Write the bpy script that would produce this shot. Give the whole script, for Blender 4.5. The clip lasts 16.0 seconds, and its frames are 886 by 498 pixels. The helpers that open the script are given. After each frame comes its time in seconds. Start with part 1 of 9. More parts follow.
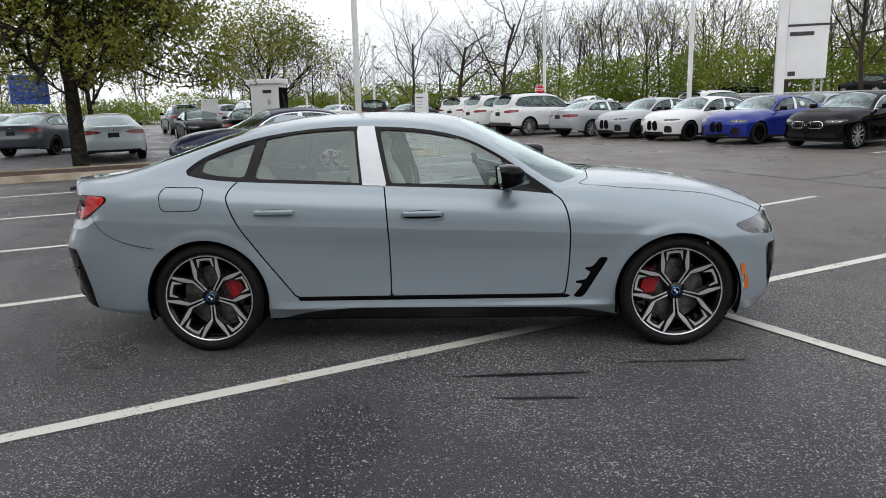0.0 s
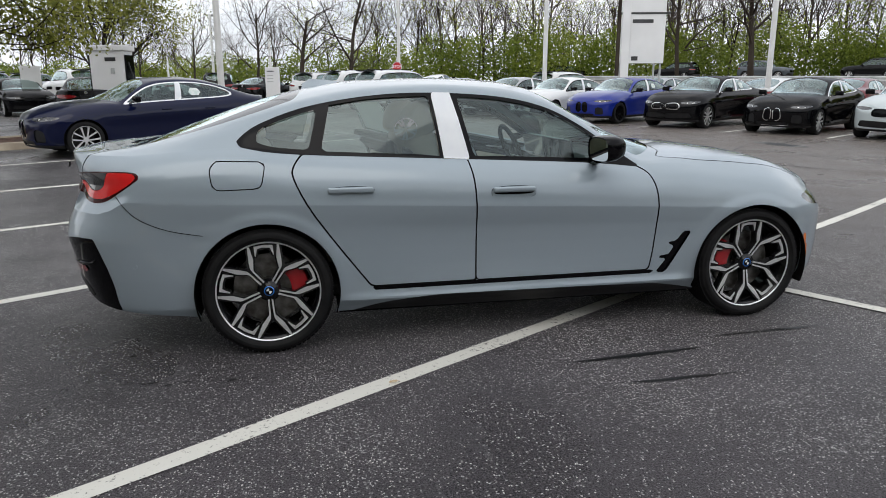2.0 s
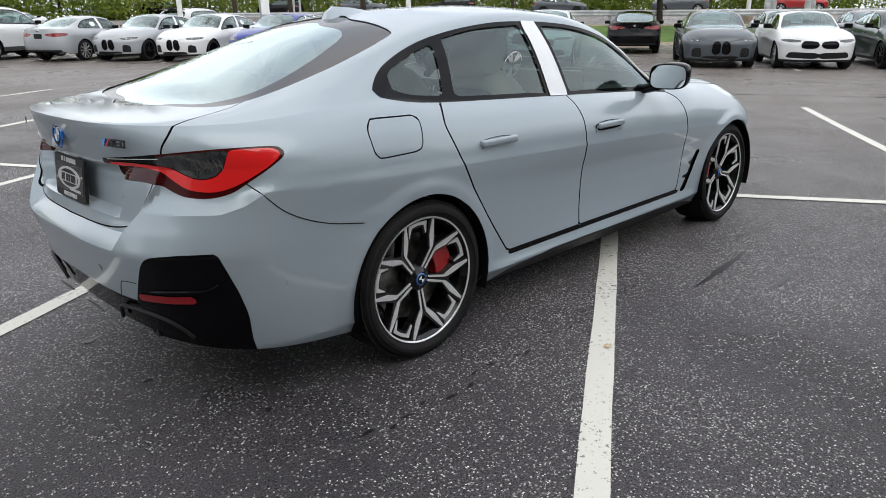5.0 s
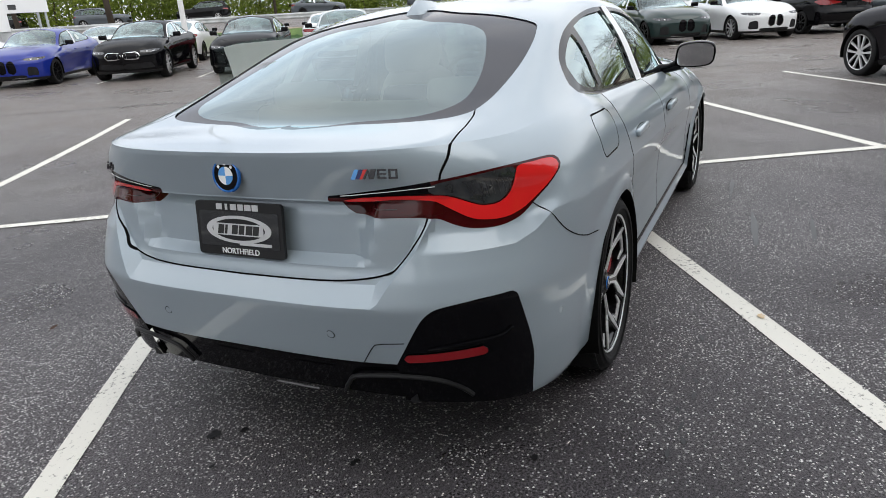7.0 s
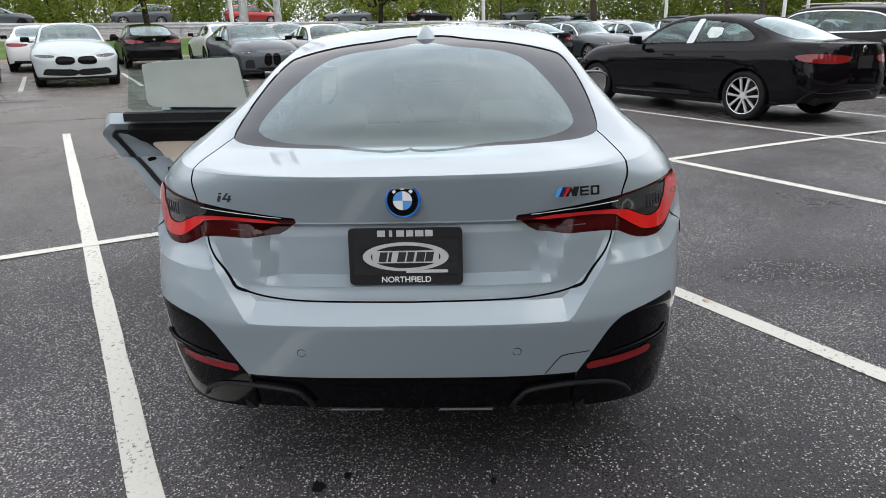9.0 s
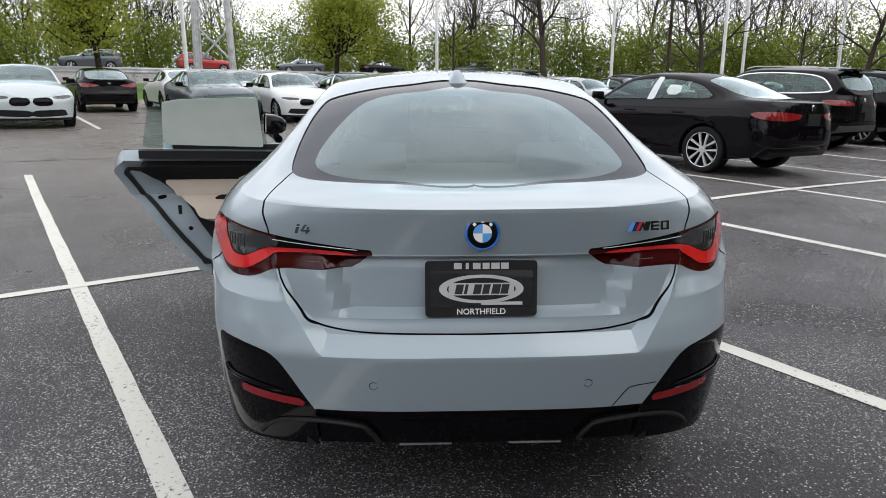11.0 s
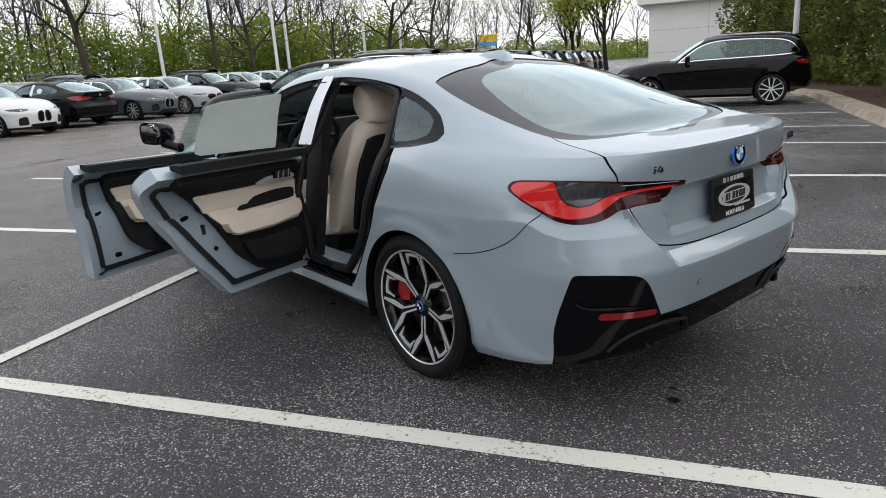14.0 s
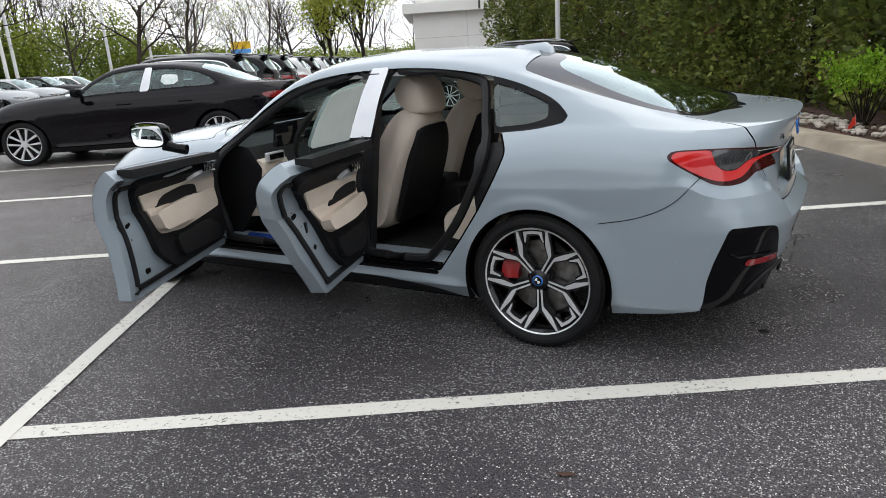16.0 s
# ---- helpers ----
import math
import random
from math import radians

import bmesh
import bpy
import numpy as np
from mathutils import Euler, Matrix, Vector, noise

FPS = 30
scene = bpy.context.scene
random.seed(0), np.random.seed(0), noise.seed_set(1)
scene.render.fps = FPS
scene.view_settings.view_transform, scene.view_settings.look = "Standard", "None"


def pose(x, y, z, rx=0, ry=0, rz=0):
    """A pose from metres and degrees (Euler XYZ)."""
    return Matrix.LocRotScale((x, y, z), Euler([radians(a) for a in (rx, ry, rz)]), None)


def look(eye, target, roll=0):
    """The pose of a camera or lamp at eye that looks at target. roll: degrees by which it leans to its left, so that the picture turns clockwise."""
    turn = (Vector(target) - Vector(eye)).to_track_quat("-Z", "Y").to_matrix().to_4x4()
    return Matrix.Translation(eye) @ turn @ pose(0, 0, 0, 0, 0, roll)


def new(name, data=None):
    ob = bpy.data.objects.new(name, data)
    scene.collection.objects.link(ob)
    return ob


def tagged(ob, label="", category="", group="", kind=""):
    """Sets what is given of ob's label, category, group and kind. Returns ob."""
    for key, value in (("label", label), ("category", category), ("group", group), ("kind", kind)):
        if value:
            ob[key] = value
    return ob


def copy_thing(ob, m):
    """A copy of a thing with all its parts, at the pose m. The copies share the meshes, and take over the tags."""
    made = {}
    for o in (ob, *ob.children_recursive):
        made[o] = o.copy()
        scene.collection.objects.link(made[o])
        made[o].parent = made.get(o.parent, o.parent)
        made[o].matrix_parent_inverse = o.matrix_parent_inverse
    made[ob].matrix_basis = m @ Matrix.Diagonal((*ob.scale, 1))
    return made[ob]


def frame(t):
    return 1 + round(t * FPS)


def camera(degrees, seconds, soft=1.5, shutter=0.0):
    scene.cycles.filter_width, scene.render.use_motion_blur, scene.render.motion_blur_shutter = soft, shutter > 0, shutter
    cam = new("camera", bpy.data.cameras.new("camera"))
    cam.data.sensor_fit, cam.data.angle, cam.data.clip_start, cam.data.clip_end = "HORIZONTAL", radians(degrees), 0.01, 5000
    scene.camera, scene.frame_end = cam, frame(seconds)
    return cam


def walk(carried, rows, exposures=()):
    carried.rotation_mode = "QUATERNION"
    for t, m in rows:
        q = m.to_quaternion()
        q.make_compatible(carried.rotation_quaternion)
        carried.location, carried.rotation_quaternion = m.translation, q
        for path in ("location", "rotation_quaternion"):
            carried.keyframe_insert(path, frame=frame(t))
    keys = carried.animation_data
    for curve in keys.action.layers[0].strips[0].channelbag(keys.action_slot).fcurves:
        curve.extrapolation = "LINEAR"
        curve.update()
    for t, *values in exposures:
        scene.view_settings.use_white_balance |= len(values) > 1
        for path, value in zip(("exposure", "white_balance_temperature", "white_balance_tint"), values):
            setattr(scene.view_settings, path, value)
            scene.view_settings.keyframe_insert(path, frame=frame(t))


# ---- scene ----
cam = camera(65.5, 16.0, soft=0.9)
PATH = [
    (0, (0.158, -4.969, 1.418), (0.092, -3.007, 1.036), -1.3),
    (0.5, (-0.104, -4.865, 1.369), (-0.147, -2.909, 0.957), -1.5),
    (1, (-0.454, -4.747, 1.381), (-0.37, -2.792, 0.97), -0.4),
    (1.5, (-0.872, -4.691, 1.384), (-0.583, -2.756, 0.973), 0.0),
    (2, (-1.271, -4.498, 1.368), (-0.858, -2.593, 0.921), -0.1),
    (2.5, (-1.681, -4.342, 1.351), (-1.114, -2.476, 0.909), 0.7),
    (3, (-2.04, -4.131, 1.329), (-1.355, -2.312, 0.859), -0.5),
    (3.2, (-2.174, -4.001, 1.342), (-1.425, -2.22, 0.827), -0.9),
    (5.3, (-3.396, -2.678, 1.349), (-2.002, -1.38, 0.74), -1.7),
    (5.5, (-3.475, -2.54, 1.333), (-2.048, -1.275, 0.728), -2.2),
    (6, (-3.647, -2.146, 1.361), (-2.121, -1.01, 0.743), -2.4),
    (6.5, (-3.856, -1.798, 1.385), (-2.204, -0.852, 0.771), -3.4),
    (7, (-3.95, -1.422, 1.382), (-2.255, -0.58, 0.737), -4.4),
    (7.5, (-4.096, -1.053, 1.382), (-2.289, -0.474, 0.75), -2.7),
    (8, (-4.193, -0.72, 1.388), (-2.338, -0.306, 0.764), -2.7),
    (8.5, (-4.206, -0.421, 1.416), (-2.329, -0.198, 0.763), -2.2),
    (8.7, (-4.253, -0.302, 1.429), (-2.362, -0.169, 0.791), -2.5),
    (10.8, (-4.387, 0.051, 1.503), (-2.472, 0.037, 0.924), 0.2),
    (11, (-4.350, 0.180, 1.415), (-2.411, 0.110, 0.929), 0.0),
    (11.5, (-4.261, 0.547, 1.455), (-2.337, 0.294, 0.969), -1.3),
    (12, (-4.332, 0.955, 1.482), (-2.467, 0.450, 0.964), -1.6),
    (12.5, (-4.241, 1.414, 1.44), (-2.459, 0.674, 0.914), -1.2),
    (13, (-4.181, 1.868, 1.413), (-2.486, 0.932, 0.912), -1.9),
    (13.5, (-4.063, 2.265, 1.415), (-2.478, 1.171, 0.875), -2.7),
    (14, (-3.83, 2.639, 1.444), (-2.327, 1.437, 0.9), -4.0),
    (14.5, (-3.626, 3.018, 1.46), (-2.255, 1.668, 0.916), -3.5),
    (15, (-3.298, 3.305, 1.466), (-2.043, 1.849, 0.918), -3.8),
    (15.5, (-2.962, 3.629, 1.469), (-1.896, 2.032, 0.909), -3.7),
    (16, (-2.659, 3.825, 1.467), (-1.678, 2.177, 0.899), -3.8),
]
walk(cam, [(t, look(eye, target, roll)) for t, eye, target, roll in PATH],
     [(0.0, 0.26), (3.0, 0.34), (5.5, 0.66), (8.5, 0.68), (11.0, 0.56), (13.0, 0.46), (16.0, 0.60)])

# ---- light ----
world = bpy.data.worlds.new("overcast_sky")
world.use_nodes = True
scene.world = world
wt = world.node_tree
for n in list(wt.nodes):
    wt.nodes.remove(n)
SUN_EL, SUN_ROT = radians(52), radians(200)


def wnode(kind, **kw):
    n = wt.nodes.new(kind)
    for k, v in kw.items():
        n.inputs[k].default_value = v
    return n


w_sky = wnode("ShaderNodeTexSky")
w_sky.sky_type, w_sky.sun_disc, w_sky.sun_elevation, w_sky.sun_rotation = "NISHITA", False, SUN_EL, SUN_ROT
w_sky.air_density, w_sky.dust_density = 1.0, 2.0
w_coord = wnode("ShaderNodeTexCoord")
w_map = wnode("ShaderNodeMapping", Scale=(1.0, 1.0, 2.6))
w_noise = wnode("ShaderNodeTexNoise", Scale=2.2, Detail=7.0, Roughness=0.55)
w_ramp = wnode("ShaderNodeValToRGB")
w_ramp.color_ramp.elements[0].position, w_ramp.color_ramp.elements[0].color = 0.30, (0.52, 0.56, 0.63, 1)
w_ramp.color_ramp.elements[1].position, w_ramp.color_ramp.elements[1].color = 0.68, (1.0, 1.0, 1.0, 1)
w_skyb = wnode("ShaderNodeBackground", Strength=0.09)
w_cloud = wnode("ShaderNodeBackground", Strength=1.0)
w_sep = wnode("ShaderNodeSeparateXYZ")  # a thin overcast, nearly even from rim to zenith
w_grad = wnode("ShaderNodeMapRange")
w_grad.inputs["From Min"].default_value, w_grad.inputs["From Max"].default_value = 0.0, 1.0
w_grad.inputs["To Min"].default_value, w_grad.inputs["To Max"].default_value = 1.28, 1.36
wt.links.new(w_coord.outputs["Generated"], w_sep.inputs[0])
wt.links.new(w_sep.outputs[2], w_grad.inputs["Value"])
wt.links.new(w_grad.outputs[0], w_cloud.inputs["Strength"])
w_mix = wnode("ShaderNodeMixShader", Fac=0.86)
w_out = wnode("ShaderNodeOutputWorld")
wt.links.new(w_coord.outputs["Generated"], w_map.inputs["Vector"])
wt.links.new(w_map.outputs[0], w_noise.inputs["Vector"])
wt.links.new(w_noise.outputs[0], w_ramp.inputs[0])
wt.links.new(w_ramp.outputs[0], w_cloud.inputs[0])
wt.links.new(w_sky.outputs[0], w_skyb.inputs[0])
wt.links.new(w_skyb.outputs[0], w_mix.inputs[1])
wt.links.new(w_cloud.outputs[0], w_mix.inputs[2])
wt.links.new(w_mix.outputs[0], w_out.inputs[0])
sun = new("sun", bpy.data.lights.new("sun", "SUN"))
sun.data.energy, sun.data.angle, sun.data.color = 0.5, radians(50), (1.0, 0.96, 0.9)
sun.matrix_world = look((0, 0, 60), Vector((0, 0, 60)) + Vector((-math.sin(SUN_ROT) * math.cos(SUN_EL), -math.cos(SUN_ROT) * math.cos(SUN_EL), -math.sin(SUN_EL))))


# ---- materials ----
def material(name, colour, rough=0.5, metal=0.0, coat=0.0, coat_rough=0.03, spec=0.5):
    m = bpy.data.materials.new(name)
    m.use_nodes = True
    b = m.node_tree.nodes["Principled BSDF"]
    b.inputs["Base Color"].default_value = (*colour, 1)
    b.inputs["Roughness"].default_value = rough
    b.inputs["Metallic"].default_value = metal
    b.inputs["Coat Weight"].default_value = coat
    b.inputs["Coat Roughness"].default_value = coat_rough
    b.inputs["Specular IOR Level"].default_value = spec
    return m


def nodes(m):
    t = m.node_tree
    return t, t.nodes["Principled BSDF"]


def mnode(t, kind, **kw):
    n = t.nodes.new(kind)
    for k, v in kw.items():
        n.inputs[k].default_value = v
    return n


def varied(m, c1, c2, scale=3.0, detail=6.0, lo=0.35, hi=0.65, bump=0.0, bump_scale=80.0, rough=None, bump_dist=0.01):
    """Colour that wanders between two tones, with fine relief."""
    t, b = nodes(m)
    co = mnode(t, "ShaderNodeTexCoord")
    n = mnode(t, "ShaderNodeTexNoise", Scale=scale, Detail=detail)
    r = mnode(t, "ShaderNodeValToRGB")
    r.color_ramp.elements[0].position, r.color_ramp.elements[0].color = lo, (*c1, 1)
    r.color_ramp.elements[1].position, r.color_ramp.elements[1].color = hi, (*c2, 1)
    t.links.new(co.outputs["Object"], n.inputs["Vector"])
    t.links.new(n.outputs[0], r.inputs[0])
    t.links.new(r.outputs[0], b.inputs["Base Color"])
    if rough:
        q = mnode(t, "ShaderNodeMapRange")
        q.inputs["To Min"].default_value, q.inputs["To Max"].default_value = rough
        t.links.new(n.outputs[0], q.inputs["Value"])
        t.links.new(q.outputs[0], b.inputs["Roughness"])
    if bump:
        n2 = mnode(t, "ShaderNodeTexNoise", Scale=bump_scale, Detail=3.0)
        t.links.new(co.outputs["Object"], n2.inputs["Vector"])
        bp = mnode(t, "ShaderNodeBump", Strength=bump, Distance=bump_dist)
        t.links.new(n2.outputs[0], bp.inputs["Height"])
        t.links.new(bp.outputs[0], b.inputs["Normal"])
    return m


def paint(name, colour, metal=0.35, rough=0.32, coat=0.9, spec=0.12):
    """Metallic car paint: fine flake, clear coat, faint water film and dust."""
    m = material(name, colour, rough, metal, coat, 0.03, spec)
    t, b = nodes(m)
    co = mnode(t, "ShaderNodeTexCoord")
    n = mnode(t, "ShaderNodeTexNoise", Scale=2.3, Detail=5.0)
    t.links.new(co.outputs["Object"], n.inputs["Vector"])
    q = mnode(t, "ShaderNodeMapRange")
    q.inputs["From Min"].default_value, q.inputs["From Max"].default_value = 0.3, 0.75
    q.inputs["To Min"].default_value, q.inputs["To Max"].default_value = 0.015, 0.07
    t.links.new(n.outputs[0], q.inputs["Value"])
    t.links.new(q.outputs[0], b.inputs["Coat Roughness"])
    f = mnode(t, "ShaderNodeTexNoise", Scale=900.0, Detail=1.0)
    t.links.new(co.outputs["Object"], f.inputs["Vector"])
    mx = mnode(t, "ShaderNodeMix")
    mx.data_type, mx.blend_type = "RGBA", "MULTIPLY"
    mx.inputs["Factor"].default_value = 0.22
    mx.inputs["A"].default_value = (*colour, 1)
    t.links.new(f.outputs[0], mx.inputs["B"])
    t.links.new(mx.outputs["Result"], b.inputs["Base Color"])
    return m


def glass(name, tint=(0.75, 0.85, 0.83), clear=0.75, rough=0.02):
    """Thin pane: tinted see-through with a glossy face."""
    m = material(name, tint, rough)
    t, b = nodes(m)
    tr = mnode(t, "ShaderNodeBsdfTransparent")
    tr.inputs[0].default_value = (*tint, 1)
    gl = mnode(t, "ShaderNodeBsdfGlossy", Roughness=rough)
    gl.inputs[0].default_value = (0.84, 0.96, 0.97, 1)
    fr = mnode(t, "ShaderNodeLayerWeight", Blend=0.5)
    pw = mnode(t, "ShaderNodeMath")
    pw.operation = "POWER"
    pw.inputs[1].default_value = 4.5
    t.links.new(fr.outputs["Facing"], pw.inputs[0])
    ad = mnode(t, "ShaderNodeMath")
    ad.operation = "MULTIPLY_ADD"
    ad.use_clamp = True
    ad.inputs[1].default_value, ad.inputs[2].default_value = 1.7, 0.055 + (1 - clear) * 0.05
    mx = mnode(t, "ShaderNodeMixShader")
    t.links.new(pw.outputs[0], ad.inputs[0])
    t.links.new(ad.outputs[0], mx.inputs[0])
    t.links.new(tr.outputs[0], mx.inputs[1])
    t.links.new(gl.outputs[0], mx.inputs[2])
    t.links.new(mx.outputs[0], t.nodes["Material Output"].inputs[0])
    return m


M = {}
M["grey"] = paint("blue_grey_paint", (0.362, 0.425, 0.472), 0.18, 0.36, 1.0)
M["gloss"] = material("gloss_black", (0.003, 0.003, 0.004), 0.07, 0, 0.0, 0.03, 0.16)
M["trim"] = varied(material("black_plastic", (0.012, 0.012, 0.013), 0.5, spec=0.25), (0.010, 0.010, 0.011), (0.018, 0.018, 0.019), 8, 5, 0.3, 0.7, 0.15, 400, (0.35, 0.55), 0.002)
M["trimgrey"] = varied(material("dark_grey_trim", (0.04, 0.04, 0.041), 0.45), (0.03, 0.03, 0.031), (0.055, 0.055, 0.056), 9, 4)
M["seam"] = material("panel_gap", (0.003, 0.003, 0.003), 0.8, spec=0.1)
M["rubber"] = varied(material("tyre_rubber", (0.012, 0.012, 0.013), 0.7, spec=0.2), (0.008, 0.008, 0.009), (0.017, 0.0165, 0.0165), 12, 5, 0.3, 0.7, 0.3, 150, (0.55, 0.8), 0.003)
M["rimdark"] = material("rim_gloss_black", (0.006, 0.006, 0.007), 0.2, 0.0, 0.3, 0.05, 0.3)
M["rimsilver"] = material("rim_machined_face", (0.76, 0.76, 0.77), 0.28, 0.60)
M["caliper"] = material("red_caliper", (0.32, 0.006, 0.010), 0.3, 0, 0.5)
M["disc"] = varied(material("brake_disc", (0.2, 0.2, 0.2), 0.4, 0.9), (0.12, 0.11, 0.10), (0.3, 0.29, 0.28), 20, 4)
M["under"] = material("underbody", (0.004, 0.004, 0.004), 0.9, spec=0.1)
M["glass"] = glass("window_glass", (0.52, 0.63, 0.60), 0.6)
M["sideglass"] = glass("tinted_side_glass", (0.30, 0.38, 0.36), 0.4)
M["rearglass"] = glass("rear_glass", (0.15, 0.21, 0.21), 0.2)
M["frit"] = material("glass_frit", (0.012, 0.011, 0.016), 0.08, 0, 0.0, 0.03, 0.35)
M["red"] = material("tail_lens_red", (0.20, 0.006, 0.008), 0.10, 0, 0.7)
M["redbright"] = material("tail_lens_light_bar", (0.66, 0.016, 0.018), 0.12, 0, 0.7)
M["darkred"] = material("tail_lens_dark_red", (0.045, 0.003, 0.004), 0.08, 0, 0.1, 0.03, 0.3)
M["smoke"] = varied(material("tail_lens_smoked", (0.03, 0.03, 0.033), 0.08, 0, 1.0), (0.022, 0.024, 0.027), (0.045, 0.048, 0.052), 25, 2)
M["refl"] = material("red_reflector", (0.26, 0.006, 0.010), 0.12, 0, 0.6)
M["amber"] = material("amber_marker", (0.75, 0.16, 0.01), 0.2, 0, 0.8)
M["badgegrey"] = material("dark_chrome", (0.10, 0.10, 0.11), 0.2, 0.9)
M["chrome"] = material("satin_chrome", (0.78, 0.78, 0.79), 0.12, 1.0)
M["satin"] = material("satin_silver", (0.60, 0.60, 0.61), 0.32, 0.3)
M["film"] = varied(material("white_protective_film", (0.82, 0.84, 0.87), 0.4), (0.78, 0.80, 0.84), (0.86, 0.88, 0.9), 6, 3)
M["beige"] = varied(material("beige_leather", (0.64, 0.55, 0.46), 0.5), (0.60, 0.51, 0.425), (0.68, 0.59, 0.50), 5, 5, 0.3, 0.7, 0.25, 260, (0.42, 0.58), 0.002)
M["blackleather"] = varied(material("black_upholstery", (0.010, 0.010, 0.011), 0.7, spec=0.2), (0.007, 0.007, 0.008), (0.014, 0.014, 0.015), 6, 5, 0.3, 0.7, 0.3, 300, (0.5, 0.75), 0.002)
M["carpet"] = varied(material("black_carpet", (0.01, 0.01, 0.01), 0.95), (0.006, 0.006, 0.006), (0.018, 0.018, 0.018), 60, 4)
M["liner"] = material("grey_headliner", (0.42, 0.42, 0.41), 0.9)
M["screen"] = material("dark_screen", (0.01, 0.011, 0.013), 0.05, 0, 0.8)
M["paper"] = varied(material("paper_sheet", (0.82, 0.83, 0.80), 0.7), (0.78, 0.80, 0.77), (0.86, 0.87, 0.85), 8, 4)
t_, b_ = nodes(M["paper"])
tl_ = mnode(t_, "ShaderNodeBsdfTranslucent")
tl_.inputs[0].default_value = (0.80, 0.82, 0.79, 1)
mx_ = mnode(t_, "ShaderNodeMixShader", Fac=0.45)
t_.links.new(b_.outputs[0], mx_.inputs[1])
t_.links.new(tl_.outputs[0], mx_.inputs[2])
t_.links.new(mx_.outputs[0], t_.nodes["Material Output"].inputs[0])
M["ink"] = material("printed_ink", (0.02, 0.02, 0.02), 0.7)
M["greyink"] = material("pale_print", (0.42, 0.43, 0.42), 0.7)
M["blue"] = material("badge_blue", (0.02, 0.16, 0.55), 0.15, 0, 1.0)
M["lightblue"] = material("badge_light_blue", (0.10, 0.33, 0.72), 0.15, 0, 1.0)
M["navy"] = material("badge_navy", (0.015, 0.02, 0.10), 0.15, 0, 1.0)
M["white"] = material("white_enamel", (0.82, 0.83, 0.84), 0.2, 0, 0.8)
M["redstripe"] = material("badge_red", (0.55, 0.02, 0.02), 0.2, 0, 0.8)
M["mirror"] = material("mirror_silver", (0.92, 0.93, 0.93), 0.01, 1.0)
M["bluefilm"] = material("blue_sill_film", (0.01, 0.04, 0.22), 0.25, 0, 0.6)
M["headlamp"] = varied(material("headlamp_lens", (0.05, 0.055, 0.06), 0.08, 0.2, 0.8), (0.010, 0.011, 0.013), (0.07, 0.08, 0.09), 9, 2, 0.4, 0.7)


# ---- mesh helpers ----
def mesh_object(name, verts, faces, mats, parent=None, label="", smooth=True, mat_index=None, sharp=None):
    me = bpy.data.meshes.new(name)
    me.from_pydata([tuple(map(float, v[:3])) for v in verts], [], [tuple(map(int, f)) for f in faces])
    for m in mats if isinstance(mats, (list, tuple)) else [mats]:
        me.materials.append(m)
    if mat_index is not None:
        me.polygons.foreach_set("material_index", np.array(mat_index, dtype=np.int32))
    me.polygons.foreach_set("use_smooth", [smooth] * len(me.polygons))
    if sharp is not None and smooth:
        me.set_sharp_from_angle(angle=radians(sharp))
    me.update()
    ob = new(name, me)
    if parent:
        ob.parent = parent
    if label:
        tagged(ob, label=label)
    return ob


def part(name, bm, mat, parent, label="", smooth=False, sharp=35):
    me = bpy.data.meshes.new(name)
    bmesh.ops.recalc_face_normals(bm, faces=bm.faces[:])
    bm.to_mesh(me)
    bm.free()
    for m in mat if isinstance(mat, (list, tuple)) else [mat]:
        me.materials.append(m)
    if smooth:
        me.polygons.foreach_set("use_smooth", [True] * len(me.polygons))
        me.set_sharp_from_angle(angle=radians(sharp))
    ob = new(name, me)
    if parent:
        ob.parent = parent
    if label:
        tagged(ob, label=label)
    return ob


def thing(name, m, label, category, group="", kind=""):
    ob = new(name)
    ob.empty_display_size = 0.1
    ob.matrix_world = m
    return tagged(ob, label, category, group, kind)


def b_box(bm, c, s, rot=None, bevel=0.0, seg=2):
    r = bmesh.ops.create_cube(bm, size=1.0)
    vs = r["verts"]
    m = Matrix.Translation(c) @ (rot.to_4x4() if rot else Matrix()) @ Matrix.Diagonal((*s, 1))
    bmesh.ops.transform(bm, matrix=m, verts=vs)
    if bevel:
        es = list({e for v in vs for e in v.link_edges})
        bmesh.ops.bevel(bm, geom=es, offset=bevel, segments=seg, profile=0.6, affect="EDGES")
    return bm


def b_lathe(bm, prof, n=32, axis="z", a0=0.0, a1=2 * math.pi, matrix=None):
    """Turns (radius, height) points round an axis."""
    full = abs(a1 - a0 - 2 * math.pi) < 1e-6
    cols = n if full else n + 1
    rows = []
    for i in range(cols):
        a = a0 + (a1 - a0) * i / n
        row = []
        for r, h in prof:
            p = Vector((r * math.cos(a), r * math.sin(a), h))
            if axis == "y":
                p = Vector((p.x, p.z, p.y))
            elif axis == "x":
                p = Vector((p.z, p.x, p.y))
            row.append(bm.verts.new(matrix @ p if matrix else p))
        rows.append(row)
    for i in range(n):
        a, b = rows[i], rows[(i + 1) % cols]
        for j in range(len(prof) - 1):
            if len({a[j], b[j], b[j + 1], a[j + 1]}) == 4:
                bm.faces.new((a[j], b[j], b[j + 1], a[j + 1]))
    return bm


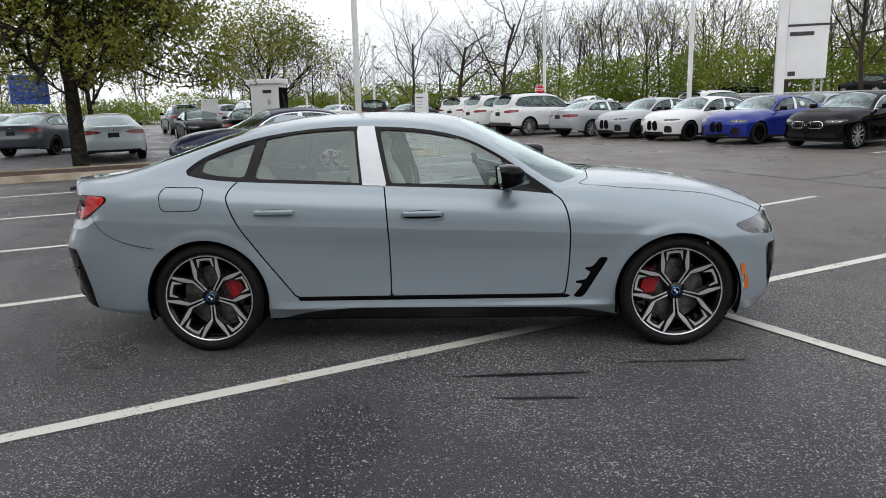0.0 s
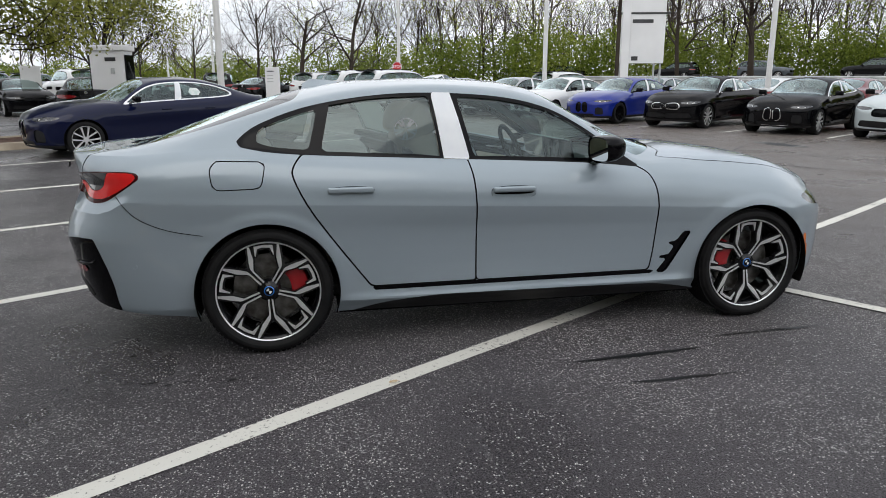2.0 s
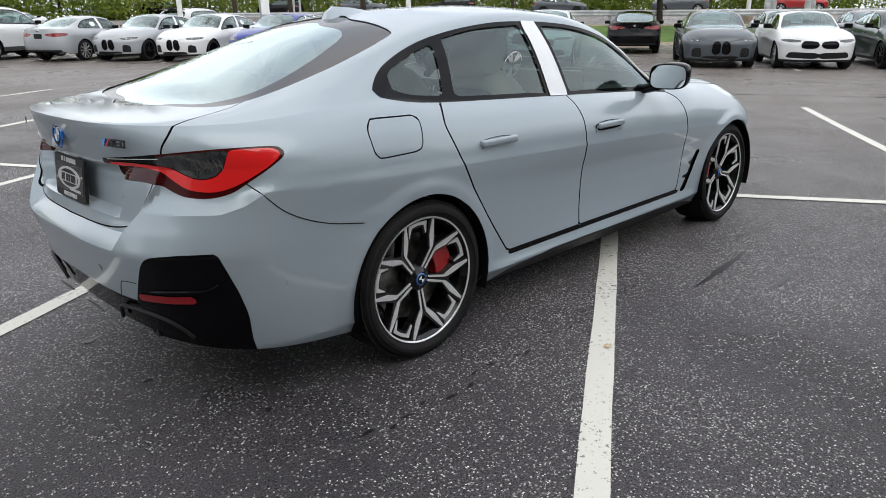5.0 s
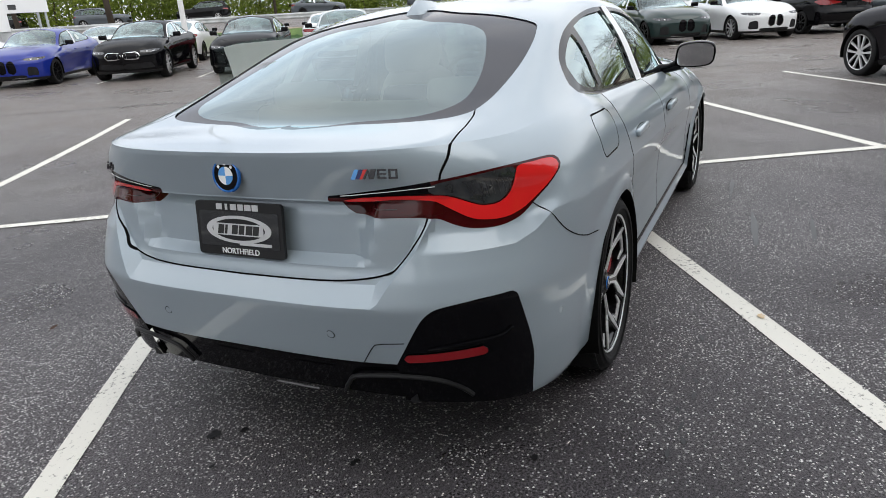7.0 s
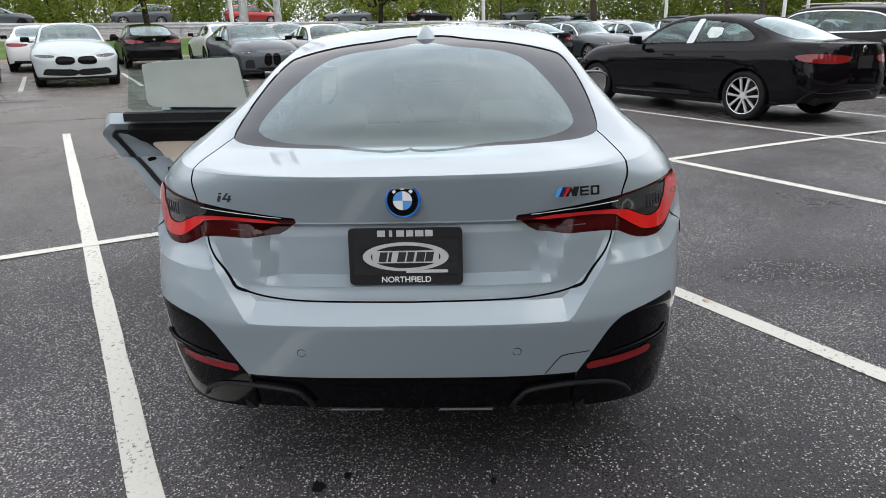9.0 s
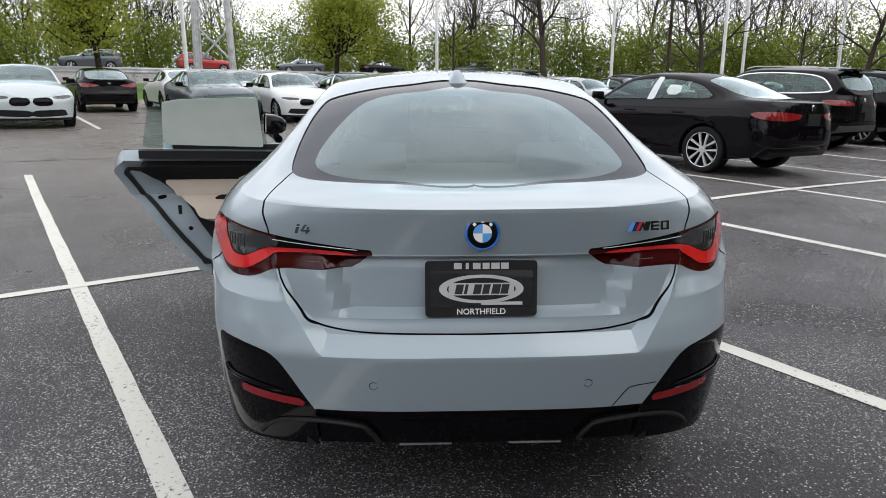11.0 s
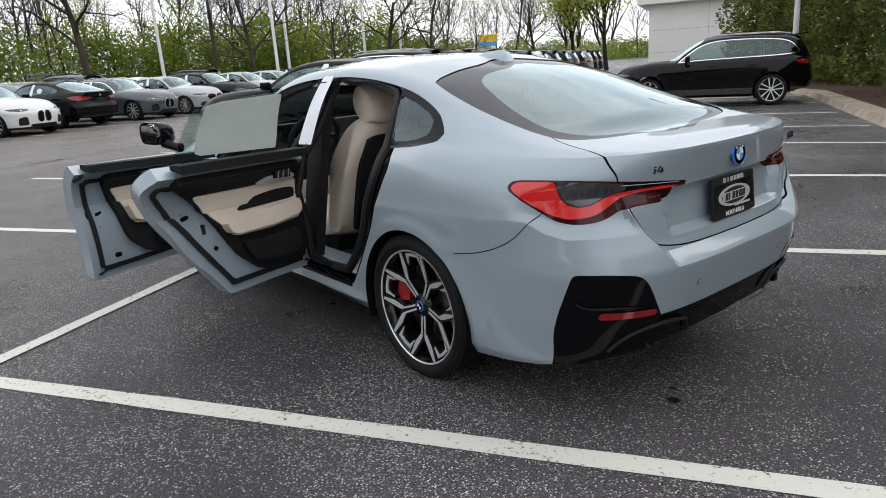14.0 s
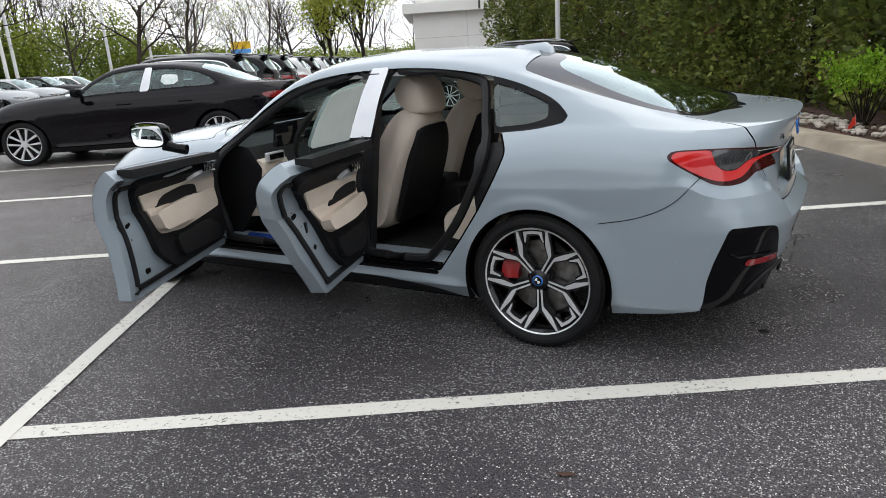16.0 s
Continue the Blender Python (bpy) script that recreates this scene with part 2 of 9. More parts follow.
def b_tube(bm, pts, rad, n=8, caps=True):
    """A round bar along points; rad is one radius or one for each point."""
    pts = [Vector(p) for p in pts]
    rads = rad if isinstance(rad, (list, tuple)) else [rad] * len(pts)
    rings = []
    up = Vector((0, 0, 1))
    for i, p in enumerate(pts):
        d = (pts[min(i + 1, len(pts) - 1)] - pts[max(i - 1, 0)]).normalized()
        if abs(d.dot(up)) > 0.95:
            up = Vector((1, 0, 0))
        s = d.cross(up).normalized()
        t = s.cross(d)
        rings.append([bm.verts.new(p + rads[i] * (s * math.cos(2 * math.pi * k / n) + t * math.sin(2 * math.pi * k / n))) for k in range(n)])
    for a, b in zip(rings, rings[1:]):
        for k in range(n):
            bm.faces.new((a[k], a[(k + 1) % n], b[(k + 1) % n], b[k]))
    if caps:
        bm.faces.new(rings[0][::-1])
        bm.faces.new(rings[-1])
    return bm


def b_prism(bm, poly, d0, d1, plane="xz", matrix=None):
    """A flat outline given depth between d0 and d1 along the third axis."""
    def at(p, d):
        q = Vector((p[0], d, p[1])) if plane == "xz" else Vector((d, p[0], p[1])) if plane == "yz" else Vector((p[0], p[1], d))
        return matrix @ q if matrix else q
    a = [bm.verts.new(at(p, d0)) for p in poly]
    b = [bm.verts.new(at(p, d1)) for p in poly]
    bm.faces.new(a)
    bm.faces.new(b[::-1])
    for i in range(len(poly)):
        j = (i + 1) % len(poly)
        bm.faces.new((a[i], b[i], b[j], a[j]))
    return bm


def smooth_loop(poly, n=6, closed=True):
    """Catmull-Rom through the corners of an outline."""
    p = np.array(poly, float)
    out = []
    m = len(p)
    for i in range(m if closed else m - 1):
        a, b = p[i], p[(i + 1) % m]
        pa = p[i - 1] if closed or i > 0 else a
        pb = p[(i + 2) % m] if closed or i + 2 < m else b
        for k in range(n):
            t = k / n
            out.append(0.5 * (2 * a + (b - pa) * t + (2 * pa - 5 * a + 4 * b - pb) * t * t + (3 * a - pa - 3 * b + pb) * t ** 3))
    if not closed:
        out.append(p[-1])
    return np.array(out)


def round_poly(poly, r=0.02, n=4):
    """Rounds the corners of an outline."""
    p = np.array(poly, float)
    out = []
    for i in range(len(p)):
        a, b, c = p[i - 1], p[i], p[(i + 1) % len(p)]
        la, lc = np.linalg.norm(a - b), np.linalg.norm(c - b)
        k = min(r, 0.45 * la, 0.45 * lc)
        s, e = b + (a - b) / la * k, b + (c - b) / lc * k
        for t in np.linspace(0, 1, n + 1):
            out.append((1 - t) ** 2 * s + 2 * t * (1 - t) * b + t * t * e)
    return np.array(out)


def sdf(poly, a, b):
    """Signed distance to a closed outline (negative inside) for arrays a, b."""
    p = np.array(poly, float)
    q = np.stack([np.asarray(a, float), np.asarray(b, float)], -1)
    best = np.full(q.shape[:-1], 1e9)
    inside = np.zeros(q.shape[:-1], bool)
    for i in range(len(p)):
        s, e = p[i - 1], p[i]
        d = e - s
        t = np.clip(((q - s) @ d) / max(d @ d, 1e-12), 0, 1)
        best = np.minimum(best, ((q - s - t[..., None] * d) ** 2).sum(-1))
        if abs(d[1]) > 1e-12:
            c = (s[1] > q[..., 1]) != (e[1] > q[..., 1])
            inside ^= c & (q[..., 0] < (e[0] - s[0]) * (q[..., 1] - s[1]) / d[1] + s[0])
    best = np.sqrt(best)
    return np.where(inside, -best, best)


def curve(xs, ys):
    """A smooth monotone-preserving curve through points, as a function."""
    xs, ys = np.array(xs, float), np.array(ys, float)
    h, d = np.diff(xs), np.diff(ys) / np.diff(xs)
    m = np.zeros(len(xs))
    m[0], m[-1] = d[0], d[-1]
    for i in range(1, len(xs) - 1):
        if d[i - 1] * d[i] > 0:
            w1, w2 = 2 * h[i] + h[i - 1], h[i] + 2 * h[i - 1]
            m[i] = (w1 + w2) / (w1 / d[i - 1] + w2 / d[i])

    def f(x):
        x = np.clip(np.asarray(x, float), xs[0], xs[-1])
        i = np.clip(np.searchsorted(xs, x) - 1, 0, len(h) - 1)
        t = (x - xs[i]) / h[i]
        return (2 * t**3 - 3 * t**2 + 1) * ys[i] + (t**3 - 2 * t**2 + t) * h[i] * m[i] + (3 * t**2 - 2 * t**3) * ys[i + 1] + (t**3 - t**2) * h[i] * m[i + 1]
    return f


def sstep(a, b, x):
    t = np.clip((np.asarray(x, float) - a) / (b - a), 0, 1)
    return t * t * (3 - 2 * t)


class Sheet:
    """A shell of faces whose vertices carry extra columns; it can be cut along the zero line of any function."""
    def __init__(self, data, faces):
        self.d, self.f = np.asarray(data, float), faces

    def cut(self, fn):
        """Two sheets: where fn is below zero, and the rest."""
        v = np.asarray(fn(self.d), float)
        v = np.where(np.abs(v) < 1e-6, 1e-6, v)
        rows, made, ins, outs = list(self.d), {}, [], []
        neg = v < 0

        def mid(i, j):
            k = (i, j) if i < j else (j, i)
            if k not in made:
                t = v[k[0]] / (v[k[0]] - v[k[1]])
                rows.append(self.d[k[0]] * (1 - t) + self.d[k[1]] * t)
                made[k] = len(rows) - 1
            return made[k]
        for f in self.f:
            s = [neg[i] for i in f]
            if all(s):
                ins.append(f)
            elif not any(s):
                outs.append(f)
            else:
                a, b = [], []
                for n, i in enumerate(f):
                    j = f[(n + 1) % len(f)]
                    (a if neg[i] else b).append(i)
                    if neg[i] != neg[j]:
                        m = mid(i, j)
                        a.append(m)
                        b.append(m)
                if len(a) > 2:
                    ins.append(tuple(a))
                if len(b) > 2:
                    outs.append(tuple(b))
        rows = np.array(rows)
        return Sheet(rows, ins).tidy(), Sheet(rows, outs).tidy()

    def tidy(self):
        if not self.f:
            return Sheet(np.zeros((0, self.d.shape[1])), [])
        used = np.unique(np.concatenate([np.array(f) for f in self.f]))
        new_i = np.full(len(self.d), -1)
        new_i[used] = np.arange(len(used))
        return Sheet(self.d[used], [tuple(new_i[list(f)]) for f in self.f])

    def join(self, other):
        n = len(self.d)
        if not n:
            return other
        if not len(other.d):
            return self
        return Sheet(np.concatenate([self.d, other.d]), self.f + [tuple(i + n for i in f) for f in other.f])

    def weld(self):
        """Joins vertices that lie in one place."""
        _, first, back = np.unique(np.round(self.d[:, :3], 5), axis=0, return_index=True, return_inverse=True)
        back = np.ravel(back)
        faces = []
        for f in self.f:
            g = [int(back[i]) for i in f]
            g = [a for i, a in enumerate(g) if a != g[i - 1]]
            if len(g) > 2:
                faces.append(tuple(g))
        return Sheet(self.d[first], faces)

    def scored(self, fn):
        """The same sheet with edges along the zero line of a function."""
        a, b = self.cut(fn)
        return a.join(b).weld()

    def pushed(self, depth):
        """Moved along the normals (columns 3 to 5) by depth, a number or a function of the rows."""
        d = self.d.copy()
        k = depth(d) if callable(depth) else np.full(len(d), depth)
        d[:, :3] += d[:, 3:6] * k[:, None]
        return Sheet(d, self.f)

    def flipped(self):
        d = self.d.copy()
        d[:, 1] *= -1
        d[:, 4] *= -1
        return Sheet(d, [f[::-1] for f in self.f])

    def both(self):
        """The sheet with its mirror image over y = 0."""
        return self.join(self.flipped())

    def thick(self, depth):
        """A closed slab: the sheet, its copy depth below, and walls round its rim."""
        inner = self.pushed(-depth)
        n = len(self.d)
        edges = {}
        for f in self.f:
            for i, a in enumerate(f):
                edges[(a, f[(i + 1) % len(f)])] = 1
        walls = [(b, a, a + n, b + n) for a, b in edges if (b, a) not in edges]
        return Sheet(np.concatenate([self.d, inner.d]), self.f + [tuple(i + n for i in f[::-1]) for f in inner.f] + walls)

    def build(self, name, mat, parent=None, label="", smooth=True, sharp=40):
        return mesh_object(name, self.d, self.f, mat, parent, label, smooth, sharp=sharp) if self.f else None


# ---- car bodies ----
COUPE = dict(  # four-door fastback, x forward from the middle of the wheelbase
    axle=1.428, hub_z=0.335, arch=0.372, half=1.0,
    xr=curve([0.15, 0.30, 0.47, 0.58, 0.645, 0.70, 0.80, 0.92, 1.0, 1.06], [-2.36, -2.44, -2.49, -2.505, -2.50, -2.465, -2.445, -2.435, -2.45, -2.465]),
    xf=curve([0.15, 0.25, 0.45, 0.60, 0.70, 0.80], [2.14, 2.20, 2.24, 2.25, 2.22, 2.12]),
    xc=-1.65, xfc=1.55, nr=curve([0.2, 0.6, 0.8, 1.06], [3.5, 3.5, 3.1, 3.0]), nf=curve([0.2, 0.8], [2.5, 2.3]),
    bot=curve([-2.5, -2.3, -1.9, -1.6, -0.9, 0.9, 1.4, 2.0, 2.25], [0.31, 0.30, 0.24, 0.20, 0.19, 0.18, 0.18, 0.19, 0.20]),
    belt=curve([-2.47, -2.2, -2.0, -1.8, -1.55, -1.24, -0.46, 0.32, 0.68, 0.85, 1.0, 1.1, 1.44, 1.75, 2.02, 2.25],
               [1.055, 1.05, 1.06, 1.075, 1.085, 1.05, 1.010, 0.972, 0.945, 0.955, 0.945, 0.93, 0.895, 0.83, 0.765, 0.68]),
    low=([0.15, 0.20, 0.265, 0.33, 0.42, 0.55, 0.66, 0.769, 0.771, 0.80, 1.1], [0.81, 0.848, 0.8850, 0.892, 0.8985, 0.9015, 0.910, 0.9250, 0.9250, 0.922, 0.915]),
    roll=curve([0, 0.03, 0.07, 0.13, 0.20, 0.3], [-0.118, -0.078, -0.043, -0.014, -0.003, 0.0]),
    yr=curve([-2.47, -2.3, -2.03, -1.7, -1.44, -1.18, -0.83, -0.5, -0.12, 0.15, 0.36, 0.62, 0.78, 1.0, 1.6, 2.25],
             [0.52, 0.57, 0.615, 0.635, 0.635, 0.62, 0.605, 0.605, 0.615, 0.64, 0.67, 0.715, 0.735, 0.70, 0.62, 0.42]),
    zr=curve([-2.47, -2.3, -2.1, -1.95, -1.7, -1.44, -1.18, -0.83, -0.5, -0.12, 0.15, 0.36, 0.60, 0.76, 0.95, 1.2, 1.6, 1.97, 2.25],
             [1.056, 1.064, 1.085, 1.115, 1.18, 1.255, 1.325, 1.382, 1.398, 1.378, 1.315, 1.21, 1.05, 0.975, 0.985, 0.98, 0.945, 0.845, 0.69]),
    zc=curve([-2.47, -2.3, -2.14, -1.95, -1.7, -1.45, -1.22, -0.86, -0.4, -0.05, 0.12, 0.5, 0.85, 0.97, 1.2, 1.6, 1.97, 2.14, 2.25],
             [1.056, 1.072, 1.078, 1.15, 1.24, 1.325, 1.385, 1.436, 1.45, 1.435, 1.41, 1.245, 1.085, 1.045, 1.03, 0.985, 0.885, 0.80, 0.70]),
    crease=lambda x: 0.748 - 0.040 * x,
)


def flare(s, x, z):
    out = np.zeros(np.broadcast(x, z).shape)
    for xh in (-s["axle"], s["axle"]):
        r = np.hypot(x - xh, z - s["hub_z"])
        out = out + 0.012 * (1 - sstep(s["arch"] + 0.025, s["arch"] + 0.075, r)) * sstep(-0.1, 0.25, z - 0.2)
        out = out + 0.010 * np.exp(-((x - xh) / 0.45) ** 2) * sstep(0.35, 0.6, z) * (1 - sstep(0.75, 0.98, z))
    return out


def width_at(s, x, z):
    zz = z - (s["crease"](x) - 0.77) * sstep(0.45, 0.7, z)
    w = np.interp(zz, *s["low"]) + s["roll"](s["belt"](x) - z) + flare(s, x, z)
    w = w + 0.017 * np.exp(-((z - 0.262) / 0.030) ** 2) * (1 - sstep(0.95, 1.08, np.abs(x)))  # rolled sill between the wheels
    return w - 0.014 * np.exp(-((x + 0.15) / 0.75) ** 2) * sstep(0.3, 0.45, z) * (1 - sstep(0.6, 0.77, z))


def shell(s, nr=44, ns=120, nf=26, nl=46, nu=30):
    """The left half of a body, from the sill to the centre line. Columns: place, normal, run from the rear centre, row, run from the nose."""
    th_r = np.linspace(90, 0, nr + 1)[:-1]
    th_f = np.linspace(0, 90, nf + 1)[1:]
    xs = np.linspace(s["xc"], s["xfc"], ns + 1)
    nc = nr + ns + 1 + nf
    P = np.zeros((nl + nu, nc, 3))
    for c in range(nc):
        kind = 0 if c < nr else 1 if c <= nr + ns else 2
        th = radians(th_r[c]) if kind == 0 else radians(th_f[c - nr - ns - 1]) if kind == 2 else 0
        if kind == 0:
            xn = s["xc"] + (s["xr"](0.6) - s["xc"]) * math.sin(th) ** (2 / 3.3)
        elif kind == 2:
            xn = s["xfc"] + (s["xf"](0.6) - s["xfc"]) * math.sin(th) ** (2 / 2.4)
        else:
            xn = xs[c - nr]
        zb, zt = s["bot"](xn), s["belt"](xn)
        z = zb + (zt - zb) * np.linspace(0, 1, nl)
        if kind == 0:
            n = s["nr"](z)
            x = s["xc"] + (s["xr"](z) - s["xc"]) * np.sin(th) ** (2 / n)
            y = width_at(s, x, z) * max(np.cos(th), 0) ** (2 / n)
        elif kind == 2:
            n = s["nf"](z)
            x = s["xfc"] + (s["xf"](z) - s["xfc"]) * np.sin(th) ** (2 / n)
            y = width_at(s, x, z) * max(np.cos(th), 0) ** (2 / n)
        else:
            x = np.full(nl, xn)
            y = width_at(s, x, z)
        if abs(th - math.pi / 2) < 1e-6:
            y = y * 0
        P[:nl, c] = np.stack([x, y, z], -1)
        B = np.array([y[-1], z[-1]])
        xb = x[-1]
        yr = min(float(s["yr"](xb)), 0.93 * B[0])
        zc = float(s["zc"](xb))
        zr = float(s["zr"](xb))
        if B[0] < 0.5:
            k = B[0] / 0.5
            zr = z[-1] * (1 - k) + zr * k
            zc = z[-1] * (1 - k) + zc * k
        R = np.array([yr, zr])
        C = np.array([0.0, zc])
        D = R - B
        out = np.array([D[1], -D[0]]) * 0.06
        ctl = [B, B + 0.5 * D + out, B + 0.8 * D + out * 0.5, R, np.array([yr * 0.86, zr + (zc - zr) * 0.30]), np.array([yr * 0.6, zr + (zc - zr) * 0.72]), np.array([yr * 0.28, zr + (zc - zr) * 0.97]), C]
        for _ in range(3):
            new_c = [ctl[0]]
            for a, b in zip(ctl, ctl[1:]):
                new_c += [0.75 * a + 0.25 * b, 0.25 * a + 0.75 * b]
            ctl = new_c + [ctl[-1]]
        ctl = np.array(ctl)
        t = np.linspace(0, len(ctl) - 1, nu + 1)[1:]
        P[nl:, c, 0] = xb
        P[nl:, c, 1] = np.interp(t, np.arange(len(ctl)), ctl[:, 0])
        P[nl:, c, 2] = np.interp(t, np.arange(len(ctl)), ctl[:, 1])
    ref = P[int(nl * 0.45)]
    du, dv = np.gradient(P, axis=1), np.gradient(P, axis=0)
    N = np.cross(dv, du)
    N /= np.maximum(np.linalg.norm(N, axis=2, keepdims=True), 1e-9)
    flip = (N[:, :, 1:2] * 1.0 + N[:, :, 2:3] * 0.5).mean() < 0
    N = -N if flip else N
    N[:, 0], N[:, -1] = (-1, 0, 0.05), (1, 0, 0.05)
    step = np.r_[0, np.linalg.norm(np.diff(ref[:, :2], axis=0), axis=1)]
    a = np.cumsum(step)
    rows = nl + nu
    D = np.zeros((rows, nc, 9))
    D[..., :3], D[..., 3:6] = P, N
    D[..., 6] = a[None, :]
    D[..., 7] = np.r_[np.linspace(0, 1, nl), 1 + np.arange(1, nu + 1) / nu][:, None]
    D[..., 8] = (a[-1] - a)[None, :]
    faces = []
    for r in range(rows - 1):
        for c in range(nc - 1):
            q = (r * nc + c, r * nc + c + 1, (r + 1) * nc + c + 1, (r + 1) * nc + c)
            faces.append(q)
    return Sheet(D.reshape(-1, 9), faces)


def side_fn(poly, top=True):
    """Cuts by an outline in the side view, on the flank only."""
    def f(d):
        v = sdf(poly, d[:, 0], d[:, 2])
        return np.where(d[:, 7] < (1.62 if top else 1.0), v, np.maximum(v, 0.05))
    return f


def plan_fn(poly):
    def f(d):
        v = sdf(poly, d[:, 0], d[:, 1])
        return np.where(d[:, 7] > 1.02, v, np.maximum(v, 0.05))
    return f


def run_fn(poly, col=6):
    def f(d):
        v = sdf(poly, d[:, col], d[:, 2])
        return np.where(d[:, 7] < 1.3, v, np.maximum(v, 0.05))
    return f


def seamed(sheet, fn, gap=0.0035, depth=0.012):
    """Splits a panel off, with a recessed dark groove along its edge. Returns panel, groove, rest."""
    panel, rest = sheet.cut(lambda d: fn(d) + gap)
    groove, rest = rest.cut(lambda d: fn(d) - gap)
    g1, g2 = groove.cut(fn)
    groove = g1.join(g2).pushed(lambda d: -depth * (1 - np.clip(np.abs(fn(d)) / gap, 0, 1)))
    return panel, groove, rest


# ---- wheels ----
def tyre_mesh(bm, r, rim, w, n=56):
    h = w / 2
    prof = [(rim - 0.012, -h * 0.80), (rim + 0.004, -h * 0.92), (rim + 0.03, -h * 1.0), (r - 0.045, -h * 1.0), (r - 0.018, -h * 0.93), (r - 0.004, -h * 0.78), (r, -h * 0.4),
            (r, h * 0.4), (r - 0.004, h * 0.78), (r - 0.018, h * 0.93), (r - 0.045, h), (rim + 0.03, h), (rim + 0.004, h * 0.92), (rim - 0.012, h * 0.80)]
    return b_lathe(bm, prof, n, "y")


def wheel_big(name, parent, m, side):
    """Twenty-inch wheel with five split double spokes. The outer face looks along +y of its own axes."""
    w = new(name)
    w.parent = parent
    w.matrix_local = m @ (Matrix() if side > 0 else pose(0, 0, 0, 0, 0, 180))
    bm = bmesh.new()
    tyre_mesh(bm, 0.339, 0.278, 0.258, 72)
    part("tyre", bm, M["rubber"], w, "black low-profile tyre with ribbed tread", True, 30)
    bm = bmesh.new()
    for k in range(72):  # shoulder blocks of the tread
        a = 2 * math.pi * k / 72
        for s in (-1, 1):
            b_box(bm, (0.3362 * math.cos(a), s * 0.092, 0.3362 * math.sin(a)), (0.006, 0.030, 0.022), Matrix.Rotation(-a, 3, "Y"))
    tagged(part("tread_block", bm, M["rubber"], w), kind="stuff")
    bm = bmesh.new()
    b_lathe(bm, [(0.261, 0.104), (0.268, 0.112), (0.274, 0.108), (0.268, 0.10), (0.256, 0.092), (0.244, 0.06), (0.231, -0.08), (0.251, -0.1), (0.256, -0.10)], 64, "y")
    part("rim_barrel", bm, M["rimdark"], w, "", True, 40)
    bm = bmesh.new()
    b_lathe(bm, [(0.2635, 0.1110), (0.2665, 0.1140), (0.2705, 0.1150), (0.2718, 0.110)], 72, "y")
    part("rim_edge", bm, M["rimsilver"], w, "machined silver rim edge", True, 40)

    def face(poly, deg, lift, depth):
        """A flat piece of the wheel's face, outlined by (aside, outwards) from the hub along a direction, laid on the dished face."""
        bm_ = bmesh.new()
        c_, s_ = math.cos(radians(deg)), math.sin(radians(deg))

        def at(a, b, d):
            r = math.hypot(a, b)
            return bm_.verts.new((a * c_ + b * s_, 0.070 + 0.036 * (r / 0.26) ** 1.3 + lift - d, b * c_ - a * s_))
        top, low = [at(a, b, 0) for a, b in poly], [at(a, b, depth) for a, b in poly]
        bm_.faces.new(top)
        bm_.faces.new(low[::-1])
        for i in range(len(poly)):
            j = (i + 1) % len(poly)
            bm_.faces.new((top[i], low[i], low[j], top[j]))
        return bm_

    ARM = [(0.0040, 0.040), (0.0135, 0.040), (0.0165, 0.134), (0.031, 0.150), (0.0585, 0.181), (0.0905, 0.2450), (0.0800, 0.2490), (0.030, 0.184), (0.0105, 0.154), (0.0080, 0.140)]
    ARM_BACK = [(0.0, 0.036), (0.019, 0.036), (0.0215, 0.130), (0.064, 0.176), (0.103, 0.239), (0.070, 0.253), (0.022, 0.188), (0.0, 0.166)]
    HOOK = [(0.0445, 0.193), (0.0490, 0.194), (0.0482, 0.2480), (0.0, 0.2528), (0.0, 0.2390), (0.0325, 0.2350)]
    HOOK_BACK = [(0.038, 0.188), (0.056, 0.186), (0.056, 0.2500), (0.0, 0.2570), (0.0, 0.228), (0.026, 0.226)]
    for k in range(5):
        base = 72 * k + 184
        for s in (-1, 1):
            side_of = [(a * s, b) for a, b in ARM_BACK]
            part("spoke", face(side_of, base, -0.002, 0.045), M["rimdark"], w)
            part("spoke_face", face([(a * s, b) for a, b in ARM], base, 0.002, 0.004), M["rimsilver"], w, "machined silver spoke face")
            part("rim_web", face([(a * s, b) for a, b in HOOK_BACK], base + 36, -0.010, 0.030), M["rimdark"], w)
            part("hook_face", face([(a * s, b) for a, b in HOOK], base + 36, -0.006, 0.004), M["rimsilver"], w, "bright machined hook at the rim")
    bm = bmesh.new()
    b_lathe(bm, [(0.0, 0.088), (0.030, 0.088), (0.034, 0.084), (0.050, 0.078), (0.062, 0.062), (0.062, 0.0)], 40, "y")
    part("hub", bm, M["rimdark"], w, "", True, 30)
    bm = bmesh.new()
    b_lathe(bm, [(0.0, 0.0915), (0.025, 0.0905), (0.027, 0.088)], 32, "y")
    part("hub_cap", bm, M["blue"], w, "blue-ringed wheel centre cap", True, 60)
    bm = bmesh.new()
    b_lathe(bm, [(0.0, 0.0918), (0.021, 0.0917), (0.0215, 0.0905)], 28, "y")
    part("cap_disc", bm, M["gloss"], w, "", True, 60)
    bm = bmesh.new()
    for q in range(2):
        a0 = math.pi * q
        b_lathe(bm, [(0.0, 0.0925), (0.015, 0.0923)], 6, "y", a0, a0 + math.pi / 2)
    part("cap_quarter", bm, M["white"], w)
    bm = bmesh.new()
    b_lathe(bm, [(0.06, 0.012), (0.187, 0.012), (0.187, -0.018), (0.06, -0.018)], 48, "y")
    part("brake_disc", bm, M["disc"], w, "grey steel brake disc", True, 30)
    return w


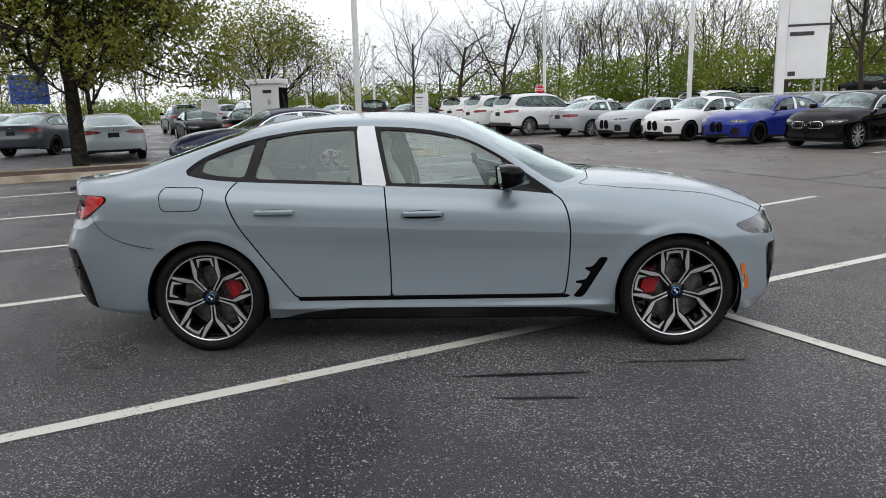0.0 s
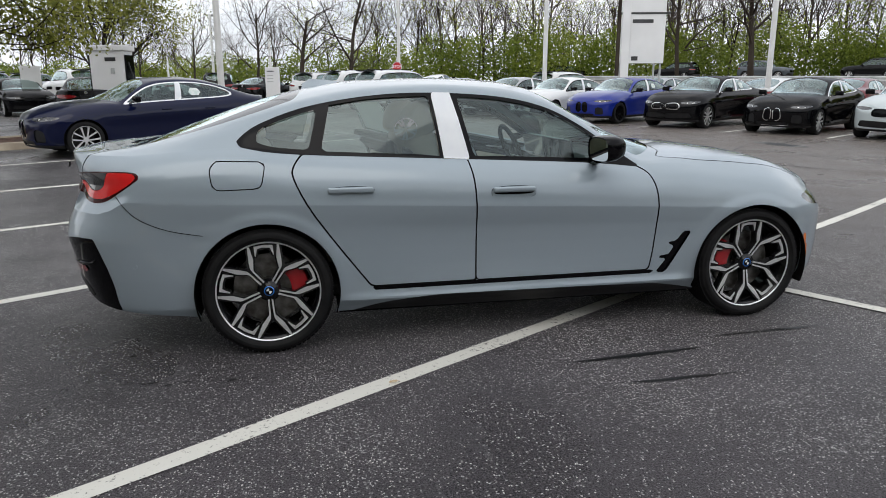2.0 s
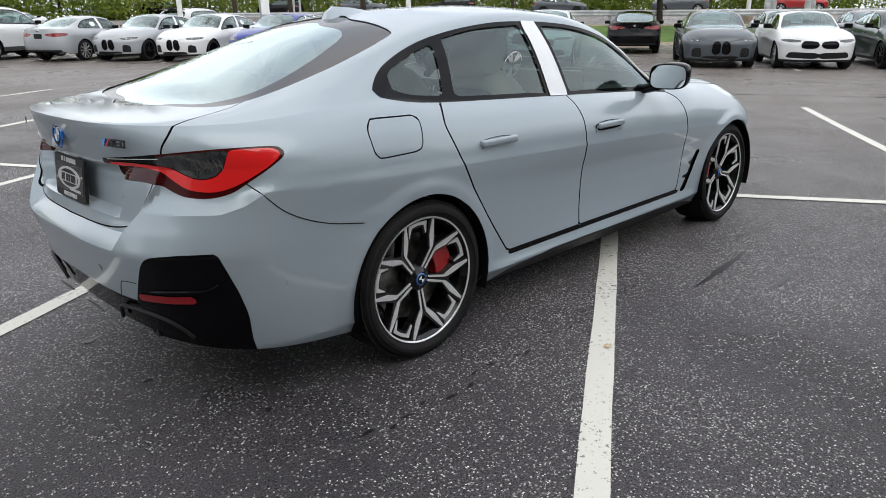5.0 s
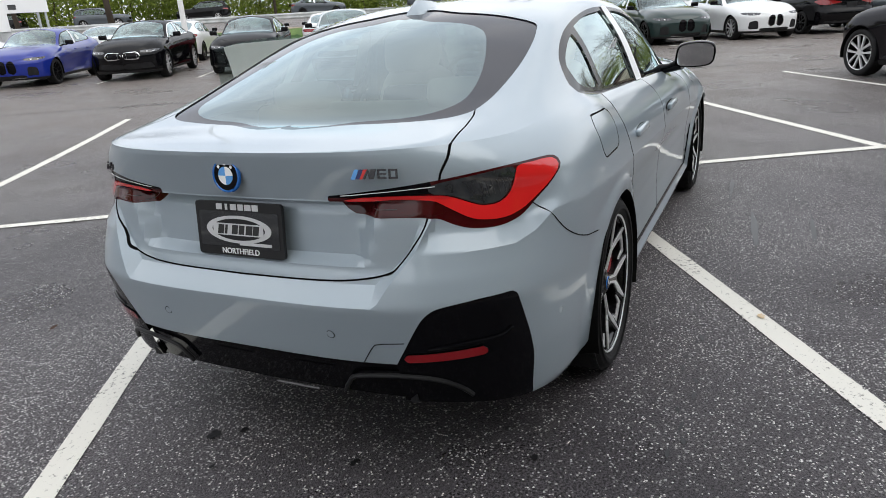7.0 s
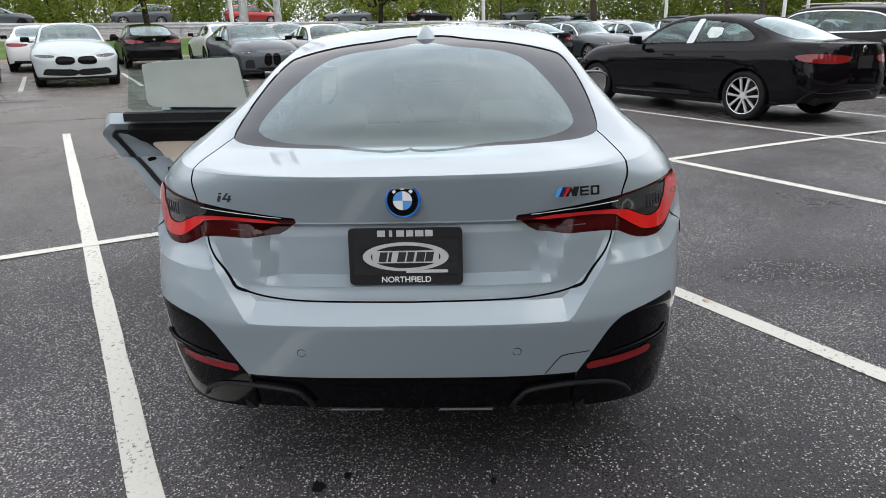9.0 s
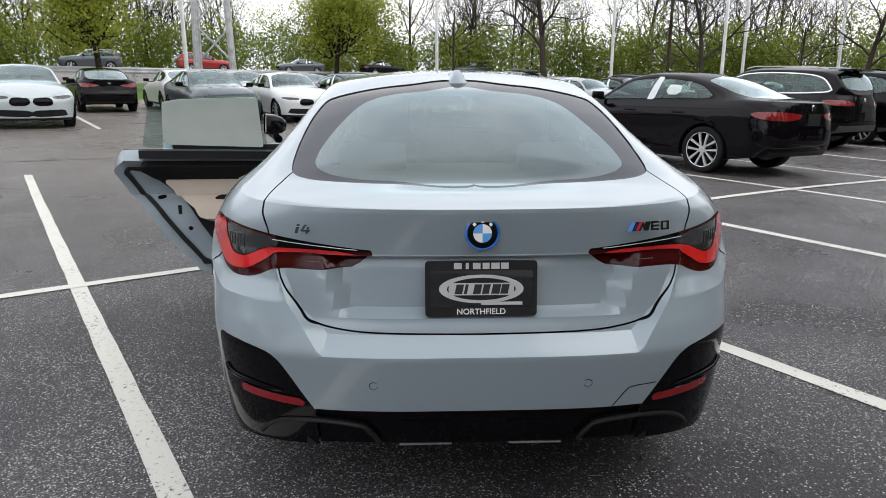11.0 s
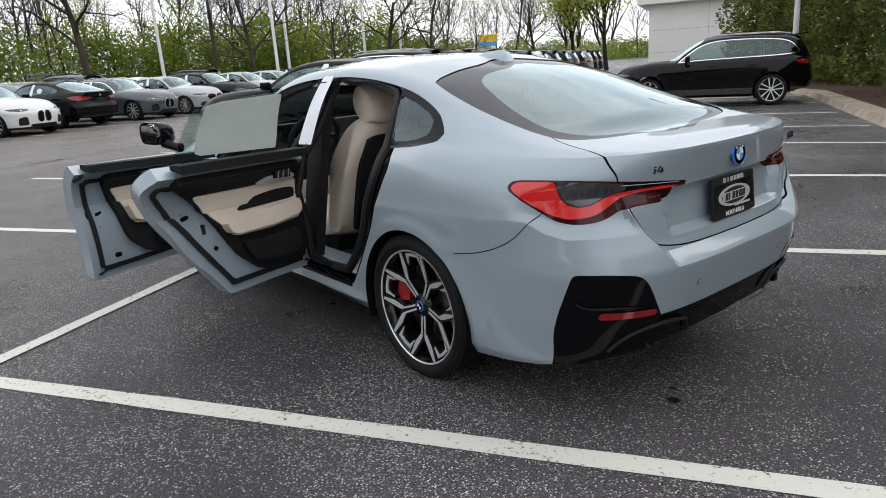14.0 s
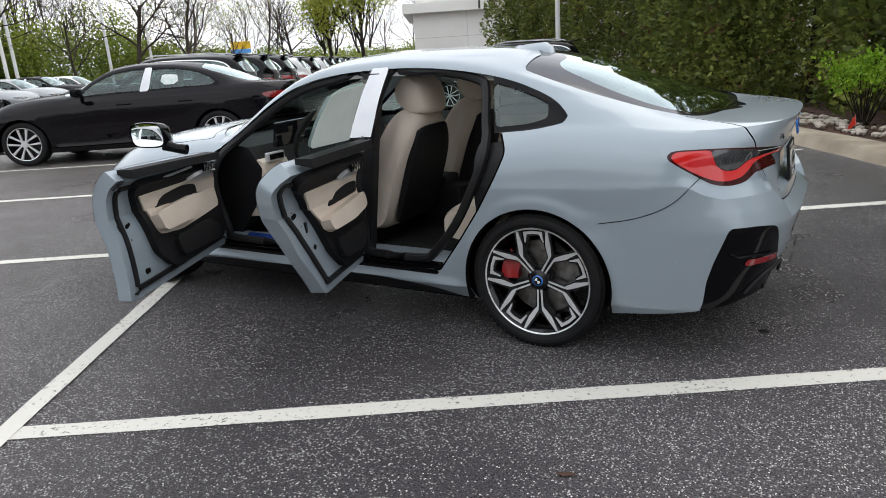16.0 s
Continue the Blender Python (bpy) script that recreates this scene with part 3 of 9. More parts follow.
def caliper(parent, x, y, z, ang, side):
    bm = bmesh.new()
    b_lathe(bm, [(0.115, -0.035), (0.118, 0.045), (0.150, 0.055), (0.205, 0.05), (0.212, 0.03), (0.212, -0.035)], 10, "y", radians(ang - 24), radians(ang + 24))
    bmesh.ops.holes_fill(bm, edges=[e for e in bm.edges if e.is_boundary])
    bmesh.ops.transform(bm, matrix=pose(x, y, z) @ Matrix.Diagonal((1, side, 1, 1)), verts=bm.verts)
    return part("brake_caliper", bm, M["caliper"], parent, "red sport brake caliper", True, 40)


def wheel_small(parent, m, r, kind, five=True):
    """Wheel of a parked car: tyre, rim, spokes in one face."""
    w = new("wheel")
    w.parent = parent
    w.matrix_local = m
    bm = bmesh.new()
    tyre_mesh(bm, r, r * 0.74, 0.235, 32)
    part("tyre", bm, M["rubber"], w, "", True, 30)
    bm = bmesh.new()
    b_lathe(bm, [(r * 0.70, 0.10), (r * 0.745, 0.106), (r * 0.745, 0.09), (r * 0.68, 0.04), (r * 0.66, -0.06), (0.0, -0.06)], 32, "y")
    part("rim", bm, M["rimdark"], w, "", True, 40)
    bm = bmesh.new()
    n = 5 if five else 7
    for k in range(n):
        a = 2 * math.pi * k / n
        for s in (-1, 1):
            b_prism(bm, [(s * 0.012, 0.02), (s * 0.030, 0.02), (s * 0.085, r * 0.72), (s * 0.050, r * 0.72)][:: s], 0.075, 0.10, "xz", Matrix.Rotation(a, 4, "Y"))
    b_lathe(bm, [(0.0, 0.102), (0.05, 0.10), (0.055, 0.08)], 16, "y")
    b_lathe(bm, [(r * 0.715, 0.104), (r * 0.745, 0.107)], 32, "y")
    part("spokes", bm, kind, w)
    return w


# ---- the grey car ----
def tail_edge(z):
    return np.interp(z, [0.55, 0.63, 0.70, 0.77, 0.86, 1.1], [0.43, 0.468, 0.513, 0.568, 0.606, 0.63])


def shelf_in(d):
    """Distance inside the bumper's upper edge, in metres."""
    return np.minimum(tail_edge(d[:, 2]) - d[:, 1], (d[:, 2] - 0.632) * 0.95)


def shelf_band(d):
    return np.interp(d[:, 2], [0.63, 0.69, 0.75], [0.054, 0.046, 0.026])


def lamp_fold(d):
    return np.interp(d[:, 1], [0.0, 0.56, 0.80, 0.84, 0.87, 0.95], [0.77, 0.77, 0.768, 0.79, 0.83, 0.85])


def sculpt(sheet):
    """The grey car's folds: crease along the flank, sharp bumper edge with the shelf below the tailgate, plate recess, fold under the tail lights."""
    far = lambda d: np.where(d[:, 7] > 0.999, 0.5, d[:, 0] + 2.25)
    sheet = sheet.scored(lambda d: np.where((d[:, 7] < 0.98) & (d[:, 0] < 1.55), d[:, 2] - HERO["crease"](d[:, 0]), 0.5))
    sheet = sheet.scored(lambda d: np.maximum(np.maximum(-shelf_in(d), far(d)), d[:, 2] - 0.872))
    sheet = sheet.scored(lambda d: np.maximum(np.maximum(shelf_band(d) - shelf_in(d), far(d)), d[:, 2] - 0.872))
    sheet = sheet.scored(lambda d: np.maximum(np.maximum(lamp_fold(d) - d[:, 2], d[:, 2] - 0.975), np.maximum(tail_edge(d[:, 2]) - d[:, 1], np.where(d[:, 7] > 0.999, 0.5, d[:, 0] + 2.02))))
    for zz in (0.728, 0.750, 0.905, 0.911, 1.046):
        sheet = sheet.scored(lambda d: np.where((d[:, 6] < 0.9) & (d[:, 7] < 0.999), d[:, 2] - zz, 0.5))
    d = sheet.d
    x, y, z = d[:, 0].copy(), d[:, 1].copy(), d[:, 2].copy()
    flat = (d[:, 7] < 1.0) & (x > HERO["xc"]) & (x < HERO["xfc"])
    d[flat, 1] = width_at(HERO, x[flat], z[flat])
    rear = (1 - sstep(-2.30, -2.10, x)) * (d[:, 7] < 0.999)
    deep = 0.046 * (1 - np.clip((z - 0.72) / 0.15, 0, 1))
    dent = np.clip((0.47 - y + (z - 0.90) * 0.30) / 0.05, 0, 1) * np.clip((z - 0.728) / 0.022, 0, 1) * (1 - np.clip((z - 0.905) / 0.006, 0, 1))
    move = (deep * np.clip(shelf_in(d) / shelf_band(d), 0, 1) + 0.045 * dent) * rear
    k = 0.020 * np.clip((z - lamp_fold(d)) / 0.05, 0, 1) * (1 - np.clip((z - 0.84) / 0.13, 0, 1)) * np.clip((y - tail_edge(z)) / 0.02, 0, 1) * (1 - sstep(-2.15, -2.02, x)) * (d[:, 7] < 0.999)
    out = np.stack([(x + 1.65) / 0.85, y / 0.9], -1)
    out /= np.maximum(np.linalg.norm(out, axis=-1, keepdims=True), 1e-6)
    d[:, 0] += move - out[:, 0] * k
    d[:, 1] -= out[:, 1] * k
    return sheet


HERO_TAIL = lambda z: np.interp(z, [0.15, 0.30, 0.45, 0.625, 0.635, 0.70, 0.80, 0.905, 0.911, 1.045, 1.06], [-2.36, -2.43, -2.475, -2.515, -2.515, -2.502, -2.468, -2.426, -2.424, -2.466, -2.468])
HERO = dict(COUPE, xr=HERO_TAIL,
            bot=curve([-2.5, -2.3, -1.9, -1.6, -0.9, 0.9, 1.4, 2.0, 2.25], [0.31, 0.27, 0.225, 0.20, 0.19, 0.18, 0.18, 0.19, 0.20]))
car = thing("car", pose(0, 0, 0), "grey metallic four-door fastback with driver-side doors wide open", "car")
full = sculpt(shell(HERO, 60, 110, 24, 70, 28))
ax, hz, AR = 1.428, 0.335, 0.372
parts_out = []


def arch_fn(d):
    v = np.minimum(np.hypot(d[:, 0] - ax, d[:, 2] - hz), np.hypot(d[:, 0] + ax, d[:, 2] - hz)) - AR
    return np.where(d[:, 7] < 0.98, v, np.maximum(v, 0.05))


_, full = full.cut(arch_fn)

# outlines, side view (x, z)
DLO = np.concatenate([smooth_loop([(-1.555, 1.120), (-1.44, 1.200), (-1.18, 1.290), (-0.83, 1.346), (-0.5, 1.360), (-0.12, 1.338), (0.15, 1.280), (0.36, 1.178), (0.57, 1.035), (0.70, 0.945)], 6, False),
                      smooth_loop([(0.68, 0.938), (0.32, 0.970), (-0.46, 1.008), (-1.24, 1.045), (-1.50, 1.080), (-1.545, 1.098)], 4, False)])
def inset(poly, r):
    """An outline drawn in by r."""
    p = np.array(poly, float)
    d = np.roll(p, -1, 0) - np.roll(p, 1, 0)
    n = np.stack([d[:, 1], -d[:, 0]], -1)
    n /= np.maximum(np.linalg.norm(n, axis=1, keepdims=True), 1e-9)
    area = (p[:, 0] * np.roll(p[:, 1], -1) - np.roll(p[:, 0], -1) * p[:, 1]).sum()
    return p - n * r * (1 if area > 0 else -1)


REAR_DOOR = np.concatenate([smooth_loop([(-0.335, 1.02), (-0.315, 0.90), (-0.303, 0.70), (-0.300, 0.50), (-0.300, 0.335)], 4, False),
                            smooth_loop([(-0.885, 0.335), (-1.07, 0.585), (-1.20, 0.78), (-1.272, 0.93), (-1.27, 0.99), (-1.225, 1.05)], 5, False)])
FRONT_DOOR = np.concatenate([smooth_loop([(0.655, 0.955), (0.735, 0.905), (0.772, 0.80), (0.782, 0.66), (0.775, 0.48), (0.755, 0.335)], 5, False),
                             smooth_loop([(-0.300, 0.335), (-0.300, 0.50), (-0.303, 0.70), (-0.315, 0.90), (-0.335, 1.02)], 4, False)])
dlo = side_fn(DLO)
green, body = full.cut(dlo)          # glasshouse side zone, rest
front_p, gr1, body = seamed(body, side_fn(FRONT_DOOR, True), 0.0042)
rear_p, gr2, body = seamed(body, side_fn(REAR_DOOR, True), 0.0042)
grooves = gr1.join(gr2)
# lower black skirt and the strip under the doors
skirt_line = curve([-1.2, -1.01, -0.76, -0.48, 0.75, 1.03, 1.2], [0.15, 0.187, 0.245, 0.267, 0.25, 0.204, 0.16])
skirt, body = body.cut(lambda d: np.where((np.abs(d[:, 0]) < 1.1) & (d[:, 7] < 0.6), d[:, 2] - skirt_line(d[:, 0]), 0.05))
strip, body = body.cut(side_fn(round_poly([(-0.87, 0.312), (0.78, 0.312), (0.80, 0.3345), (-0.885, 0.3345)], 0.006), False))
gill, body = body.cut(side_fn([(1.015, 0.562), (0.958, 0.562), (0.925, 0.506), (0.868, 0.498), (0.862, 0.486), (0.912, 0.480), (0.878, 0.424), (0.815, 0.416), (0.810, 0.404), (0.864, 0.398), (0.80, 0.314), (0.868, 0.314)], False))
# tail lamp
TAIL = smooth_loop([(0.350, 0.924), (0.40, 0.932), (0.53, 0.947), (0.674, 0.963), (0.81, 0.975), (0.93, 0.979), (1.04, 0.977), (1.070, 0.965), (1.067, 0.943), (1.02, 0.915), (0.945, 0.868), (0.885, 0.832), (0.82, 0.818), (0.75, 0.822), (0.70, 0.836), (0.65, 0.858), (0.58, 0.867), (0.46, 0.867), (0.41, 0.870), (0.375, 0.895)], 4)
tail, body = body.cut(run_fn(TAIL))
# black corner and diffuser
CORNER = np.concatenate([smooth_loop([(0.50, 0.445), (0.536, 0.502), (0.572, 0.560), (0.605, 0.604), (0.650, 0.630), (0.76, 0.643)], 4, False),
                         smooth_loop([(0.865, 0.644), (0.885, 0.634), (0.897, 0.60), (0.912, 0.54), (0.926, 0.48), (0.934, 0.40), (0.925, 0.30), (0.925, 0.10)], 3, False), [(0.50, 0.10)]])
corner, body = body.cut(run_fn(CORNER))
diff, body = body.cut(lambda d: np.where((d[:, 6] < 0.52) & (d[:, 7] < 0.9), np.maximum(d[:, 2] - 0.445, d[:, 6] - 0.505), 0.05))
refl, corner = corner.cut(run_fn(round_poly([(0.522, 0.453), (0.530, 0.480), (0.772, 0.493), (0.772, 0.464)], 0.006)))
# tailgate
LID_RUN = np.concatenate([smooth_loop([(0.0, 0.683), (0.30, 0.687), (0.43, 0.697), (0.512, 0.715), (0.552, 0.748), (0.600, 0.808), (0.625, 0.865)], 5, False), smooth_loop([(0.662, 0.93), (0.692, 0.98), (0.742, 1.02), (0.797, 1.06)], 3, False), [(0.797, 1.3), (-0.1, 1.3), (-0.1, 0.683)]])
LID_TOP = np.array([(-2.6, -0.1), (-2.6, 0.652), (-2.43, 0.650), (-2.28, 0.643), (-2.15, 0.630), (-2.06, 0.617), (-2.00, 0.60), (-2.0, -0.1)])
def lid_fn(d):
    lo = sdf(LID_RUN, d[:, 6], d[:, 2])
    hi = sdf(LID_TOP, d[:, 0], d[:, 1])
    return np.where(d[:, 7] <= 1.0, lo, hi)


# rear glass and windscreen (plan view)
RGLASS = smooth_loop([(-2.145, -0.02), (-2.14, 0.25), (-2.112, 0.45), (-2.075, 0.555), (-1.99, 0.610), (-1.75, 0.624), (-1.50, 0.612), (-1.32, 0.582), (-1.255, 0.548), (-1.225, 0.42), (-1.205, 0.22), (-1.20, -0.02)], 5)
RCLEAR = smooth_loop([(-2.105, -0.02), (-2.10, 0.25), (-2.07, 0.42), (-2.0, 0.515), (-1.90, 0.540), (-1.72, 0.515), (-1.52, 0.455), (-1.40, 0.395), (-1.345, 0.30), (-1.33, 0.15), (-1.325, -0.02)], 5)
WSCREEN = smooth_loop([(0.99, -0.02), (0.97, 0.30), (0.90, 0.52), (0.79, 0.665), (0.69, 0.70), (0.50, 0.655), (0.30, 0.605), (0.20, 0.56), (0.15, 0.40), (0.125, 0.2), (0.12, -0.02)], 5)
rg, body = body.cut(plan_fn(RGLASS))
frit, rclear = rg.cut(lambda d: -sdf(RCLEAR, d[:, 0], d[:, 1]))
ws, body = body.cut(plan_fn(WSCREEN))
lid, gr5, body = seamed(body, lid_fn, 0.0026, 0.008)
grooves = grooves.join(gr5)
HOODP = np.array([(1.02, -0.1), (0.93, 0.60), (0.86, 0.70), (0.90, 0.735), (1.10, 0.745), (1.45, 0.735), (1.80, 0.68), (2.02, 0.58), (2.16, 0.3), (2.19, -0.1)])
hood, gr6, body = seamed(body, lambda d: np.where(d[:, 7] > 1.0, sdf(HOODP, d[:, 0], d[:, 1]), 0.05), 0.003)
grooves = grooves.join(gr6)
hlamp, body = body.cut(run_fn(smooth_loop([(0.62, 0.775), (0.78, 0.765), (0.98, 0.752), (1.06, 0.735), (0.98, 0.690), (0.86, 0.672), (0.68, 0.655), (0.60, 0.70)], 5), 8))
intake, body = body.cut(run_fn(smooth_loop([(0.56, 0.56), (0.70, 0.60), (0.80, 0.585), (0.775, 0.46), (0.72, 0.35), (0.60, 0.30)], 4), 8))
kidney, body = body.cut(run_fn(round_poly([(0.03, 0.36), (0.03, 0.70), (0.22, 0.70), (0.24, 0.40), (0.16, 0.34)], 0.05), 8))
marker, body = body.cut(side_fn(round_poly([(1.800, 0.505), (1.842, 0.508), (1.885, 0.338), (1.848, 0.333)], 0.008), False))

# glasshouse: pillars and panes
PANE_F = inset(np.concatenate([smooth_loop([(-0.375, 1.348), (-0.12, 1.330), (0.15, 1.272), (0.36, 1.168), (0.50, 1.072), (0.57, 1.018)], 5, False), smooth_loop([(0.56, 0.985), (0.32, 0.985), (-0.30, 1.012)], 3, False)]), 0.010)
PANE_R = inset(np.concatenate([smooth_loop([(-1.075, 1.302), (-0.83, 1.338), (-0.515, 1.351)], 5, False), [(-0.475, 1.020)], smooth_loop([(-0.60, 1.026), (-1.10, 1.050), (-1.135, 1.056)], 3, False)]), 0.008)
PANE_Q = inset(np.concatenate([smooth_loop([(-1.455, 1.165), (-1.40, 1.198), (-1.25, 1.250), (-1.125, 1.282)], 5, False), smooth_loop([(-1.185, 1.062), (-1.36, 1.078), (-1.46, 1.105)], 4, False)]), 0.006)
FILM = np.array([(-0.508, 1.362), (-0.398, 1.362), (-0.315, 0.998), (-0.462, 0.998)])
pane_f, green = green.cut(side_fn(PANE_F))
pane_r, green = green.cut(side_fn(PANE_R))
pane_q, green = green.cut(side_fn(PANE_Q))
film, green = green.cut(side_fn(FILM))
# which part of the frame belongs to the doors
fr_f, green = green.cut(lambda d: -(d[:, 0] + 0.43 - (1.19 - d[:, 2]) * 0.27))
fr_r, fr_q = green.cut(lambda d: -(d[:, 0] + 1.155 - (1.19 - d[:, 2]) * -0.25))

# body of one piece with roof
FLAP = round_poly([(-1.685, 0.985), (-1.66, 1.026), (-1.41, 1.018), (-1.435, 0.887), (-1.67, 0.883)], 0.035)
flap, gr3, body_r = seamed(body, side_fn(FLAP, False), 0.0026)
body.join(body_r.flipped()).build("body", M["grey"], car, "grey metallic body with roof", True, 18)
grooves_r = grooves.join(gr3)
lid.both().build("tailgate", M["grey"], car, "", True, 18)
hood.both().build("bonnet", M["grey"], car)


def islands(sheet):
    """The connected pieces of a sheet."""
    key = {}
    up = list(range(len(sheet.d)))

    def root_of(i):
        while up[i] != i:
            up[i] = up[up[i]]
            i = up[i]
        return i
    for i, p in enumerate(np.round(sheet.d[:, :3], 4)):
        j = key.setdefault(tuple(p), i)
        up[root_of(i)] = root_of(j)
    for f in sheet.f:
        for a in f[1:]:
            up[root_of(a)] = root_of(f[0])
    groups = {}
    for f in sheet.f:
        groups.setdefault(root_of(f[0]), []).append(f)
    out = []
    for fs_ in groups.values():
        ids = sorted({i for f in fs_ for i in f})
        at = {i: k for k, i in enumerate(ids)}
        out.append(Sheet(sheet.d[ids], [tuple(at[i] for i in f) for f in fs_]))
    return out


for g_ in islands(grooves.join(grooves_r.flipped())):
    g_.build("panel_gap", M["seam"], car)
for sh in (skirt, skirt.flipped()):
    sh.build("sill_skirt", M["trim"], car, "black plastic sill skirt")
for sg, sh in ((1, strip), (-1, strip.flipped())):
    sh.build("sill_strip", M["gloss"], car, "gloss black strip under the doors")
for g in (gill.pushed(-0.012), gill.pushed(-0.012).flipped()):
    g.build("fender_gill", M["gloss"], car, "gloss black side vent")
flap.flipped().build("filler_flap", M["grey"], car)
frit.both().pushed(-0.004).build("rear_glass_border", M["frit"], car, "black border of the rear window")
rclear.both().pushed(-0.004).build("rear_window", M["rearglass"], car, "tinted rear window").visible_shadow = False
ws.both().pushed(-0.004).build("windscreen", M["glass"], car).visible_shadow = False
for h in (hlamp.pushed(-0.004), hlamp.pushed(-0.004).flipped()):
    h.build("headlight", M["headlamp"], car, "narrow clear headlight")
for h in (intake.pushed(-0.03), intake.pushed(-0.03).flipped()):
    h.build("air_intake", M["gloss"], car)
for h in (kidney.pushed(-0.01), kidney.pushed(-0.01).flipped()):
    h.build("kidney_grille", M["gloss"], car)
for h in (marker.pushed(0.003), marker.pushed(0.003).flipped()):
    h.build("side_marker", M["amber"], car, "amber side marker")
for sh in (corner, corner.flipped()):
    sh.build("bumper_corner", M["gloss"], car, "gloss black rear bumper corner")
def on_skin(sheet, run, z, lift=0.0):
    """Point of a sheet at a run and height, smoothed over its nearest rows."""
    q = (sheet.d[:, 6] - run) ** 2 + (sheet.d[:, 2] - z) ** 2
    i = np.argsort(q)[:7]
    wt_ = 1 / (q[i] + 1e-4)
    p = (sheet.d[i, :6] * wt_[:, None]).sum(0) / wt_.sum()
    n = p[3:6] / (np.linalg.norm(p[3:6]) + 1e-9)
    return p[0] + n[0] * lift, p[1] + n[1] * lift, z


def on_flank(x, z, lift=0.0):
    """Point of the body's flank at a place along the car and a height."""
    d = full.d[full.d[:, 1] > 0.4]
    q = (d[:, 0] - x) ** 2 + (d[:, 2] - z) ** 2
    i = np.argsort(q)[:5]
    wt_ = 1 / (q[i] + 2e-5)
    return x, float((d[i, 1] * wt_).sum() / wt_.sum()) + lift, z


SPLIT = smooth_loop([(-2.15, 0.862), (-2.125, 0.835), (-2.06, 0.765), (-1.98, 0.718), (-1.88, 0.683), (-1.78, 0.663), (-1.71, 0.650)], 5, False)
for s in (1, -1):  # joint between rear bumper and quarter panel
    bm = bmesh.new()
    b_tube(bm, [(a, s * b, c) for a, b, c in (on_flank(x, z, 0.0005) for x, z in SPLIT)], 0.0019, 6)
    part("bumper_joint", bm, M["seam"], car, "fine dark joint above the bumper", True)
bm = bmesh.new()
b_tube(bm, [(a, -b, c) for a, b, c in (on_skin(full, r, z, 0.0004) for r, z in [(0.400, 0.447), (0.428, 0.490), (0.446, 0.511), (0.470, 0.516), (0.535, 0.519)])], 0.0016, 6)
part("towing_cover_joint", bm, M["seam"], car, "fine dark joint of the towing cover", True)
rear_skin = corner.join(refl).join(diff)
for s in (1, -1):
    bm = bmesh.new()
    pts = [on_skin(rear_skin, r, z, 0.004) for r, z in smooth_loop([(0.60, 0.497), (0.72, 0.508), (0.82, 0.512), (0.862, 0.532)], 4, False)]
    b_tube(bm, [(a, s * b, c) for a, b, c in pts], [0.002] + [0.006] * (len(pts) - 2) + [0.002], 8)
    part("bumper_fin", bm, M["gloss"], car, "", True)
    bm = bmesh.new()
    pts = [on_skin(rear_skin, r, z, 0.003) for r, z in smooth_loop([(0.305, 0.325), (0.335, 0.370), (0.370, 0.391), (0.49, 0.402), (0.60, 0.390), (0.67, 0.358), (0.71, 0.320)], 4, False)]
    b_tube(bm, [(a, s * b, c) for a, b, c in pts], 0.0075, 8)
    part("exhaust_trim", bm, M["trim"], car, "dark grey trim line round the outlet", True)
diff.both().pushed(-0.012).build("diffuser", M["gloss"], car, "gloss black rear diffuser")
for r_ in (refl.pushed(0.004), refl.pushed(0.004).flipped()):
    r_.build("rear_reflector", M["refl"], car, "red rear reflector strip")

# tail lamps: smoked upper lens, red light bar, dark red inner end
SMOKE = smooth_loop([(0.640, 0.946), (0.70, 0.958), (0.80, 0.968), (0.895, 0.970), (0.868, 0.935), (0.836, 0.895), (0.806, 0.883), (0.768, 0.884), (0.73, 0.898), (0.69, 0.916), (0.645, 0.926)], 4)
BAR = smooth_loop([(0.39, 0.9215), (0.55, 0.9270), (0.655, 0.922), (0.69, 0.912), (0.73, 0.894), (0.768, 0.880), (0.808, 0.879), (0.840, 0.892), (0.873, 0.935), (0.902, 0.969), (0.96, 0.972), (1.035, 0.970), (1.056, 0.958), (1.050, 0.942), (1.005, 0.914), (0.935, 0.873), (0.885, 0.850), (0.83, 0.838), (0.755, 0.845), (0.71, 0.866), (0.665, 0.893), (0.635, 0.908), (0.55, 0.9140), (0.42, 0.9125)], 3)
INNER = smooth_loop([(0.42, 0.906), (0.55, 0.908), (0.63, 0.902), (0.68, 0.876), (0.65, 0.868), (0.58, 0.874), (0.45, 0.875)], 4)
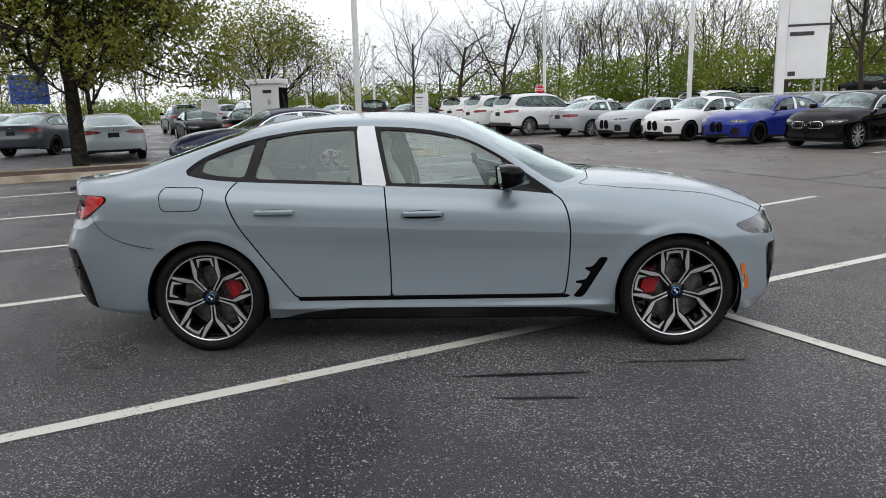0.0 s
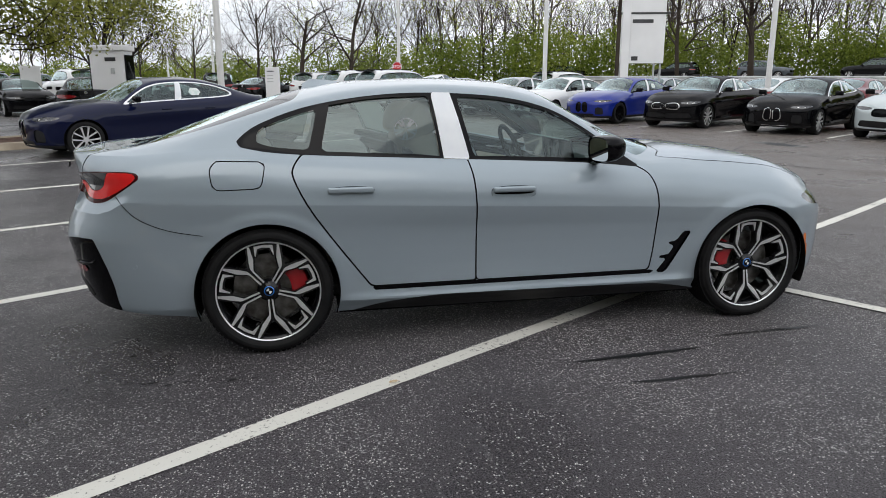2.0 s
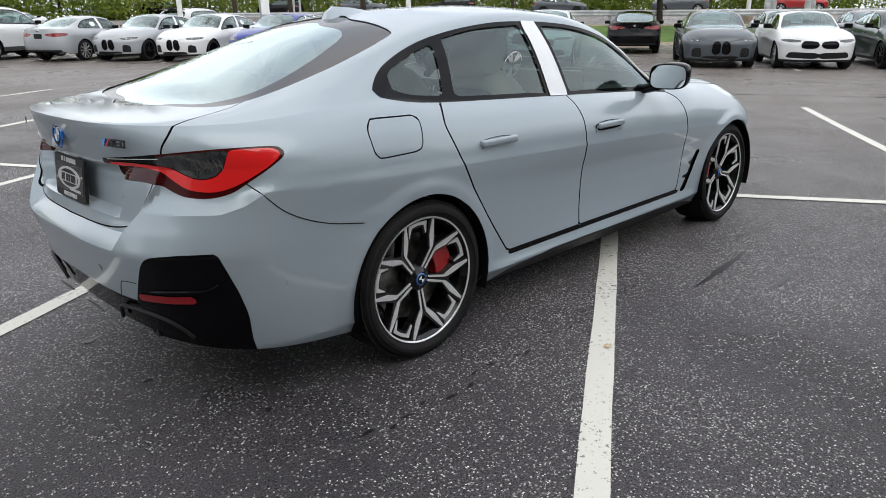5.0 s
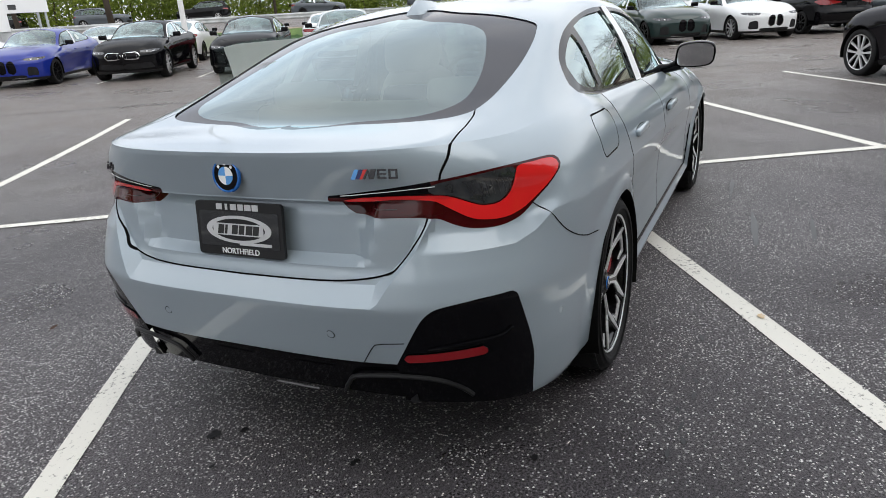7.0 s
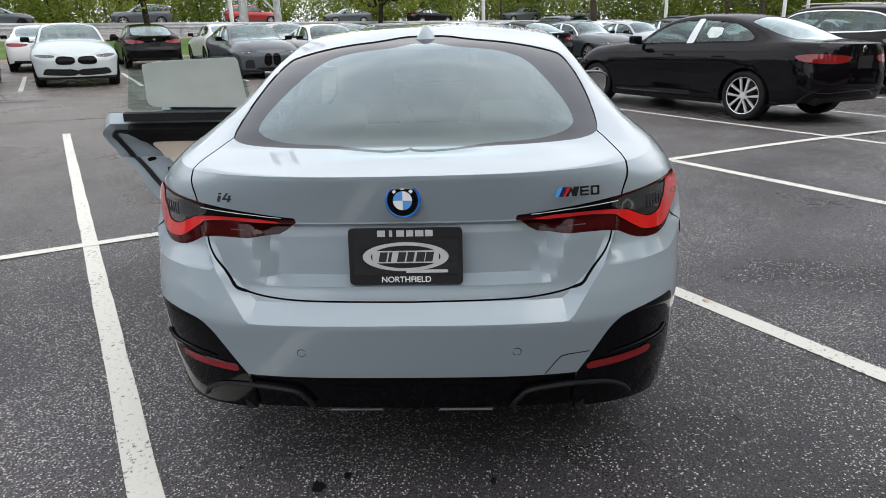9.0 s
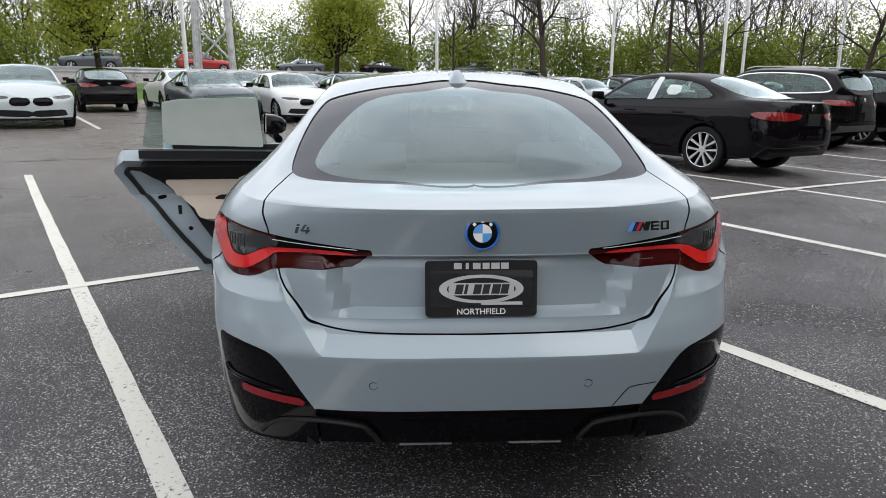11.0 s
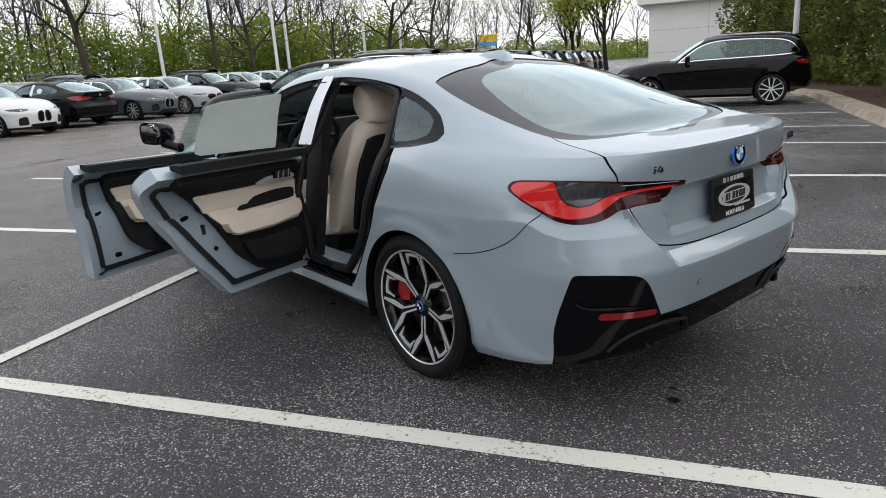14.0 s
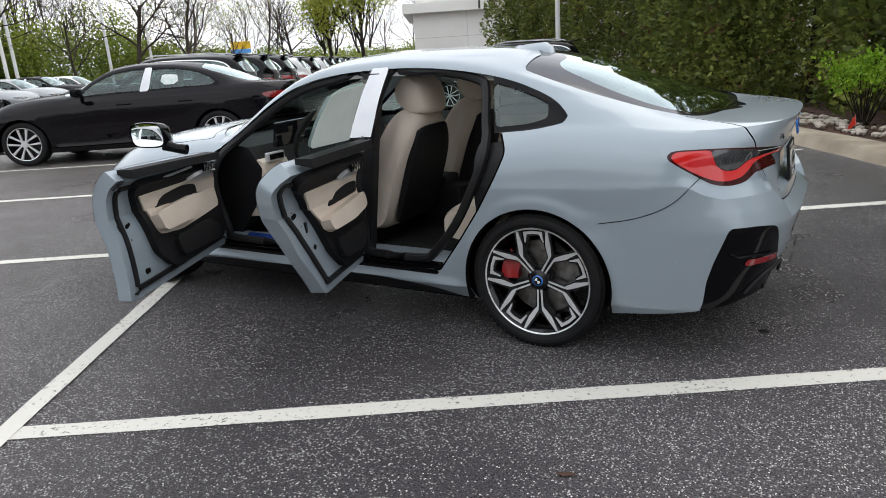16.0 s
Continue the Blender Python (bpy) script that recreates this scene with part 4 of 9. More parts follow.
for s in (1, -1):
    t_ = tail if s > 0 else tail.flipped()
    lamp = new("tail_light")
    lamp.parent = car
    tagged(lamp, label="angular red tail light with a smoked upper lens")
    sm, rest = t_.cut(run_fn(SMOKE))
    br, rest = rest.cut(run_fn(BAR))
    inn, rest = rest.cut(run_fn(INNER))
    tp, rest = rest.cut(lambda d: np.where(d[:, 6] < 0.655, 0.9225 + (d[:, 6] - 0.38) * 0.015 - d[:, 2], 0.05))
    rest.build("lamp_housing", M["darkred"], lamp)
    tp.build("lamp_top_trim", M["gloss"], lamp)
    sm.pushed(0.002).build("smoked_lens", M["smoke"], lamp, "smoked grey lens")
    br.pushed(0.004).build("light_bar", M["redbright"], lamp, "bright red light bar")
    inn.pushed(0.002).build("inner_lens", M["darkred"], lamp)
    for nm_, mt_, rr_, ln_ in (("lamp_line", "satin", 0.0012, [(0.40, 0.9285), (0.50, 0.9365), (0.60, 0.9435), (0.66, 0.947)]), ("lamp_mark", "trimgrey", 0.0016, [(0.480, 0.889), (0.55, 0.890)])):
        bm = bmesh.new()
        b_tube(bm, [(a, s * b, c) for a, b, c in (on_skin(tail, r, z, 0.003) for r, z in smooth_loop(ln_, 3, False))], rr_, 6)
        part(nm_, bm, M[mt_], lamp, "thin silver line" if nm_ == "lamp_line" else "", True)
    for k in range(6):  # ribs inside the smoked lens
        bm = bmesh.new()
        b_tube(bm, [(a, s * b, c) for a, b, c in (on_skin(tail, 0.775 + 0.016 * k, z, 0.0025) for z in (0.905, 0.925, 0.945))], 0.0016, 5)
        part("lens_rib", bm, M["trimgrey"], lamp, "", True)

# right side closed doors


def handle(parent, x, z, side, y=0.915):
    """Flush pull handle with a shallow cup behind it."""
    def lens(w_, up, dn, d0, d1):
        bm_ = bmesh.new()
        pts_ = [(x + w_ * math.cos(a), z - 0.010 + (up if math.sin(a) > 0 else dn) * abs(math.sin(a)) ** 0.55 * (1 if math.sin(a) > 0 else -1)) for a in np.linspace(0, 2 * math.pi, 33)[:-1]]
        b_prism(bm_, pts_, side * d0, side * d1)
        return bm_
    part("handle_gap", lens(0.128, 0.036, 0.036, y - 0.006, y + 0.0006), M["seam"], parent, "fine dark edge round the handle cup")
    cup = lens(0.126, 0.034, 0.034, y - 0.005, y + 0.0012)
    part("handle_cup", cup, M["grey"], parent)
    # shade below the pull, put in as a flat near-black lens
    part("handle_shade", lens(0.112, 0.012, 0.012, y - 0.004, y + 0.0018), M["seam"], parent, "flat dark patch painted as shade under the pull")
    bm = bmesh.new()
    b_box(bm, (x, side * (y + 0.012), z + 0.007), (0.236, 0.022, 0.030), None, 0.011, 3)
    h = part("door_handle", bm, M["grey"], parent, "body-coloured pull handle", True, 40)
    return h


def mirror_unit(parent, m, side):
    """Door mirror: gloss black shell, silver glass and foot."""
    mu = new("door_mirror")
    mu.parent = parent
    mu.matrix_local = m
    tagged(mu, label="gloss black door mirror")
    bm = bmesh.new()
    prof = smooth_loop([(-0.105, -0.055), (-0.11, 0.02), (-0.085, 0.065), (0.0, 0.078), (0.085, 0.066), (0.105, 0.02), (0.085, -0.05), (0.0, -0.066)], 4)
    rows = []
    for d, k in ((-0.045, 0.96), (-0.035, 1.0), (0.02, 0.97), (0.07, 0.80), (0.10, 0.45), (0.108, 0.1)):
        rows.append([bm.verts.new((d, side * p[0] * k, p[1] * k)) for p in prof])
    for a, b in zip(rows, rows[1:]):
        for i in range(len(prof)):
            j = (i + 1) % len(prof)
            bm.faces.new((a[i], a[j], b[j], b[i]))
    bm.faces.new(rows[-1])
    part("mirror_shell", bm, M["gloss"], mu, "", True, 50)
    bm = bmesh.new()
    bm.faces.new([bm.verts.new((-0.040, side * p[0] * 0.90, p[1] * 0.88)) for p in prof])
    part("mirror_glass", bm, M["mirror"], mu, "silver mirror glass")
    bm = bmesh.new()
    b_tube(bm, [(0.0, -side * 0.08, -0.05), (0.02, -side * 0.14, -0.075), (0.03, -side * 0.20, -0.085)], [0.035, 0.026, 0.03], 10)
    part("mirror_foot", bm, M["gloss"], mu, "", True, 50)
    return mu


def frame_parts(parent, fr, pane, fl, label, out=1):
    f = fr.build("window_frame", M["gloss"], parent, "gloss black window surround")
    p = pane.pushed(-0.008).build("window", M["sideglass"] if "rear" in parent.name else M["glass"], parent, label)
    p.visible_shadow = False
    if fl is not None:
        fl.pushed(0.001).build("pillar_film", M["film"], parent, "white protective film on the door pillar")


def right(s):
    return s.flipped()


door_fr = new("front_door")
door_fr.parent = car
tagged(door_fr, label="closed grey front door")
right(front_p).build("door_skin", M["grey"], door_fr, "", True, 9)
frame_parts(door_fr, right(fr_f), right(pane_f), None, "clear side window")
handle(door_fr, -0.095, 0.838, -1, 0.917)
mirror_unit(car, pose(0.40, -0.985, 1.055, 0, -7, 6), -1)
door_rr = new("rear_door")
door_rr.parent = car
tagged(door_rr, label="closed grey rear door")
right(rear_p).build("door_skin", M["grey"], door_rr, "", True, 9)
frame_parts(door_rr, right(fr_r), right(pane_r), None, "clear side window")
film.flipped().pushed(0.004).build("pillar_film", M["film"], door_rr, "white protective film on the door pillar")
handle(door_rr, -0.985, 0.860, -1, 0.915)
for s, q in ((1, fr_q), (-1, right(fr_q))):
    q.build("quarter_surround", M["gloss"], car, "gloss black quarter window surround")
for s, q in ((1, pane_q), (-1, right(pane_q))):
    q.pushed(-0.006).build("quarter_window", M["sideglass"], car).visible_shadow = False
# wheel emblem sticker in the rear right window
bm = bmesh.new()
for k in range(5):
    a = 2 * math.pi * k / 5
    for s in (-1, 1):
        b_prism(bm, [(0.004 * s, 0.008), (0.022 * s, 0.03), (0.034 * s, 0.056), (0.020 * s, 0.056), (0.008 * s, 0.03)], -0.001, 0.001, "xz", Matrix.Rotation(a, 4, "Y"))
b_lathe(bm, [(0.060, -0.001), (0.064, -0.001), (0.064, 0.001), (0.060, 0.001), (0.060, -0.001)], 40, "y")
bmesh.ops.transform(bm, matrix=pose(-0.66, -0.722, 1.165, 20, 0, 0), verts=bm.verts)
part("wheel_sticker", bm, M["white"], door_rr, "white round sticker on the window")

# wheels, arches, underside
for sx in (-1, 1):
    for s in (-1, 1):
        wheel_big("wheel", car, pose(sx * ax, s * (0.79 if sx < 0 else 0.785), 0.338), s)
        caliper(car, sx * ax, s * 0.80, 0.338, {(-1, -1): 20, (-1, 1): 20, (1, -1): 160, (1, 1): 160}[(sx, s)], s)
        bm = bmesh.new()
        b_lathe(bm, [(AR + 0.001, 0.925), (AR - 0.004, 0.905), (AR + 0.01, 0.86), (AR + 0.012, 0.52)], 32, "y", radians(-20), radians(200))
        bmesh.ops.transform(bm, matrix=pose(sx * ax, 0, hz) @ Matrix.Diagonal((1, s, 1, 1)), verts=bm.verts)
        part("wheel_arch_liner", bm, M["under"], car, "", True, 40)
bm = bmesh.new()
b_prism(bm, [(-1.85, 0.20), (-1.06, 0.175), (1.06, 0.17), (1.85, 0.19), (1.85, 0.26), (-1.85, 0.30)], -0.50, 0.50)
b_prism(bm, [(-1.06, 0.175), (1.06, 0.17), (1.06, 0.26), (-1.06, 0.26)], -0.82, 0.82)
b_prism(bm, [(-2.36, 0.33), (-1.80, 0.21), (-1.80, 0.42), (-2.36, 0.42)], -0.50, 0.50)
b_prism(bm, [(1.80, 0.19), (1.98, 0.22), (1.98, 0.3), (1.80, 0.3)], -0.5, 0.5)
part("underbody", bm, M["under"], car)

# diffuser details
for s in (-1, 1):
    bm = bmesh.new()
    b_prism(bm, [(-2.40, 0.335), (-2.40, 0.30), (-2.30, 0.27), (-2.30, 0.34)], s * 0.52 - 0.012, s * 0.52 + 0.012)
    part("diffuser_fin", bm, M["trim"], car)
    bm = bmesh.new()
    b_box(bm, (-2.482, s * 0.165, 0.343), (0.010, 0.16, 0.007), Matrix.Rotation(0.0, 3, "X"), 0.003, 1)
    part("diffuser_slot", bm, M["trimgrey"], car, "bright slot edge of the diffuser")
    sx_, sy_, sz_ = on_skin(full, 0.314, 0.537)
    bm = bmesh.new()
    b_lathe(bm, [(0.0, 0.001), (0.0115, 0.001), (0.0118, -0.006)], 20, "x")
    bmesh.ops.transform(bm, matrix=pose(sx_, s * sy_, sz_, 0, 0, 180) @ pose(0, 0, 0, 0, 12, 0), verts=bm.verts)
    sensor = part("parking_sensor", bm, M["grey"], car, "round parking sensor", True, 30)
    bm = bmesh.new()
    b_lathe(bm, [(0.0115, -0.004), (0.0115, 0.0006), (0.0135, 0.0006), (0.0138, -0.004)], 20, "x")
    bmesh.ops.transform(bm, matrix=pose(sx_, s * sy_, sz_, 0, 0, 180) @ pose(0, 0, 0, 0, 12, 0), verts=bm.verts)
    part("sensor_gap", bm, M["seam"], sensor, "fine dark ring")
    bm = bmesh.new()
    b_lathe(bm, [(0.0, 0.003), (0.008, 0.003), (0.0085, 0.0), (0.0115, 0.0), (0.0115, 0.003), (0.0125, 0.003), (0.0125, -0.006)], 20, "y")
    bmesh.ops.transform(bm, matrix=pose(-2.075, s * (on_flank(-2.075, 0.505)[1] - 0.002), 0.505) @ Matrix.Diagonal((1, s, 1, 1)) @ pose(0, 0, 0, 0, 0, 16), verts=bm.verts)
    part("parking_sensor", bm, [M["grey"]], car, "", True, 30)


def lettering(text, size, mat, parent, m, name="lettering", depth=0.001, align="CENTER"):
    """Words in the built-in font, as a mesh."""
    cu = bpy.data.curves.new(name, "FONT")
    cu.body, cu.size, cu.extrude, cu.align_x, cu.align_y = text, size, depth, align, "CENTER"
    cu.offset = size * 0.012
    tmp = new(name, cu)
    bpy.context.view_layer.update()
    me = bpy.data.meshes.new_from_object(tmp.evaluated_get(bpy.context.evaluated_depsgraph_get()))
    bpy.data.objects.remove(tmp)
    bpy.data.curves.remove(cu)
    me.materials.clear()
    me.materials.append(mat)
    ob = new(name, me)
    ob.parent = parent
    ob.matrix_local = m
    return ob


# ---- open doors ----
def swung(hx, hy, deg):
    return pose(hx, hy, 0) @ pose(0, 0, 0, 0, 0, -deg) @ pose(-hx, -hy, 0)


def trim_slab(sheet, poly, depth, thick, r=0.02):
    cutp, _ = sheet.cut(side_fn(round_poly(poly, r), True))
    return cutp.pushed(-depth).thick(thick)


def open_door(name, skin, outline, swing, panel, beige, insert, rest_poly, bezel, pocket, strip_pts, label, holes):
    d = new(name)
    d.parent = car
    d.matrix_local = swing
    tagged(d, label=label)
    skin.build("door_skin", M["grey"], d)
    shellp = skin.pushed(-0.002).thick(0.070)
    shellp.build("door_inner", M["grey"], d, "body-coloured inner door shell", True, 30)
    # seal round the inner shell
    mid, _ = skin.cut(side_fn(inset(outline, 0.050), True))
    ring, _2 = mid.cut(lambda q: -side_fn(inset(outline, 0.074), True)(q))
    ring.pushed(-0.071).thick(0.014).build("door_seal", M["trim"], d, "black rubber door seal")
    trim_slab(skin, panel, 0.070, 0.040, 0.05).build("door_trim", M["blackleather"], d, "black door trim panel", True, 35)
    trim_slab(skin, beige, 0.109, 0.012, 0.03).build("trim_insert", M["beige"], d, "beige leather door trim", True, 35)
    trim_slab(skin, insert, 0.119, 0.006, 0.03).build("speaker_panel", M["blackleather"], d, "black speaker panel", True, 35)
    trim_slab(skin, rest_poly, 0.110, 0.055, 0.025).build("armrest", M["beige"], d, "beige padded armrest", True, 35)
    trim_slab(skin, pocket, 0.108, 0.030, 0.03).build("door_pocket", M["trim"], d, "black door pocket", True, 35)
    trim_slab(skin, bezel, 0.109, 0.020, 0.015).build("handle_bezel", M["satin"], d, "satin silver inner handle bezel", True, 35)
    cx, cz = np.array(bezel).mean(0)
    y = float(np.interp(cx, [-1.3, 0.8], [0.0, 0.0])) + float(width_at(COUPE, np.array([cx]), np.array([cz]))[0]) - 0.125
    bm = bmesh.new()
    for k in range(3):
        b_box(bm, (cx - 0.030 + 0.036 * k, y - 0.010, cz - 0.042), (0.012, 0.016, 0.042), Matrix.Rotation(0.25, 3, "Y"), 0.004, 2)
    part("inner_handle", bm, M["chrome"], d, "chrome inner door handle", True)
    bm = bmesh.new()
    b_box(bm, (cx + 0.006, y - 0.002, cz - 0.042), (0.115, 0.012, 0.046), Matrix.Rotation(0.06, 3, "Y"), 0.005)
    part("handle_recess", bm, M["gloss"], d)
    ys = [float(width_at(COUPE, np.array([a]), np.array([b]))[0]) - 0.124 for a, b in strip_pts]
    bm = bmesh.new()
    b_tube(bm, [(a, yy, b) for (a, b), yy in zip(strip_pts, ys)], 0.007, 8)
    part("chrome_strip", bm, M["satin"], d, "satin silver trim strip", True)
    for nm_, poly_ in holes:  # latch, screws and drain plug in the painted edge
        trim_slab(skin, poly_, 0.0715, 0.004, 0.006).build(nm_, M["seam"], d, "black latch opening" if nm_ == "latch" else "")
    return d


FD = swung(0.765, 0.875, 69)
fdoor = open_door("front_door", front_p, FRONT_DOOR, FD,
                  [(-0.15, 0.93), (-0.15, 0.985), (0.65, 0.945), (0.70, 0.86), (0.725, 0.70), (0.70, 0.42), (0.60, 0.395), (0.08, 0.41), (-0.05, 0.52)],
                  [(-0.115, 0.875), (0.33, 0.880), (0.45, 0.905), (0.64, 0.905), (0.675, 0.80), (0.665, 0.60), (0.42, 0.585), (0.20, 0.575), (-0.01, 0.60)],
                  [(0.0, 0.74), (0.10, 0.82), (0.30, 0.845), (0.44, 0.82), (0.46, 0.715), (0.26, 0.70)],
                  [(-0.05, 0.700), (0.07, 0.708), (0.34, 0.720), (0.42, 0.760), (0.46, 0.730), (0.40, 0.655), (0.28, 0.612), (-0.02, 0.612)],
                  [(0.33, 0.893), (0.42, 0.955), (0.60, 0.945), (0.58, 0.888)],
                  [(0.10, 0.560), (0.50, 0.555), (0.60, 0.50), (0.58, 0.43), (0.14, 0.45)],
                  [(-0.11, 0.890), (0.10, 0.893), (0.36, 0.900)], "front door standing open with beige and black trim",
                  [("latch", [(-0.215, 0.688), (-0.165, 0.702), (-0.160, 0.684), (-0.212, 0.668)]), ("screw", [(-0.195, 0.735), (-0.180, 0.740), (-0.180, 0.726), (-0.195, 0.722)]), ("screw", [(-0.205, 0.630), (-0.193, 0.632), (-0.193, 0.618), (-0.205, 0.616)]), ("drain_plug", [(-0.150, 0.462), (-0.105, 0.462), (-0.105, 0.436), (-0.150, 0.436)])])
RD = swung(-0.315, 0.885, 73)
rdoor = open_door("rear_door", rear_p, REAR_DOOR, RD,
                  [(-1.14, 1.005), (-1.13, 1.04), (-0.37, 1.005), (-0.350, 0.97), (-0.350, 0.46), (-0.40, 0.41), (-0.67, 0.41), (-0.81, 0.53), (-0.99, 0.82)],
                  [(-1.040, 0.912), (-0.66, 0.900), (-0.55, 0.915), (-0.375, 0.915), (-0.372, 0.625), (-0.60, 0.615), (-0.83, 0.625), (-0.940, 0.74)],
                  [(-0.80, 0.735), (-0.68, 0.815), (-0.52, 0.835), (-0.39, 0.825), (-0.385, 0.725)],
                  [(-0.900, 0.70), (-0.60, 0.705), (-0.39, 0.715), (-0.39, 0.645), (-0.60, 0.630), (-0.86, 0.640)],
                  [(-0.66, 0.912), (-0.575, 0.975), (-0.395, 0.968), (-0.40, 0.910)],
                  [(-0.80, 0.585), (-0.42, 0.585), (-0.40, 0.50), (-0.46, 0.455), (-0.72, 0.475)],
                  [(-1.05, 0.926), (-0.85, 0.918), (-0.64, 0.922)], "rear door standing open with beige and black trim",
                  [("latch", [(-1.085, 0.772), (-1.030, 0.785), (-1.025, 0.762), (-1.075, 0.750)]), ("screw", [(-1.070, 0.812), (-1.052, 0.816), (-1.052, 0.802), (-1.070, 0.798)]), ("screw", [(-1.020, 0.705), (-1.007, 0.707), (-1.007, 0.695), (-1.020, 0.693)]), ("drain_plug", [(-0.935, 0.602), (-0.900, 0.602), (-0.900, 0.576), (-0.935, 0.576)])])
PAPER = [(-1.02, 1.078), (-1.005, 1.318), (-0.535, 1.325), (-0.505, 1.045)]
paper, pane_open = pane_r.cut(side_fn(PAPER))
pane_open.pushed(-0.02).build("window", M["glass"], rdoor, "raised clear window").visible_shadow = False
film.pushed(0.016).build("pillar_film", M["film"], car, "white protective film on the door pillar")
paper.pushed(-0.02).build("paper_glass", M["glass"], rdoor).visible_shadow = False
paper.pushed(-0.026).thick(0.0015).build("window_sheet", M["paper"], rdoor, "white paper sheet taped inside the window")
inks, _ = paper.cut(side_fn([(-0.70, 1.208), (-0.54, 1.208), (-0.54, 1.218), (-0.70, 1.218)]))
inks.pushed(-0.0285).build("print_bar", M["ink"], rdoor)
for zz, x0, x1 in ((1.185, -0.68, -0.57), (1.172, -0.67, -0.58), (1.255, -0.99, -0.90), (1.24, -0.99, -0.86), (1.12, -0.80, -0.66)):
    inks, _ = paper.cut(side_fn([(x0, zz - 0.002), (x1, zz - 0.002), (x1, zz + 0.003), (x0, zz + 0.003)]))
    inks.pushed(-0.0285).build("print_bar", M["greyink"], rdoor)
for d, pts, nm in ((fdoor, [(-0.27, 0.998), (0.60, 0.947)], 0), (rdoor, [(-1.14, 1.046), (-0.35, 1.015)], 1)):
    bm = bmesh.new()
    rows = [(a, float(width_at(COUPE, np.array([a]), np.array([b]))[0]) - 0.055, b - 0.012) for a, b in pts]
    a, b = Vector(rows[0]), Vector(rows[1])  # black cap over the door's top edge
    b_prism(bm, [(-0.050, -0.030), (0.030, -0.012), (0.030, 0.012), (-0.046, 0.010)], 0, 1, "yz", Matrix(((b.x - a.x, 0, 0, a.x), (b.y - a.y, 1, 0, a.y), (b.z - a.z, 0, 1, a.z), (0, 0, 0, 1))))
    part("window_slot", bm, M["blackleather"], d, "black rubber window slot")
    bm = bmesh.new()  # latch and stay on the door's end
    x0 = pts[0][0] + (0.02 if nm == 0 else 0.17)
    b_box(bm, (x0 - 0.0, 0.85, 0.70), (0.02, 0.03, 0.05), None, 0.004)
    part("door_latch", bm, M["trim"], d)
mirror_unit(car, FD @ pose(0.42, 1.00, 1.075, 0, 4, -4), 1)

# ---- interior ----
def padded(bm, prof, hw, y0=0.0, n=10, pinch=0.30, power=5):
    """A stuffed form: a side outline swept across, drawn in towards both flanks."""
    p = smooth_loop(prof, 4)
    c = p.mean(0)
    rows = []
    for k in range(n + 1):
        t = -1 + 2 * k / n
        t = math.copysign(abs(t) ** 0.8, t)
        f = 1 - pinch * abs(t) ** power
        row = []
        for q in p:
            w = hw(q[1]) if callable(hw) else hw
            row.append(bm.verts.new((c[0] + (q[0] - c[0]) * f, y0 + t * w, c[1] + (q[1] - c[1]) * (1 - (1 - f) * 0.35))))
        rows.append(row)
    for a, b in zip(rows, rows[1:]):
        for i in range(len(p)):
            j = (i + 1) % len(p)
            bm.faces.new((a[i], a[j], b[j], b[i]))
    bm.faces.new(rows[0][::-1])
    bm.faces.new(rows[-1])
    return bm


for y0 in (0.37, -0.37):
    seat = new("front_seat")
    seat.parent = car
    tagged(seat, label="beige leather front seat with a black back shell")
    part("cushion", padded(bmesh.new(), [(0.34, 0.56), (0.36, 0.50), (0.30, 0.42), (-0.10, 0.40), (-0.28, 0.44), (-0.24, 0.56), (0.10, 0.58)], 0.26, y0), M["beige"], seat, "", True, 60)
    part("backrest", padded(bmesh.new(), [(-0.16, 0.46), (-0.22, 0.66), (-0.30, 0.88), (-0.39, 1.06), (-0.46, 1.13), (-0.56, 1.13), (-0.60, 1.06), (-0.56, 0.90), (-0.48, 0.70), (-0.38, 0.48), (-0.28, 0.42)], lambda z: 0.265 - 0.10 * max(0, (z - 0.85) / 0.28) ** 1.6, y0, 12, 0.35, 4), M["beige"], seat, "", True, 60)
    part("back_shell", padded(bmesh.new(), [(-0.40, 0.50), (-0.46, 0.68), (-0.545, 0.90), (-0.585, 1.02), (-0.612, 1.02), (-0.585, 0.88), (-0.505, 0.66), (-0.42, 0.48)], lambda z: 0.205 - 0.07 * max(0, (z - 0.80) / 0.28) ** 2, y0, 10, 0.2, 6), M["blackleather"], seat, "black back shell", True, 60)
    part("headrest", padded(bmesh.new(), [(-0.42, 1.16), (-0.40, 1.24), (-0.46, 1.305), (-0.54, 1.31), (-0.61, 1.26), (-0.64, 1.16), (-0.62, 1.10), (-0.50, 1.11)], 0.135, y0, 10, 0.35, 4), M["beige"], seat, "", True, 60)
    bm = bmesh.new()
    b_box(bm, (0.02, y0, 0.36), (0.5, 0.42, 0.10), None, 0.02)
    part("seat_base", bm, M["trim"], seat)
bench = new("rear_bench")
bench.parent = car
tagged(bench, label="beige leather rear bench seat")
part("bench_cushion", padded(bmesh.new(), [(-0.76, 0.58), (-0.73, 0.52), (-0.78, 0.44), (-1.20, 0.42), (-1.34, 0.56), (-1.20, 0.62), (-0.92, 0.635)], 0.66, 0, 14, 0.25, 6), M["beige"], bench, "", True, 60)
part("bench_back", padded(bmesh.new(), [(-1.22, 0.58), (-1.30, 0.80), (-1.42, 1.02), (-1.48, 1.06), (-1.58, 1.05), (-1.56, 0.80), (-1.45, 0.56)], 0.62, 0, 14, 0.25, 6), M["beige"], bench, "", True, 60)
